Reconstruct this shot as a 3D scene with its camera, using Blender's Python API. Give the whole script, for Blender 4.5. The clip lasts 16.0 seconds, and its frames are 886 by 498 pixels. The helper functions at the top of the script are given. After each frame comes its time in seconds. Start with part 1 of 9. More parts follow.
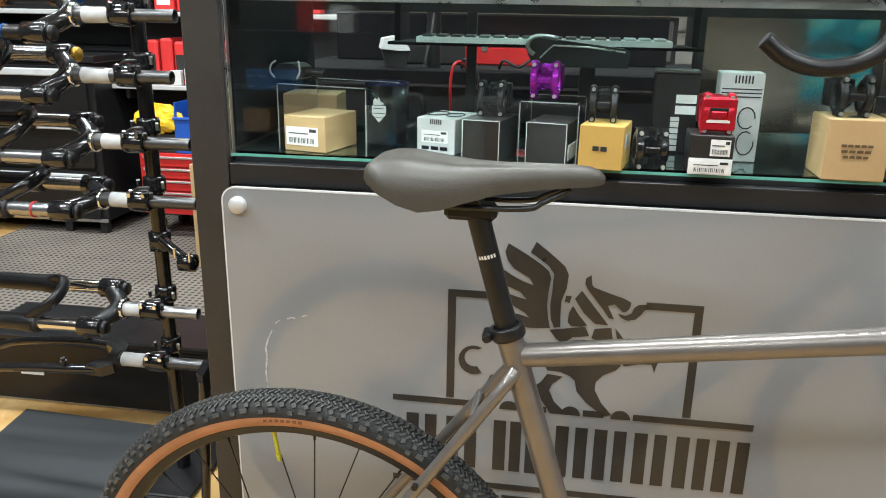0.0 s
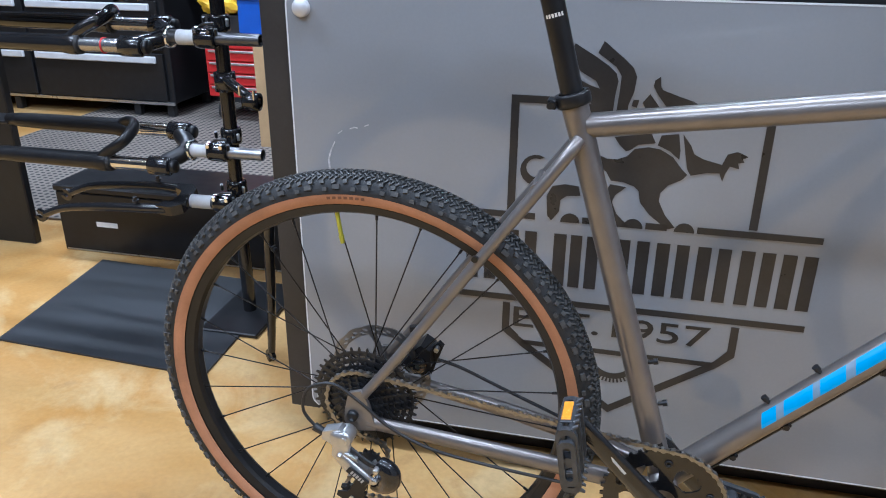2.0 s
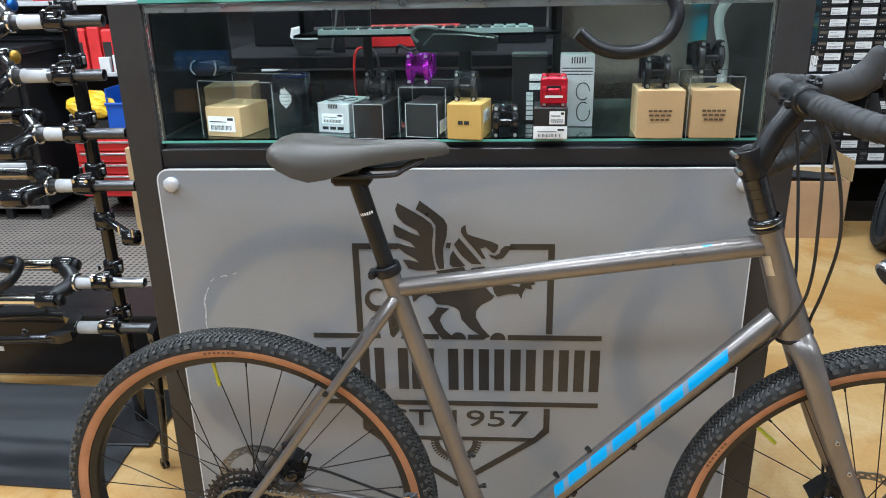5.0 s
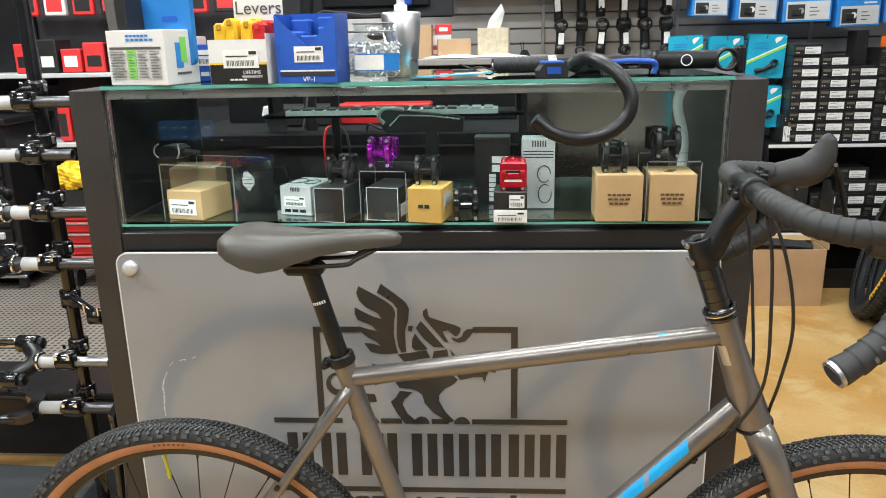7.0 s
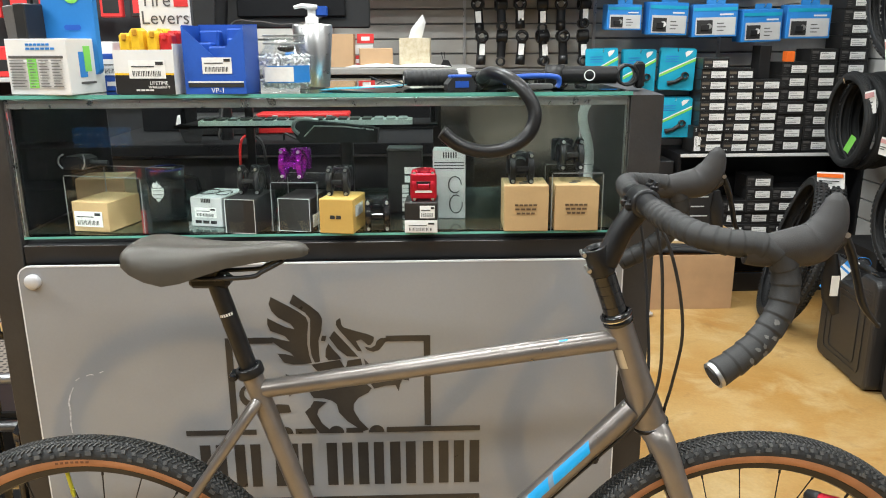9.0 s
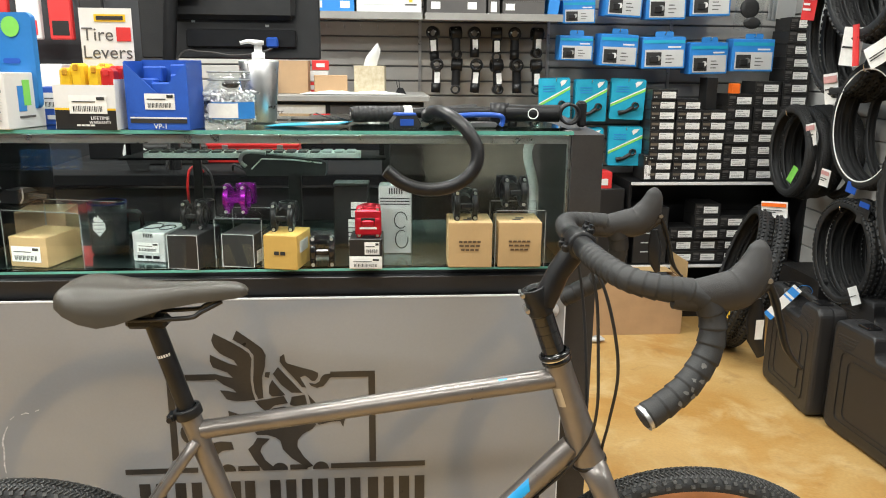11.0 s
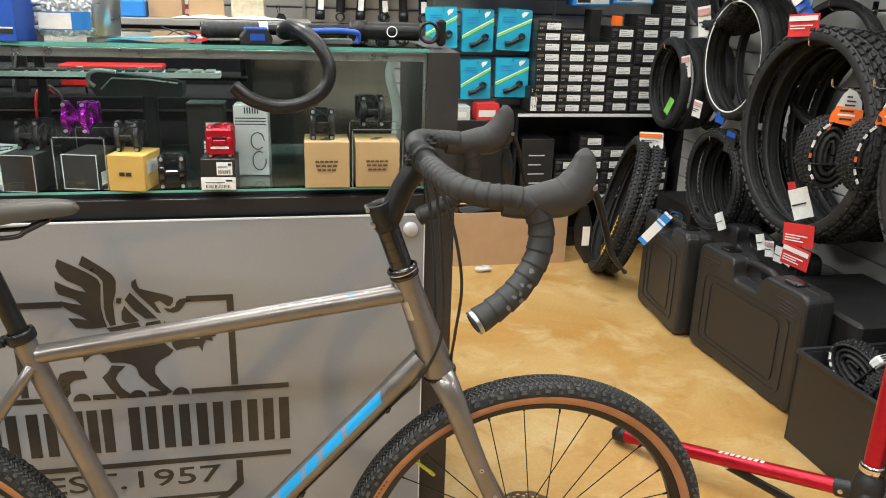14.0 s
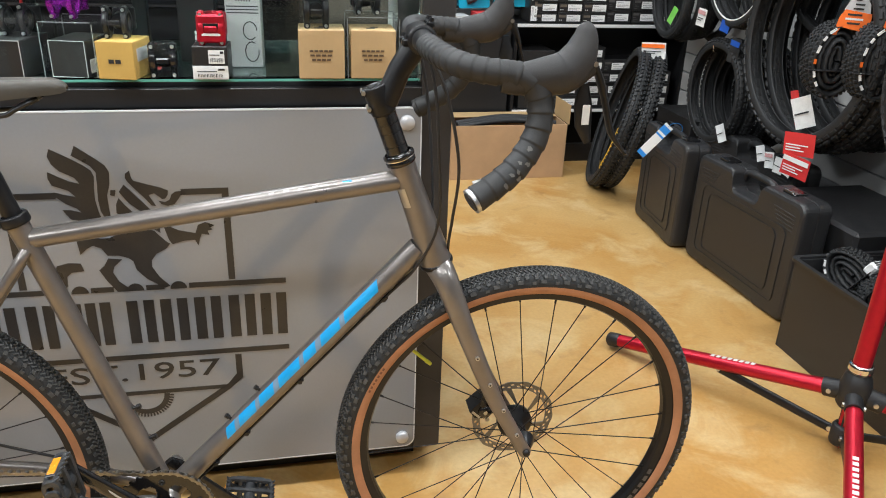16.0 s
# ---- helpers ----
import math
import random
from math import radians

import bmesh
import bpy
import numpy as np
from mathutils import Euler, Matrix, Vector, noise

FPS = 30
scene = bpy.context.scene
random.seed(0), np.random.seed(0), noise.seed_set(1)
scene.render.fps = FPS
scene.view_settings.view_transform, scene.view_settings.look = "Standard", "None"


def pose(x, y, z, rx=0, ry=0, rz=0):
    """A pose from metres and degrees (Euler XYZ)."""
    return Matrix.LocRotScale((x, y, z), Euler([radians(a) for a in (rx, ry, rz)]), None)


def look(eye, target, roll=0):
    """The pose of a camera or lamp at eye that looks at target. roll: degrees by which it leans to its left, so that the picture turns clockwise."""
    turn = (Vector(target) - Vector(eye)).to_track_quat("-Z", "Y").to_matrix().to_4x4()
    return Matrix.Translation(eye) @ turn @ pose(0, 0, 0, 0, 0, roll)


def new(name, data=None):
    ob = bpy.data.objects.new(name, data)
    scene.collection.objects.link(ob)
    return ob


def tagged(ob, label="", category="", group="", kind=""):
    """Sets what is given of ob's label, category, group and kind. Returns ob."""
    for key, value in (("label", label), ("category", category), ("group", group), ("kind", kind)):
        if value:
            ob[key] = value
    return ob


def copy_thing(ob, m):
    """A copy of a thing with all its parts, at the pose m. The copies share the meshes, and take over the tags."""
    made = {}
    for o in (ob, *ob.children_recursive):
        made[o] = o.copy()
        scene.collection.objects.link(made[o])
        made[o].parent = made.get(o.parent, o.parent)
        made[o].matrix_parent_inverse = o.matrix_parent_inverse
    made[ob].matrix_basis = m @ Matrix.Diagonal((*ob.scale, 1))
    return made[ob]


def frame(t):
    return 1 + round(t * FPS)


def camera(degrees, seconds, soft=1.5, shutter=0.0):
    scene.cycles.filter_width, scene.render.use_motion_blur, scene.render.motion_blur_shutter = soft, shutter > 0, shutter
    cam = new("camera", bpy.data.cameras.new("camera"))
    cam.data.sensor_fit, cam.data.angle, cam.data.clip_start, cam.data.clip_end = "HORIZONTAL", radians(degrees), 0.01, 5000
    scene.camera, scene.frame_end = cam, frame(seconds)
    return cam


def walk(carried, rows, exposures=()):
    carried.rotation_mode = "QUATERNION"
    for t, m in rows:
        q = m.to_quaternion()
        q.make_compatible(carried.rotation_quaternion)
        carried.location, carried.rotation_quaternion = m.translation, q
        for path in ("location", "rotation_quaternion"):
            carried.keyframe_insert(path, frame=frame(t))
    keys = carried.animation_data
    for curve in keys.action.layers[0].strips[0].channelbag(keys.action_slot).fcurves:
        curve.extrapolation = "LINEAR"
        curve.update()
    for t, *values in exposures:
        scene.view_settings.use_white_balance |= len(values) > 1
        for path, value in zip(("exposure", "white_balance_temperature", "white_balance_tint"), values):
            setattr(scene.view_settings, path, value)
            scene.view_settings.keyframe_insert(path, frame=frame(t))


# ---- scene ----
cam = camera(60.0, 16.0, soft=1.0)
PATH = [
    (0, (0.507, -1.152, 1.171), (0.23, 0.736, 0.572), 1.0),
    (0.5, (0.514, -1.165, 1.048), (0.144, 0.7, 0.428), 1.1),
    (1, (0.51, -1.192, 1.014), (0.097, 0.642, 0.33), 1.4),
    (1.5, (0.512, -1.196, 0.999), (0.088, 0.611, 0.254), 0.9),
    (2, (0.516, -1.21, 0.992), (0.104, 0.582, 0.204), 0.5),
    (2.5, (0.524, -1.233, 0.987), (0.121, 0.542, 0.159), 0.4),
    (3, (0.556, -1.292, 1.024), (0.147, 0.462, 0.155), -0.1),
    (3.5, (0.564, -1.342, 1.072), (0.265, 0.419, 0.172), -0.3),
    (4, (0.576, -1.369, 1.159), (0.375, 0.429, 0.308), -0.6),
    (4.5, (0.603, -1.395, 1.197), (0.432, 0.445, 0.433), -1.2),
    (5, (0.634, -1.413, 1.243), (0.494, 0.462, 0.559), -1.2),
    (5.2, (0.645, -1.415, 1.259), (0.508, 0.462, 0.6), -1.4),
    (7.3, (0.692, -1.384, 1.282), (0.584, 0.532, 0.752), -1.1),
    (7.5, (0.69, -1.392, 1.283), (0.616, 0.532, 0.743), -1.0),
    (8, (0.703, -1.405, 1.284), (0.681, 0.52, 0.74), -0.7),
    (8.5, (0.713, -1.408, 1.293), (0.731, 0.52, 0.761), -0.4),
    (9, (0.73, -1.406, 1.292), (0.789, 0.525, 0.771), -0.3),
    (9.2, (0.736, -1.404, 1.291), (0.81, 0.525, 0.776), -0.4),
    (11.3, (0.771, -1.41, 1.334), (0.962, 0.533, 0.888), 0.8),
    (11.5, (0.78, -1.409, 1.339), (0.995, 0.533, 0.914), 0.9),
    (12, (0.795, -1.409, 1.341), (1.065, 0.532, 0.94), 1.1),
    (12.5, (0.799, -1.409, 1.337), (1.1, 0.526, 0.93), 1.2),
    (13, (0.811, -1.421, 1.322), (1.13, 0.498, 0.857), 1.1),
    (13.5, (0.841, -1.434, 1.293), (1.197, 0.452, 0.73), 1.4),
    (14, (0.853, -1.431, 1.29), (1.25, 0.43, 0.673), 1.8),
    (14.5, (0.856, -1.429, 1.267), (1.27, 0.413, 0.609), 1.8),
    (15, (0.859, -1.436, 1.249), (1.277, 0.385, 0.537), 2.1),
    (15.5, (0.854, -1.443, 1.239), (1.263, 0.361, 0.478), 2.2),
    (16, (0.853, -1.443, 1.23), (1.249, 0.348, 0.433), 2.2),
]
walk(cam, [(t, look(eye, target, roll)) for t, eye, target, roll in PATH], exposures=[
    (0, 0.17, 5900, 3), (0.5, 0.14, 5700, 4), (1.2, 0.06, 5150, 9), (3.5, -0.05, 4750, 10), (4.5, -0.05, 4950, 8), (5.2, 0.06, 5500, 5), (8, 0.12, 6050, 5), (12.5, 0.12, 6450, 5), (14, 0.10, 6300, 6), (16, 0.05, 5900, 7)])

# ---- world, light, exposure ----
world = bpy.data.worlds.new("world")
scene.world = world
world.use_nodes = True
world.node_tree.nodes["Background"].inputs["Color"].default_value = (0.9, 0.93, 1.0, 1)
world.node_tree.nodes["Background"].inputs["Strength"].default_value = 0.03


def ceiling_lamp(x, y, sx, sy, watts, z=3.02):
    """A rectangular lamp just under a ceiling fixture."""
    lamp = bpy.data.lights.new("light", "AREA")
    lamp.shape, lamp.size, lamp.size_y, lamp.energy = "RECTANGLE", sx, sy, watts
    lamp.color = (1.0, 0.975, 0.94)
    ob = new("light", lamp)
    ob.matrix_world = pose(x, y, z)
    return ob


LAMPS = [(-1.7, -0.5), (0.5, -0.5), (2.4, -0.6), (-1.7, 1.55), (0.5, 1.5), (2.2, 1.6), (0.4, -2.6), (2.4, -2.6), (-1.7, -2.6)]
for x, y in LAMPS:
    ceiling_lamp(x, y, 1.2, 0.24, 66 if x < -1 else 46 if (x, y) == (0.5, 1.5) else 22 if (x, y) == (2.2, 1.6) else 33)


# ---- materials ----
def M(name, col, rough=0.5, metal=0.0, var=0.12, scale=12.0, bump=0.0, bscale=180.0, two=None, mix=0.5, rvar=0.1, coat=0.0, spec=0.5, rand=0.0):
    """A surface with colour varied at two scales, uneven gloss and fine relief."""
    m = bpy.data.materials.new(name)
    m.use_nodes = True
    t, n = m.node_tree, m.node_tree.nodes
    b = n["Principled BSDF"]
    co = n.new("ShaderNodeTexCoord")
    big = n.new("ShaderNodeTexNoise")
    big.inputs["Scale"].default_value, big.inputs["Detail"].default_value, big.inputs["Roughness"].default_value = scale, 5, 0.6
    fine = n.new("ShaderNodeTexNoise")
    fine.inputs["Scale"].default_value, fine.inputs["Detail"].default_value = bscale, 3
    t.links.new(co.outputs["Object"], big.inputs["Vector"])
    t.links.new(co.outputs["Object"], fine.inputs["Vector"])
    ramp = n.new("ShaderNodeValToRGB")
    ramp.color_ramp.elements[0].position, ramp.color_ramp.elements[1].position = 0.32, 0.68
    second = two or [c * (1 + var) for c in col]
    first = col if two else [c * (1 - var) for c in col]
    ramp.color_ramp.elements[0].color = (*first, 1)
    ramp.color_ramp.elements[1].color = (*second, 1)
    t.links.new(big.outputs["Fac"], ramp.inputs["Fac"])
    hsv = n.new("ShaderNodeHueSaturation")
    t.links.new(ramp.outputs["Color"], hsv.inputs["Color"])
    mr = n.new("ShaderNodeMapRange")
    mr.inputs["To Min"].default_value, mr.inputs["To Max"].default_value = 1 - var * 0.7, 1 + var * 0.7
    t.links.new(fine.outputs["Fac"], mr.inputs["Value"])
    if rand:
        info = n.new("ShaderNodeObjectInfo")
        mr2 = n.new("ShaderNodeMapRange")
        mr2.inputs["To Min"].default_value, mr2.inputs["To Max"].default_value = 1 - rand, 1 + rand
        mul = n.new("ShaderNodeMath")
        mul.operation = "MULTIPLY"
        t.links.new(info.outputs["Random"], mr2.inputs["Value"])
        t.links.new(mr2.outputs["Result"], mul.inputs[0])
        t.links.new(mr.outputs["Result"], mul.inputs[1])
        t.links.new(mul.outputs["Value"], hsv.inputs["Value"])
    else:
        t.links.new(mr.outputs["Result"], hsv.inputs["Value"])
    t.links.new(hsv.outputs["Color"], b.inputs["Base Color"])
    rr = n.new("ShaderNodeMapRange")
    rr.inputs["To Min"].default_value, rr.inputs["To Max"].default_value = max(0.02, rough - rvar), min(1, rough + rvar)
    t.links.new(big.outputs["Fac"], rr.inputs["Value"])
    t.links.new(rr.outputs["Result"], b.inputs["Roughness"])
    b.inputs["Metallic"].default_value = metal
    b.inputs["Coat Weight"].default_value = coat
    b.inputs["Coat Roughness"].default_value = 0.12
    b.inputs["Specular IOR Level"].default_value = spec
    if bump:
        bp = n.new("ShaderNodeBump")
        bp.inputs["Strength"].default_value, bp.inputs["Distance"].default_value = bump, 0.002
        t.links.new(fine.outputs["Fac"], bp.inputs["Height"])
        t.links.new(bp.outputs["Normal"], b.inputs["Normal"])
    return m


def glass(name, tint=(0.93, 0.98, 0.96), rough=0.0, ior=1.45):
    m = bpy.data.materials.new(name)
    m.use_nodes = True
    b = m.node_tree.nodes["Principled BSDF"]
    b.inputs["Base Color"].default_value = (*tint, 1)
    b.inputs["Transmission Weight"].default_value = 1.0
    b.inputs["Roughness"].default_value = rough
    b.inputs["IOR"].default_value = ior
    return m


def clear_plastic(name, gloss=0.09, tint=(0.97, 0.98, 0.98)):
    """Thin clear sheet: light goes straight through, with a weak sharp gloss."""
    m = bpy.data.materials.new(name)
    m.use_nodes = True
    t, n = m.node_tree, m.node_tree.nodes
    n.remove(n["Principled BSDF"])
    a, b, mix = n.new("ShaderNodeBsdfTransparent"), n.new("ShaderNodeBsdfGlossy"), n.new("ShaderNodeMixShader")
    a.inputs["Color"].default_value = (*tint, 1)
    b.inputs["Roughness"].default_value = 0.06
    mix.inputs["Fac"].default_value = gloss
    t.links.new(a.outputs["BSDF"], mix.inputs[1])
    t.links.new(b.outputs["BSDF"], mix.inputs[2])
    t.links.new(mix.outputs["Shader"], n["Material Output"].inputs["Surface"])
    return m


def glow(name, col, power):
    m = bpy.data.materials.new(name)
    m.use_nodes = True
    b = m.node_tree.nodes["Principled BSDF"]
    b.inputs["Base Color"].default_value = (*col, 1)
    b.inputs["Emission Color"].default_value = (*col, 1)
    b.inputs["Emission Strength"].default_value = power
    return m


def floor_material():
    """Acid-stained, sealed concrete: amber and tan blotches, fine cracks of darker stain, scuffs."""
    m = bpy.data.materials.new("stained_concrete")
    m.use_nodes = True
    t, n = m.node_tree, m.node_tree.nodes
    b = n["Principled BSDF"]
    co = n.new("ShaderNodeTexCoord")
    cols = [(0.515, 0.325, 0.118), (0.43, 0.222, 0.050), (0.605, 0.450, 0.220), (0.25, 0.135, 0.05)]
    prev = None
    for k, (scale, lo, hi) in enumerate([(1.7, 0.42, 0.62), (4.3, 0.5, 0.66), (9.0, 0.58, 0.74)]):
        nz = n.new("ShaderNodeTexNoise")
        nz.inputs["Scale"].default_value, nz.inputs["Detail"].default_value, nz.inputs["Distortion"].default_value = scale, 7, 0.6
        nz.inputs["Roughness"].default_value = 0.62
        t.links.new(co.outputs["Object"], nz.inputs["Vector"])
        mr = n.new("ShaderNodeMapRange")
        mr.inputs["From Min"].default_value, mr.inputs["From Max"].default_value = lo, hi
        mr.inputs["To Max"].default_value = (0.9, 0.7, 0.45)[k]
        t.links.new(nz.outputs["Fac"], mr.inputs["Value"])
        mx = n.new("ShaderNodeMix")
        mx.data_type = "RGBA"
        mx.inputs["A"].default_value = (*cols[0], 1)
        if prev:
            t.links.new(prev, mx.inputs["A"])
        mx.inputs["B"].default_value = (*cols[k + 1], 1)
        t.links.new(mr.outputs["Result"], mx.inputs["Factor"])
        prev = mx.outputs["Result"]
    fine = n.new("ShaderNodeTexNoise")
    fine.inputs["Scale"].default_value, fine.inputs["Detail"].default_value = 90, 4
    t.links.new(co.outputs["Object"], fine.inputs["Vector"])
    hs = n.new("ShaderNodeHueSaturation")
    fr = n.new("ShaderNodeMapRange")
    fr.inputs["To Min"].default_value, fr.inputs["To Max"].default_value = 0.86, 1.14
    t.links.new(fine.outputs["Fac"], fr.inputs["Value"])
    t.links.new(fr.outputs["Result"], hs.inputs["Value"])
    t.links.new(prev, hs.inputs["Color"])
    t.links.new(hs.outputs["Color"], b.inputs["Base Color"])
    rg = n.new("ShaderNodeTexNoise")
    rg.inputs["Scale"].default_value, rg.inputs["Detail"].default_value = 6, 6
    t.links.new(co.outputs["Object"], rg.inputs["Vector"])
    rr = n.new("ShaderNodeMapRange")
    rr.inputs["To Min"].default_value, rr.inputs["To Max"].default_value = 0.28, 0.5
    t.links.new(rg.outputs["Fac"], rr.inputs["Value"])
    t.links.new(rr.outputs["Result"], b.inputs["Roughness"])
    bp = n.new("ShaderNodeBump")
    bp.inputs["Strength"].default_value, bp.inputs["Distance"].default_value = 0.15, 0.002
    t.links.new(fine.outputs["Fac"], bp.inputs["Height"])
    t.links.new(bp.outputs["Normal"], b.inputs["Normal"])
    return m


FLOOR = floor_material()
CEIL = M("ceiling_paint", (0.36, 0.36, 0.35), 0.85, bump=0.2)
WALLDARK = M("charcoal_wall_paint", (0.032, 0.034, 0.038), 0.75, var=0.15, bump=0.15)
WALLGREY = M("grey_wall_and_groove_shade", (0.24, 0.245, 0.25), 0.7, bump=0.1)
SLAT = M("slatwall_laminate", (0.47, 0.455, 0.425), 0.4, var=0.05)
LAMINATE = M("black_laminate", (0.013, 0.013, 0.014), 0.38, var=0.2, scale=5, bump=0.12, bscale=350)
LAMEDGE = M("brown_black_laminate", (0.030, 0.028, 0.027), 0.42, var=0.2, scale=5, bump=0.1)
FROST = M("frosted_acrylic", (0.245, 0.255, 0.272), 0.24, var=0.05, scale=1.8, rvar=0.06, coat=1.0)
FROST.node_tree.nodes["Principled BSDF"].inputs["Coat Roughness"].default_value = 0.05
FROSTEDGE = M("acrylic_edge", (0.62, 0.63, 0.64), 0.25, var=0.04)
VINYL = M("dark_graphic_film", (0.024, 0.023, 0.023), 0.3, var=0.25, scale=9, coat=0.2)
STEEL = M("brushed_steel", (0.62, 0.62, 0.62), 0.3, 1.0, var=0.06, scale=40)
PALEMETAL = M("pale_satin_metal", (0.55, 0.55, 0.56), 0.4, 0.3, var=0.05)
CHROME = M("polished_chrome", (0.78, 0.78, 0.79), 0.1, 1.0, var=0.03, rvar=0.05)
BLACKGLOSS = M("gloss_black_paint", (0.010, 0.010, 0.011), 0.16, var=0.2, coat=0.4, rvar=0.05)
BLACKGLOSS.node_tree.nodes["Principled BSDF"].inputs["Coat Roughness"].default_value = 0.06
BLACKSATIN = M("satin_black_metal", (0.012, 0.012, 0.013), 0.34, 0.1, var=0.2, scale=25, spec=0.4)
BLACKPLASTIC = M("black_plastic", (0.017, 0.017, 0.018), 0.5, var=0.2, bump=0.25, bscale=500)
RUBBER = M("tyre_rubber", (0.016, 0.0165, 0.017), 0.62, var=0.25, scale=30, bump=0.3, bscale=600)
BLUEGREY = M("grey_blue_decal", (0.16, 0.24, 0.33), 0.35, var=0.06)
BROWNPRINT = M("dark_brown_sidewall_print", (0.17, 0.075, 0.038), 0.6, var=0.1)
KNOB = M("dusty_tread_rubber", (0.055, 0.054, 0.051), 0.55, var=0.3, scale=40, bump=0.2, bscale=700)
ROTOR = M("brake_disc_steel", (0.20, 0.195, 0.185), 0.36, 0.7, var=0.1, scale=60)
SIDEWALL = M("tan_sidewall", (0.40, 0.19, 0.095), 0.6, var=0.16, scale=18, bump=0.15, bscale=420)
TITAN = M("brushed_titanium_grey_paint", (0.205, 0.187, 0.174), 0.32, 0.6, var=0.08, scale=22, bump=0.04, bscale=700, coat=0.25)
BLUE = M("sky_blue_decal", (0.02, 0.31, 0.66), 0.35, var=0.06, coat=0.3)
PALEDECAL = M("pale_grey_decal", (0.40, 0.38, 0.36), 0.35, var=0.06)
PEDALRESIN = M("grey_black_resin", (0.045, 0.047, 0.050), 0.34, var=0.3, scale=40, bump=0.2, bscale=300)
WHITE = M("white_print", (0.72, 0.72, 0.70), 0.6, var=0.05)
LABEL = M("white_paper_label", (0.76, 0.76, 0.74), 0.65, var=0.07, scale=60)
INK = M("black_ink", (0.02, 0.02, 0.02), 0.6)
LEATHER = M("grey_brown_saddle_cover", (0.054, 0.048, 0.038), 0.38, var=0.12, scale=14, bump=0.25, bscale=900)
TAPE = M("black_bar_tape", (0.020, 0.020, 0.020), 0.60, var=0.3, scale=24, bump=0.15, bscale=650)
HOOD = M("black_rubber_hood", (0.026, 0.025, 0.025), 0.58, var=0.15, scale=30, bump=0.2, bscale=700)
ORANGE = M("orange_reflector", (0.85, 0.33, 0.02), 0.25, var=0.12, scale=90, coat=0.5)
YELLOWGREEN = M("yellow_green_valve", (0.50, 0.52, 0.05), 0.35, 0.5, var=0.1)
SILVER = M("silver_alloy", (0.50, 0.50, 0.50), 0.33, 0.85, var=0.08, scale=40)
DARKCHROME = M("dark_stanchion_tube", (0.36, 0.36, 0.37), 0.2, 0.85, var=0.05, rvar=0.05)
CHAINM = M("chain_steel", (0.27, 0.255, 0.23), 0.34, 0.9, var=0.25, scale=80)
DARKSTEEL = M("dark_cog_steel", (0.022, 0.022, 0.023), 0.34, 0.25, var=0.3, scale=50)
DEADBLACK = M("matt_dead_black", (0.006, 0.006, 0.007), 0.9, spec=0.15)
GLASS = glass("clear_glass")
GREENGLASS = glass("green_glass_edge", (0.60, 0.84, 0.78))
SMOKED = glass("smoked_glass", (0.42, 0.40, 0.34), 0.12)
GLASSEDGE = M("green_glass_cut_edge", (0.12, 0.36, 0.30), 0.2, var=0.15, scale=6, coat=0.5)
GLUE = M("dried_glue", (0.47, 0.47, 0.48), 0.6, var=0.35, scale=120)
DRAWERLIP = M("pale_anodised_lip", (0.66, 0.68, 0.70), 0.42, 0.25, var=0.1)
GREYINK = M("grey_ink", (0.16, 0.16, 0.16), 0.6)
SCUFF = M("worn_tape", (0.125, 0.122, 0.116), 0.7, var=0.2, scale=90)
# pale grey painted for the light that clear acrylic edges catch
EDGEGLEAM = M("acrylic_edge_gleam", (0.24, 0.25, 0.25), 0.3, var=0.05)
ACRYLIC = clear_plastic("clear_acrylic")
CAPS = M("bright_metal_caps", (0.72, 0.72, 0.72), 0.3, 0.35, var=0.1)
DULLTAN = M("dull_tan_print", (0.13, 0.105, 0.08), 0.6, var=0.1)
CARD = M("brown_cardboard", (0.44, 0.285, 0.155), 0.75, var=0.08, scale=9, bump=0.2, bscale=300, rand=0.06)
BROWNINK = M("brown_ink", (0.10, 0.06, 0.03), 0.6)
KRAFT = M("tan_card", (0.45, 0.305, 0.145), 0.6, var=0.06, scale=9, bump=0.1)
GOLDCARD = M("golden_card", (0.52, 0.335, 0.085), 0.5, var=0.06)
BLACKCARD = M("black_card_box", (0.016, 0.0155, 0.0155), 0.42, var=0.2, rand=0.25)
GREYCARD = M("light_grey_card", (0.50, 0.51, 0.51), 0.5, var=0.05)
RED = M("red_anodised", (0.48, 0.012, 0.03), 0.36, 0.6, var=0.1, scale=30)
REDPAINT = M("red_paint", (0.52, 0.02, 0.02), 0.35, var=0.1)
REDCARD = M("red_card", (0.60, 0.03, 0.03), 0.5, var=0.08)
PURPLE = M("purple_anodised", (0.36, 0.02, 0.42), 0.22, 0.8, var=0.12, scale=30)
YELLOW = M("yellow_plastic", (0.80, 0.50, 0.02), 0.4, var=0.08, scale=30)
DARKYELLOW = M("dull_amber_plastic", (0.50, 0.26, 0.015), 0.45, var=0.1)
BLUECARD = M("blue_card", (0.02, 0.085, 0.42), 0.42, var=0.1, rand=0.08)
CYANCARD = M("bright_blue_card", (0.03, 0.20, 0.56), 0.42, var=0.06, rand=0.1)
PINKPRINT = M("faded_pink_print", (0.56, 0.30, 0.29), 0.6, var=0.15, scale=60)
TEALCARD = M("turquoise_card", (0.02, 0.33, 0.50), 0.4, var=0.06, rand=0.1)
LIME = M("lime_green_print", (0.22, 0.62, 0.10), 0.5, var=0.06)
ORANGECARD = M("orange_card", (0.85, 0.16, 0.015), 0.5, var=0.06)
CREAMCARD = M("cream_patterned_card", (0.60, 0.54, 0.40), 0.55, two=(0.44, 0.36, 0.23), scale=38)
WHITECARD = M("white_card", (0.68, 0.68, 0.67), 0.5, var=0.04)
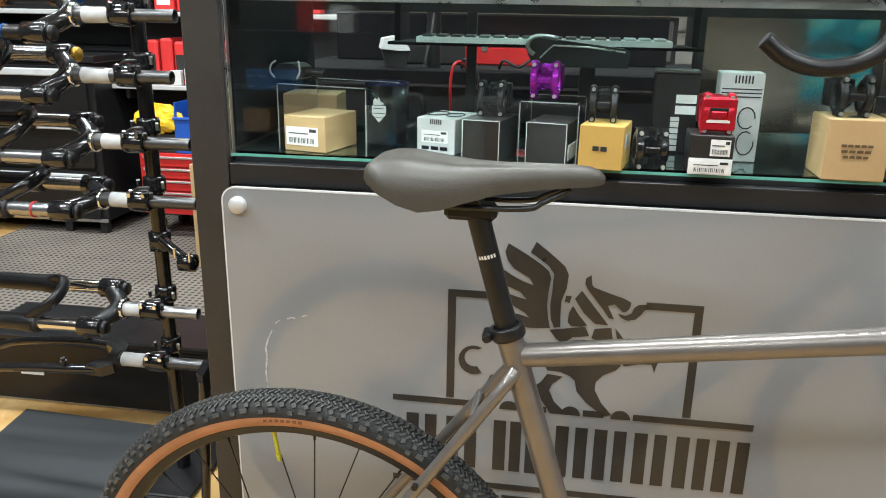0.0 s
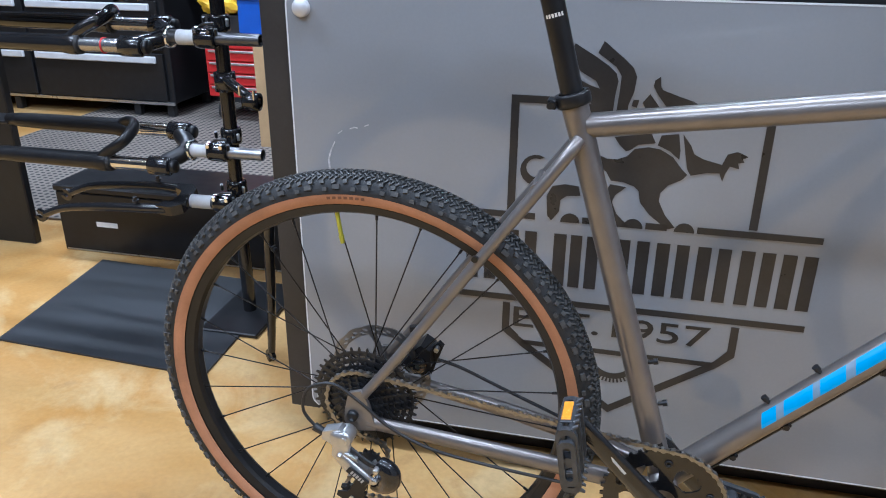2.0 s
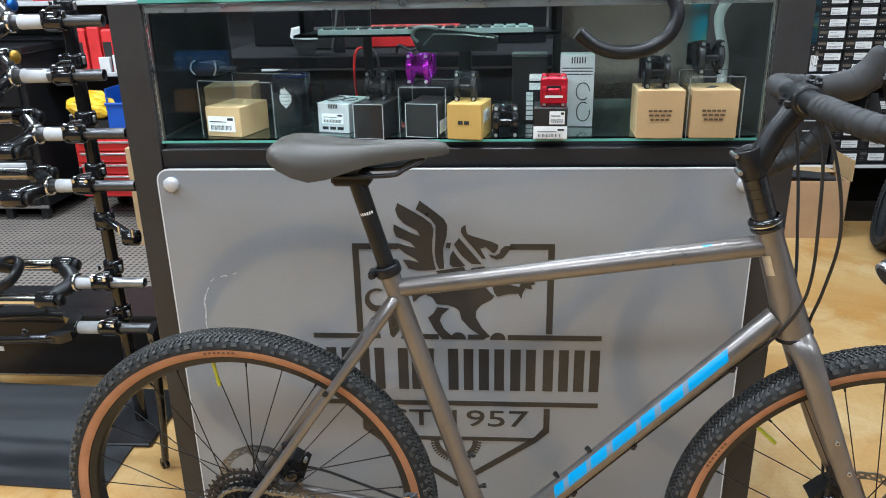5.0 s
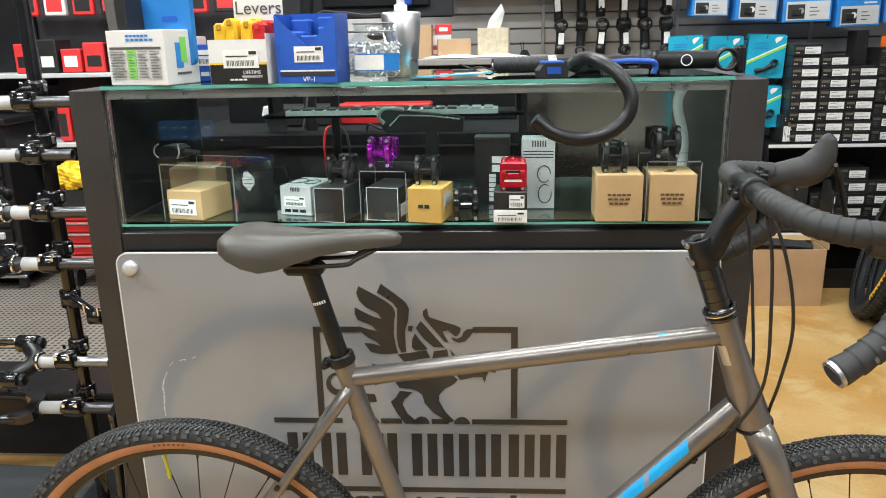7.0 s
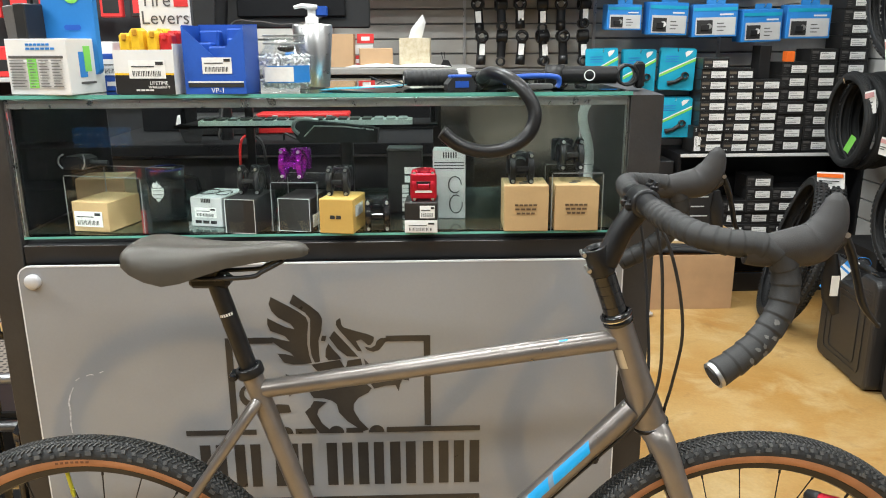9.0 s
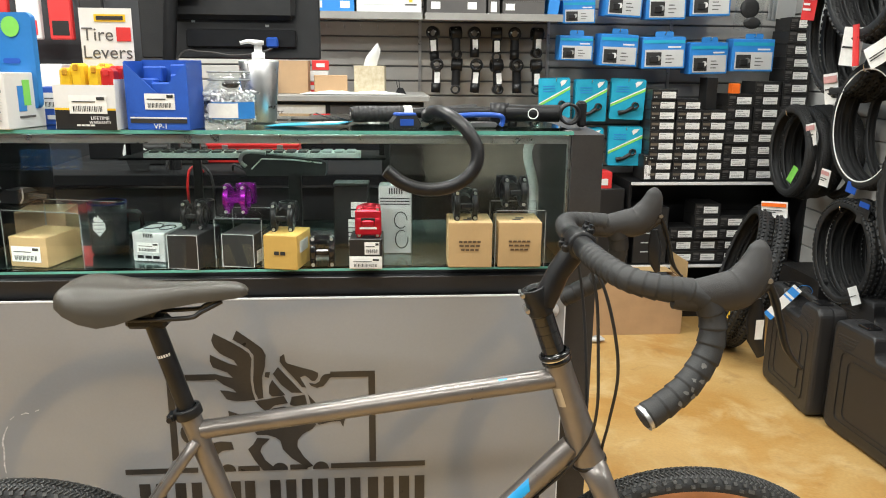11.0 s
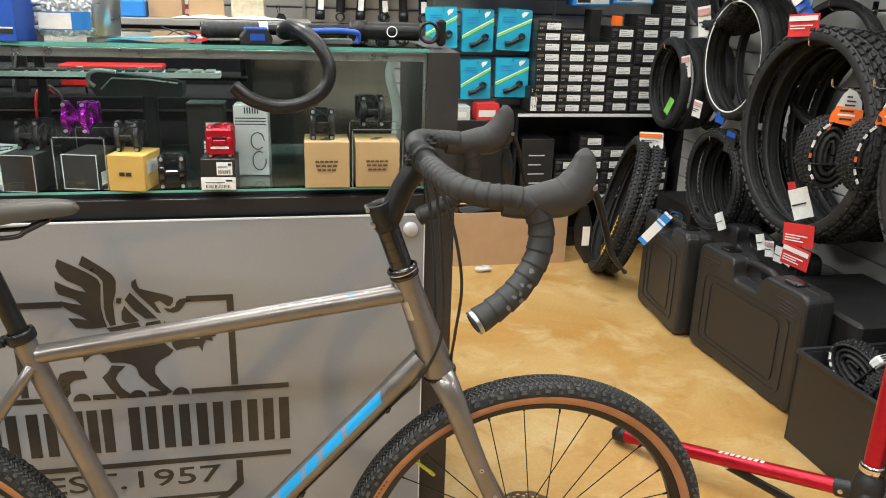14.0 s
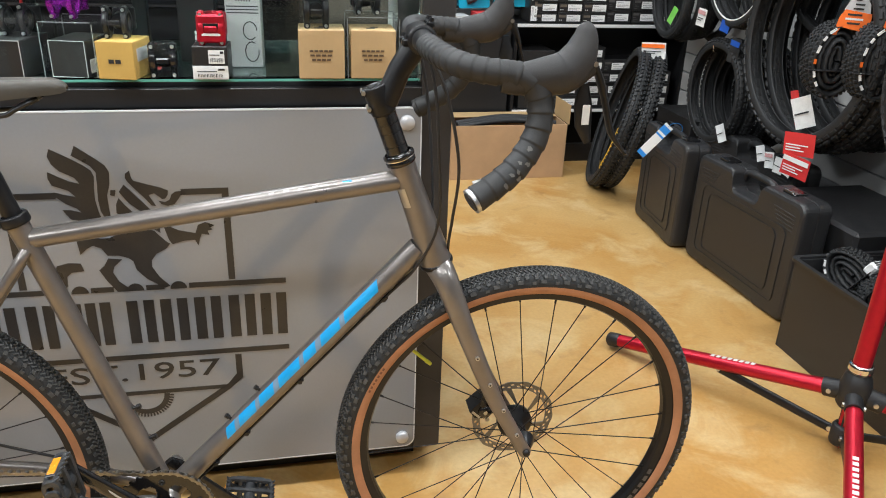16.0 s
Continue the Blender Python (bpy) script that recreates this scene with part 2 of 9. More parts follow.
DARKGREYCARD = M("dark_grey_card", (0.085, 0.08, 0.078), 0.5, var=0.1, rand=0.1)
CASEPLASTIC = M("black_moulded_plastic", (0.022, 0.022, 0.023), 0.42, var=0.15, scale=10, bump=0.35, bscale=650)
SHELFGREY = M("grey_painted_steel", (0.27, 0.265, 0.25), 0.45, var=0.08, scale=14)
WOOD = M("pale_birch_wood", (0.50, 0.34, 0.17), 0.5, var=0.15, scale=7)
MATRUBBER = M("black_rubber_mat", (0.024, 0.026, 0.029), 0.5, var=0.2, scale=4, bump=0.2, bscale=300)
DIFFUSER = glow("lamp_diffuser", (1.0, 0.97, 0.92), 6.0)


# ---- mesh building ----
class Geo:
    """Collects vertices and faces of one part."""

    def __init__(s):
        s.v, s.f, s.sm = [], [], []

    def add(s, verts, faces, m=None, smooth=False):
        k = len(s.v)
        s.v += [tuple(m @ Vector(p)) for p in verts] if m is not None else [tuple(p) for p in verts]
        s.f += [tuple(i + k for i in f) for f in faces]
        s.sm += [smooth] * len(faces)
        return s

    def box(s, size, c=(0, 0, 0), m=None, b=0.0):
        """A box of that size round c, its edges cut off by b."""
        hx, hy, hz = (d / 2 for d in size)
        mm = (m if m is not None else Matrix()) @ Matrix.Translation(c)
        if b <= 0:
            vs = [(x, y, z) for x in (-hx, hx) for y in (-hy, hy) for z in (-hz, hz)]
            return s.add(vs, [(0, 1, 3, 2), (4, 6, 7, 5), (0, 4, 5, 1), (2, 3, 7, 6), (0, 2, 6, 4), (1, 5, 7, 3)], mm)
        b = min(b, hx * 0.9, hy * 0.9, hz * 0.9)
        vs, idx = [], {}
        for x in (-1, 1):
            for y in (-1, 1):
                for z in (-1, 1):
                    for a in range(3):
                        idx[x, y, z, a] = len(vs)
                        d = [hx - b, hy - b, hz - b]
                        d[a] += b
                        vs.append((x * d[0], y * d[1], z * d[2]))
        fs = []
        q = [(-1, -1), (1, -1), (1, 1), (-1, 1)]
        for e in (-1, 1):
            fs.append([idx[e, i, j, 0] for i, j in q])
            fs.append([idx[i, e, j, 1] for i, j in q])
            fs.append([idx[i, j, e, 2] for i, j in q])
        for i, j in q:
            fs.append([idx[i, j, -1, 0], idx[i, j, 1, 0], idx[i, j, 1, 1], idx[i, j, -1, 1]])
            fs.append([idx[i, -1, j, 0], idx[i, 1, j, 0], idx[i, 1, j, 2], idx[i, -1, j, 2]])
            fs.append([idx[-1, i, j, 1], idx[1, i, j, 1], idx[1, i, j, 2], idx[-1, i, j, 2]])
        for x in (-1, 1):
            for y in (-1, 1):
                for z in (-1, 1):
                    fs.append([idx[x, y, z, a] for a in range(3)])
        return s.add(vs, fs, mm)

    def cyl(s, p, q, r, r2=None, n=16, cap=True, m=None):
        p, q = Vector(p), Vector(q)
        r2 = r if r2 is None else r2
        d = (q - p).normalized()
        u = d.orthogonal().normalized()
        w = d.cross(u)
        ring = [u * math.cos(2 * math.pi * i / n) + w * math.sin(2 * math.pi * i / n) for i in range(n)]
        vs = [p + k * r for k in ring] + [q + k * r2 for k in ring]
        s.add(vs, [(i, (i + 1) % n, n + (i + 1) % n, n + i) for i in range(n)], m, True)
        if cap:
            s.add(vs, [tuple(range(n - 1, -1, -1)), tuple(range(n, 2 * n))], m)
        return s

    def tube(s, pts, r, n=10, cap=True, m=None, squash=None):
        """A pipe along points; r a radius, or one for each point; squash: (across, up) factors."""
        P = [Vector(p) for p in pts]
        R = r if isinstance(r, (list, tuple)) else [r] * len(P)
        T = [(P[min(i + 1, len(P) - 1)] - P[max(i - 1, 0)]).normalized() for i in range(len(P))]
        u = T[0].orthogonal().normalized()
        if abs(T[0].y) < 0.9:
            u = Vector((0, 1, 0)) - T[0] * T[0].y
            u.normalize()
        a, b = squash or (1, 1)
        vs = []
        for p, t, rr in zip(P, T, R):
            u = (u - t * u.dot(t)).normalized()
            w = t.cross(u)
            vs += [p + u * (rr * a * math.cos(2 * math.pi * i / n)) + w * (rr * b * math.sin(2 * math.pi * i / n)) for i in range(n)]
        k = len(P)
        s.add(vs, [(j * n + i, j * n + (i + 1) % n, (j + 1) * n + (i + 1) % n, (j + 1) * n + i) for j in range(k - 1) for i in range(n)], m, True)
        if cap:
            s.add(vs[:n] + vs[-n:], [tuple(range(n - 1, -1, -1)), tuple(range(n, 2 * n))], m)
        return s

    def lathe(s, prof, n=32, m=None, closed=False, smooth=True):
        """Turns (radius, height) pairs round the z axis."""
        k = len(prof)
        vs = [(r * math.cos(2 * math.pi * i / n), r * math.sin(2 * math.pi * i / n), h) for i in range(n) for r, h in prof]
        last = k if closed else k - 1
        fs = [(i * k + j, ((i + 1) % n) * k + j, ((i + 1) % n) * k + (j + 1) % k, i * k + (j + 1) % k) for i in range(n) for j in range(last)]
        return s.add(vs, fs, m, smooth)

    def prism(s, poly, h0, h1, m=None):
        """A flat outline in x and y, given thickness along z."""
        n = len(poly)
        vs = [(x, y, h0) for x, y in poly] + [(x, y, h1) for x, y in poly]
        return s.add(vs, [tuple(range(n - 1, -1, -1)), tuple(range(n, 2 * n))] + [(i, (i + 1) % n, n + (i + 1) % n, n + i) for i in range(n)], m)

    def ring(s, outer, inner, h0, h1, m=None):
        """Two outlines with the same count of points, with thickness."""
        n = len(outer)
        vs = [(*p, h) for h in (h0, h1) for o in (outer, inner) for p in o]
        fs = []
        for i in range(n):
            j = (i + 1) % n
            fs += [(i, j, n + j, n + i), (2 * n + i, 3 * n + i, 3 * n + j, 2 * n + j), (i, 2 * n + i, 2 * n + j, j), (n + i, n + j, 3 * n + j, 3 * n + i)]
        return s.add(vs, fs, m)

    def ball(s, c, r, n=12, m=None):
        rx, ry, rz = r if isinstance(r, (list, tuple)) else (r, r, r)
        k = n // 2
        vs = [(c[0] + rx * math.sin(math.pi * j / k) * math.cos(2 * math.pi * i / n), c[1] + ry * math.sin(math.pi * j / k) * math.sin(2 * math.pi * i / n), c[2] + rz * math.cos(math.pi * j / k)) for j in range(k + 1) for i in range(n)]
        return s.add(vs, [(j * n + i, j * n + (i + 1) % n, (j + 1) * n + (i + 1) % n, (j + 1) * n + i) for j in range(k) for i in range(n)], m, True)

    def mesh(s, name, material):
        me = bpy.data.meshes.new(name)
        me.from_pydata(s.v, [], s.f)
        me.polygons.foreach_set("use_smooth", s.sm)
        if len(s.f) < 30000:
            bm = bmesh.new()
            bm.from_mesh(me)
            bmesh.ops.recalc_face_normals(bm, faces=bm.faces)
            bm.to_mesh(me)
            bm.free()
        me.materials.append(material)
        return me


def part(name, geo, material, parent, label="", m=None):
    """One mesh object under a thing or a part."""
    ob = new(name, geo.mesh(name, material) if isinstance(geo, Geo) else geo)
    ob.parent = parent
    if m is not None:
        ob.matrix_local = m
    return tagged(ob, label)


def thing(name, m, label, category, group="", kind=""):
    """An empty at the base of a thing, which carries its parts."""
    ob = new(name)
    ob.empty_display_size = 0.05
    ob.matrix_world = m
    return tagged(ob, label, category, group, kind)


def solid(name, geo, material, label, category="", group="", kind="", m=None):
    """A thing that is one mesh."""
    ob = new(name, geo.mesh(name, material))
    if m is not None:
        ob.matrix_world = m
    return tagged(ob, label, category, group, kind)


def arc(cx, cy, r, a0, a1, n):
    return [(cx + r * math.cos(radians(a0 + (a1 - a0) * i / n)), cy + r * math.sin(radians(a0 + (a1 - a0) * i / n))) for i in range(n + 1)]


def spline(pts, k=6):
    """Points on a smooth curve through pts."""
    P = [Vector(p) for p in pts]
    out = []
    for i in range(len(P) - 1):
        a, b, c, d = P[max(i - 1, 0)], P[i], P[i + 1], P[min(i + 2, len(P) - 1)]
        for j in range(k):
            u = j / k
            out.append(0.5 * ((2 * b) + (c - a) * u + (2 * a - 5 * b + 4 * c - d) * u * u + (3 * b - a - 3 * c + d) * u ** 3))
    return out + [P[-1]]


def roundrect(w, h, r, n=5):
    return arc(w / 2 - r, h / 2 - r, r, 0, 90, n) + arc(-w / 2 + r, h / 2 - r, r, 90, 180, n) + arc(-w / 2 + r, -h / 2 + r, r, 180, 270, n) + arc(w / 2 - r, -h / 2 + r, r, 270, 360, n)


def lettering(name, body, size, material, parent, m, bold=0.0, depth=0.0003, label=""):
    """Words in the built-in font, as a mesh under a thing."""
    cu = bpy.data.curves.new(name, "FONT")
    cu.body, cu.size, cu.extrude, cu.offset = body, size, depth, bold
    cu.align_x, cu.align_y, cu.resolution_u = "CENTER", "CENTER", 3
    tmp = bpy.data.objects.new(name, cu)
    scene.collection.objects.link(tmp)
    bpy.context.view_layer.update()
    me = bpy.data.meshes.new_from_object(tmp.evaluated_get(bpy.context.evaluated_depsgraph_get()))
    bpy.data.objects.remove(tmp)
    me.materials.clear()
    me.materials.append(material)
    ob = new(name, me)
    ob.parent = parent
    ob.matrix_local = m
    return tagged(ob, label)


FRONT = pose(0, 0, 0, 90)  # flat outlines drawn in x and y stand up, facing -y

# ---- the room ----
XL, XR, YF, YB, H = -3.4, 3.05, -4.2, 2.86, 3.1


def wall(name, size, c, material, label):
    solid(name, Geo().box(size, c), material, label, "wall", kind="structure")


solid("floor", Geo().box((XR - XL + 0.4, YB - YF + 0.4, 0.1), ((XL + XR) / 2, (YF + YB) / 2, -0.05)), FLOOR, "acid-stained amber concrete floor with a sealed sheen", "floor", kind="structure")
wall("wall_back", (XR - XL + 0.4, 0.12, H), ((XL + XR) / 2, YB + 0.06, H / 2), WALLDARK, "charcoal painted wall behind the shop fittings")
wall("wall_right", (0.12, YB - YF, H), (XR + 0.06, (YF + YB) / 2, H / 2), WALLGREY, "grey painted side wall behind the hanging tyres")
wall("wall_left", (0.12, YB - YF, H), (XL - 0.06, (YF + YB) / 2, H / 2), WALLDARK, "charcoal painted side wall of the workshop")
# front wall is never in view; charcoal keeps its reflection in the case weak
wall("wall_front", (XR - XL + 0.4, 0.12, H), ((XL + XR) / 2, YF - 0.06, H / 2), WALLDARK, "unseen front wall, added in charcoal to keep glass reflections dark")
# ceiling is out of view; its grey is chosen to bounce less light
solid("ceiling", Geo().box((XR - XL + 0.4, YB - YF + 0.4, 0.1), ((XL + XR) / 2, (YF + YB) / 2, H + 0.05)), CEIL, "unseen ceiling, added in mid grey to hold down the fill light", "ceiling", kind="structure")

fixture = thing("ceiling_light", pose(LAMPS[0][0], LAMPS[0][1], H), "long white ceiling light with a plain diffuser", "light", "ceiling lights")
part("housing", Geo().box((1.26, 0.3, 0.05), (0, 0, -0.025), b=0.006), WHITECARD, fixture)
part("diffuser", Geo().box((1.2, 0.24, 0.012), (0, 0, -0.056), b=0.004), DIFFUSER, fixture, "glowing white diffuser")
for x, y in LAMPS[1:]:
    copy_thing(fixture, pose(x, y, H))

# ---- the counter ----
CL, CR, CF, CB, CT = -0.085, 1.186, 0.02, 0.50, 1.196
counter = thing("display_counter", pose(0, 0, 0), "black laminate sales counter with a glass display case on top", "counter")
part("plinth", Geo().box((CR - CL - 0.1, CB - 0.11, 0.068), ((CL + CR) / 2, (0.11 + CB) / 2 - 0.02, 0.034)), LAMINATE, counter)
part("front_board", Geo().box((1.142, 0.018, 0.82), (0.5505, CF + 0.012, 0.478), b=0.001), LAMINATE, counter)
part("bottom_board", Geo().box((1.142, CB - CF - 0.03, 0.018), (0.5505, (CF + CB) / 2, 0.078)), LAMINATE, counter)
part("post", Geo().box((0.062, CB - CF, CT - 0.068), (CL + 0.031, (CF + CB) / 2, (CT + 0.068) / 2), b=0.0015), LAMEDGE, counter)
part("post", Geo().prism([(1.1225, CF), (1.1835, CF), (1.2440, 0.66), (1.1660, 0.66)], 0.068, CT), LAMEDGE, counter, "splayed black end panel")
# added black sheet, stands in for the dark reflection on the case's left side
part("side_liner", Geo().box((0.003, CB - CF - 0.05, 0.24), (CL + 0.0640, (CF + CB) / 2 + 0.012, 1.066)), DEADBLACK, counter, "added matt black sheet that darkens the case side")
part("front_rail", Geo().box((1.142, 0.02, 0.035), (0.5505, CF + 0.011, 0.906), b=0.001), LAMINATE, counter)
part("case_floor", Geo().box((1.142, CB - CF - 0.024, 0.012), (0.5505, (CF + CB) / 2 + 0.01, 0.928), b=0.001), LAMINATE, counter)
part("shelf_glass", Geo().box((1.138, CB - CF - 0.03, 0.006), (0.5505, (CF + CB) / 2 + 0.008, 0.9385)), GREENGLASS, counter, "glass shelf with a green edge").visible_shadow = False
part("front_pane", Geo().box((1.134, 0.005, 0.245), (0.5505, CF + 0.006, 1.066)), GLASS, counter, "clear front pane").visible_shadow = False
part("top_glass", Geo().box((1.15, CB - CF, 0.007), (0.5505, (CF + CB) / 2, CT + 0.0035)), GREENGLASS, counter, "glass top with a green edge")
part("top_glass_edge", Geo().box((1.149, 0.0012, 0.0066), (0.5505, CF - 0.0008, CT + 0.0035)), GLASSEDGE, counter, "green polished glass edge")
part("shelf_glass_edge", Geo().box((1.134, 0.0012, 0.0045), (0.5505, CF + 0.0015, 0.9385)), GLASSEDGE, counter, "green polished glass edge")
part("top_rail", Geo().box((1.138, 0.016, 0.016), (0.5505, CF + 0.02, CT - 0.010), b=0.001), STEEL, counter, "brushed metal rail under the glass")
part("back_rail", Geo().box((1.138, 0.016, 0.03), (0.5505, CB - 0.012, CT - 0.018), b=0.001), LAMINATE, counter)
for x in (CL + 0.0645, CR - 0.066):
    part("corner_trim", Geo().box((0.006, 0.012, 0.26), (x, CF + 0.018, 1.062), b=0.001), STEEL, counter, "thin metal corner trim")
part("back_door", Geo().box((0.34, 0.005, 0.235), (0.955, CB - 0.012, 1.057)), SMOKED, counter, "smoked sliding back pane").visible_shadow = False
for x in (0.32, 0.775):
    part("back_mullion", Geo().box((0.02, 0.012, 0.24), (x, CB - 0.012, 1.056), b=0.001), LAMINATE, counter)

# ---- the frosted sign on its front ----
PW, PH, PCX, PCZ = 1.146, 0.797, 0.5457, 0.489
sign = thing("sign_panel", pose(PCX, 0, PCZ), "frosted grey acrylic panel with a dark bicycle shop crest", "sign")
part("panel", Geo().prism(roundrect(PW, PH, 0.022), -0.006, 0.0, FRONT @ pose(0, 0, 0)), FROST, sign)
part("edge", Geo().ring(roundrect(PW + 0.004, PH + 0.004, 0.024), roundrect(PW - 0.001, PH - 0.001, 0.0215), -0.0065, 0.0004, FRONT), FROSTEDGE, sign, "pale polished edge")
for x in (-1, 1):
    for z in (-1, 1):
        part("standoff", Geo().lathe([(0, 0.011), (0.0125, 0.011), (0.0145, 0.008), (0.0145, -0.02)], 24, FRONT), PALEMETAL, sign, "round pale metal stand-off", pose(x * 0.5457, 0, z * 0.371))


def film(name, poly, label=""):
    """A piece of dark film, its outline in panel x and z about the crest's foot."""
    part(name, Geo().prism([(x, z) for x, z in poly], 0.0002, 0.0009, pose(0.548 - PCX, 0, 0.535 - PCZ) @ FRONT), VINYL, sign, label)


def rect(x0, z0, x1, z1):
    return [(x0, z0), (x1, z0), (x1, z1), (x0, z1)]


film("border", rect(-0.200, 0.010, -0.187, 0.204))
film("border", rect(0.186, 0.010, 0.199, 0.204))
film("border", rect(-0.187, 0.192, -0.108, 0.204))
film("border", rect(0.112, 0.192, 0.186, 0.204))
film("rule", rect(-0.292, -0.004, -0.152, 0.007))
film("rule", rect(-0.074, -0.004, -0.032, 0.007))
film("rule", rect(0.028, -0.004, 0.062, 0.007))
film("rule", rect(0.109, -0.004, 0.298, 0.007))
film("rule", rect(-0.292, -0.160, 0.298, -0.149))
film("border", [(-0.200, -0.165), (-0.187, -0.165), (-0.187, -0.212), (-0.170, -0.228), (-0.170, -0.245), (-0.200, -0.222)])
film("border", [(0.199, -0.165), (0.186, -0.165), (0.186, -0.212), (0.168, -0.234), (0.168, -0.251), (0.199, -0.222)])
film("border", [(-0.170, -0.230), (0.0, -0.350), (0.0, -0.366), (-0.170, -0.246)])
film("border", [(0.168, -0.234), (0.0, -0.350), (0.0, -0.366), (0.168, -0.250)])
film("rule", rect(-0.165, -0.246, 0.165, -0.237))
# crest
film("feather", [(-0.063, 0.292), (-0.071, 0.274), (-0.056, 0.264), (-0.042, 0.254), (-0.033, 0.241), (-0.034, 0.215), (-0.036, 0.188), (-0.034, 0.165), (-0.028, 0.15), (-0.018, 0.152), (-0.019, 0.173), (-0.019, 0.196), (-0.012, 0.218), (-0.01, 0.241), (-0.016, 0.254), (-0.032, 0.268)])
film("feather", [(-0.106, 0.287), (-0.073, 0.268), (-0.054, 0.256), (-0.041, 0.245), (-0.037, 0.233), (-0.04, 0.21), (-0.041, 0.188), (-0.038, 0.165), (-0.034, 0.149), (-0.055, 0.147), (-0.07, 0.147), (-0.088, 0.151), (-0.094, 0.16), (-0.1, 0.17), (-0.085, 0.169), (-0.068, 0.164), (-0.075, 0.172), (-0.093, 0.182), (-0.102, 0.19), (-0.108, 0.195), (-0.11, 0.205), (-0.091, 0.199), (-0.074, 0.195), (-0.084, 0.207), (-0.101, 0.214), (-0.111, 0.218), (-0.116, 0.231), (-0.115, 0.244), (-0.096, 0.233), (-0.08, 0.225), (-0.064, 0.22), (-0.071, 0.232), (-0.095, 0.245), (-0.106, 0.258), (-0.111, 0.273)])
film("crest_shape", [(-0.012, 0.206), (-0.003, 0.206), (-0.006, 0.194), (-0.014, 0.196)])
film("crest_shape", [(0.025, 0.243), (0.017, 0.237), (0.016, 0.228), (0.021, 0.219), (0.032, 0.205), (0.046, 0.188), (0.057, 0.173), (0.065, 0.172), (0.057, 0.187), (0.054, 0.194), (0.064, 0.197), (0.071, 0.191), (0.077, 0.185), (0.083, 0.186), (0.088, 0.193), (0.089, 0.202), (0.077, 0.208), (0.057, 0.214), (0.03, 0.223), (0.027, 0.228)])
film("crest_shape", [(0.07, 0.182), (0.075, 0.175), (0.086, 0.171), (0.098, 0.174), (0.105, 0.182), (0.111, 0.191), (0.123, 0.195), (0.113, 0.2), (0.101, 0.199), (0.094, 0.193), (0.091, 0.184), (0.082, 0.179)])
film("crest_shape", [(0.012, 0.216), (0.002, 0.202), (0.007, 0.194), (0.017, 0.179), (0.036, 0.162), (0.057, 0.161), (0.045, 0.176), (0.027, 0.198)])
film("crest_shape", [(0.0, 0.19), (-0.006, 0.177), (-0.007, 0.161), (-0.001, 0.155), (0.015, 0.155), (0.024, 0.158), (0.01, 0.175)])
film("crest_shape", [(-0.087, 0.127), (-0.069, 0.12), (-0.043, 0.11), (-0.027, 0.11), (-0.013, 0.116), (-0.002, 0.129), (0.019, 0.133), (0.037, 0.131), (0.057, 0.12), (0.074, 0.1), (0.082, 0.093), (0.075, 0.084), (0.055, 0.073), (0.045, 0.06), (0.044, 0.046), (0.056, 0.023), (0.074, 0.003), (0.062, -0.001), (0.032, 0.021), (0.015, 0.041), (0.011, 0.06), (0.003, 0.067), (-0.014, 0.073), (-0.034, 0.074), (-0.043, 0.089), (-0.057, 0.096), (-0.069, 0.09), (-0.082, 0.078)])
film("crest_shape", [(-0.035, 0.146), (0.021, 0.155), (0.029, 0.14), (0.003, 0.136), (-0.008, 0.127), (-0.015, 0.124), (-0.026, 0.134)])
film("crest_shape", [(0.036, 0.153), (0.062, 0.157), (0.067, 0.131), (0.067, 0.116), (0.051, 0.129), (0.032, 0.137)])
film("crest_shape", [(0.068, 0.157), (0.082, 0.14), (0.088, 0.127), (0.102, 0.12), (0.131, 0.113), (0.137, 0.13), (0.151, 0.135), (0.168, 0.128), (0.16, 0.124), (0.163, 0.119), (0.154, 0.117), (0.157, 0.108), (0.143, 0.111), (0.138, 0.1), (0.135, 0.086), (0.129, 0.099), (0.11, 0.098), (0.087, 0.092), (0.081, 0.101), (0.076, 0.121)])
film("crest_shape", [(-0.034, 0.068), (-0.009, 0.065), (-0.025, 0.05), (-0.029, 0.038), (-0.02, 0.018), (0.004, -0.004), (-0.025, -0.004), (-0.041, 0.019), (-0.053, 0.044), (-0.042, 0.054)])
film("crest_shape", [(-0.135, 0.039), (-0.127, 0.057), (-0.106, 0.062), (-0.084, 0.06), (-0.08, 0.044), (-0.102, 0.042), (-0.112, 0.034), (-0.113, 0.014), (-0.125, -0.003), (-0.132, 0.005)])
film("crest_shape", arc(-0.155, 0.082, 0.026, 60, 300, 12) + arc(-0.155, 0.086, 0.016, 290, 70, 12))
for cx in (-0.094, 0.008, 0.089):
    film("crest_shape", arc(cx, -0.004, 0.016, 0, 180, 10))
# glue marks and scratches on the acrylic
def scratch(pts, w):
    line = [Vector((x, z)) for x, z in pts]
    side = []
    for i, p in enumerate(line):
        d = (line[min(i + 1, len(line) - 1)] - line[max(i - 1, 0)]).normalized()
        side.append(Vector((-d.y, d.x)) * w * (0.4 + 0.6 * math.sin(math.pi * (i + 0.5) / len(line))))
    outline = [tuple(p + q) for p, q in zip(line, side)] + [tuple(p - q) for p, q in zip(line[::-1], side[::-1])]
    part("scratch", Geo().prism(outline, 0.0002, 0.0005, FRONT), GLUE, sign, "pale dried glue mark")


scratch([(-0.500, 0.152), (-0.508, 0.136), (-0.513, 0.119), (-0.512, 0.104), (-0.513, 0.092), (-0.515, 0.072), (-0.514, 0.054)], 0.0017)
scratch([(-0.514, 0.046), (-0.510, 0.034), (-0.507, 0.022)], 0.0012)
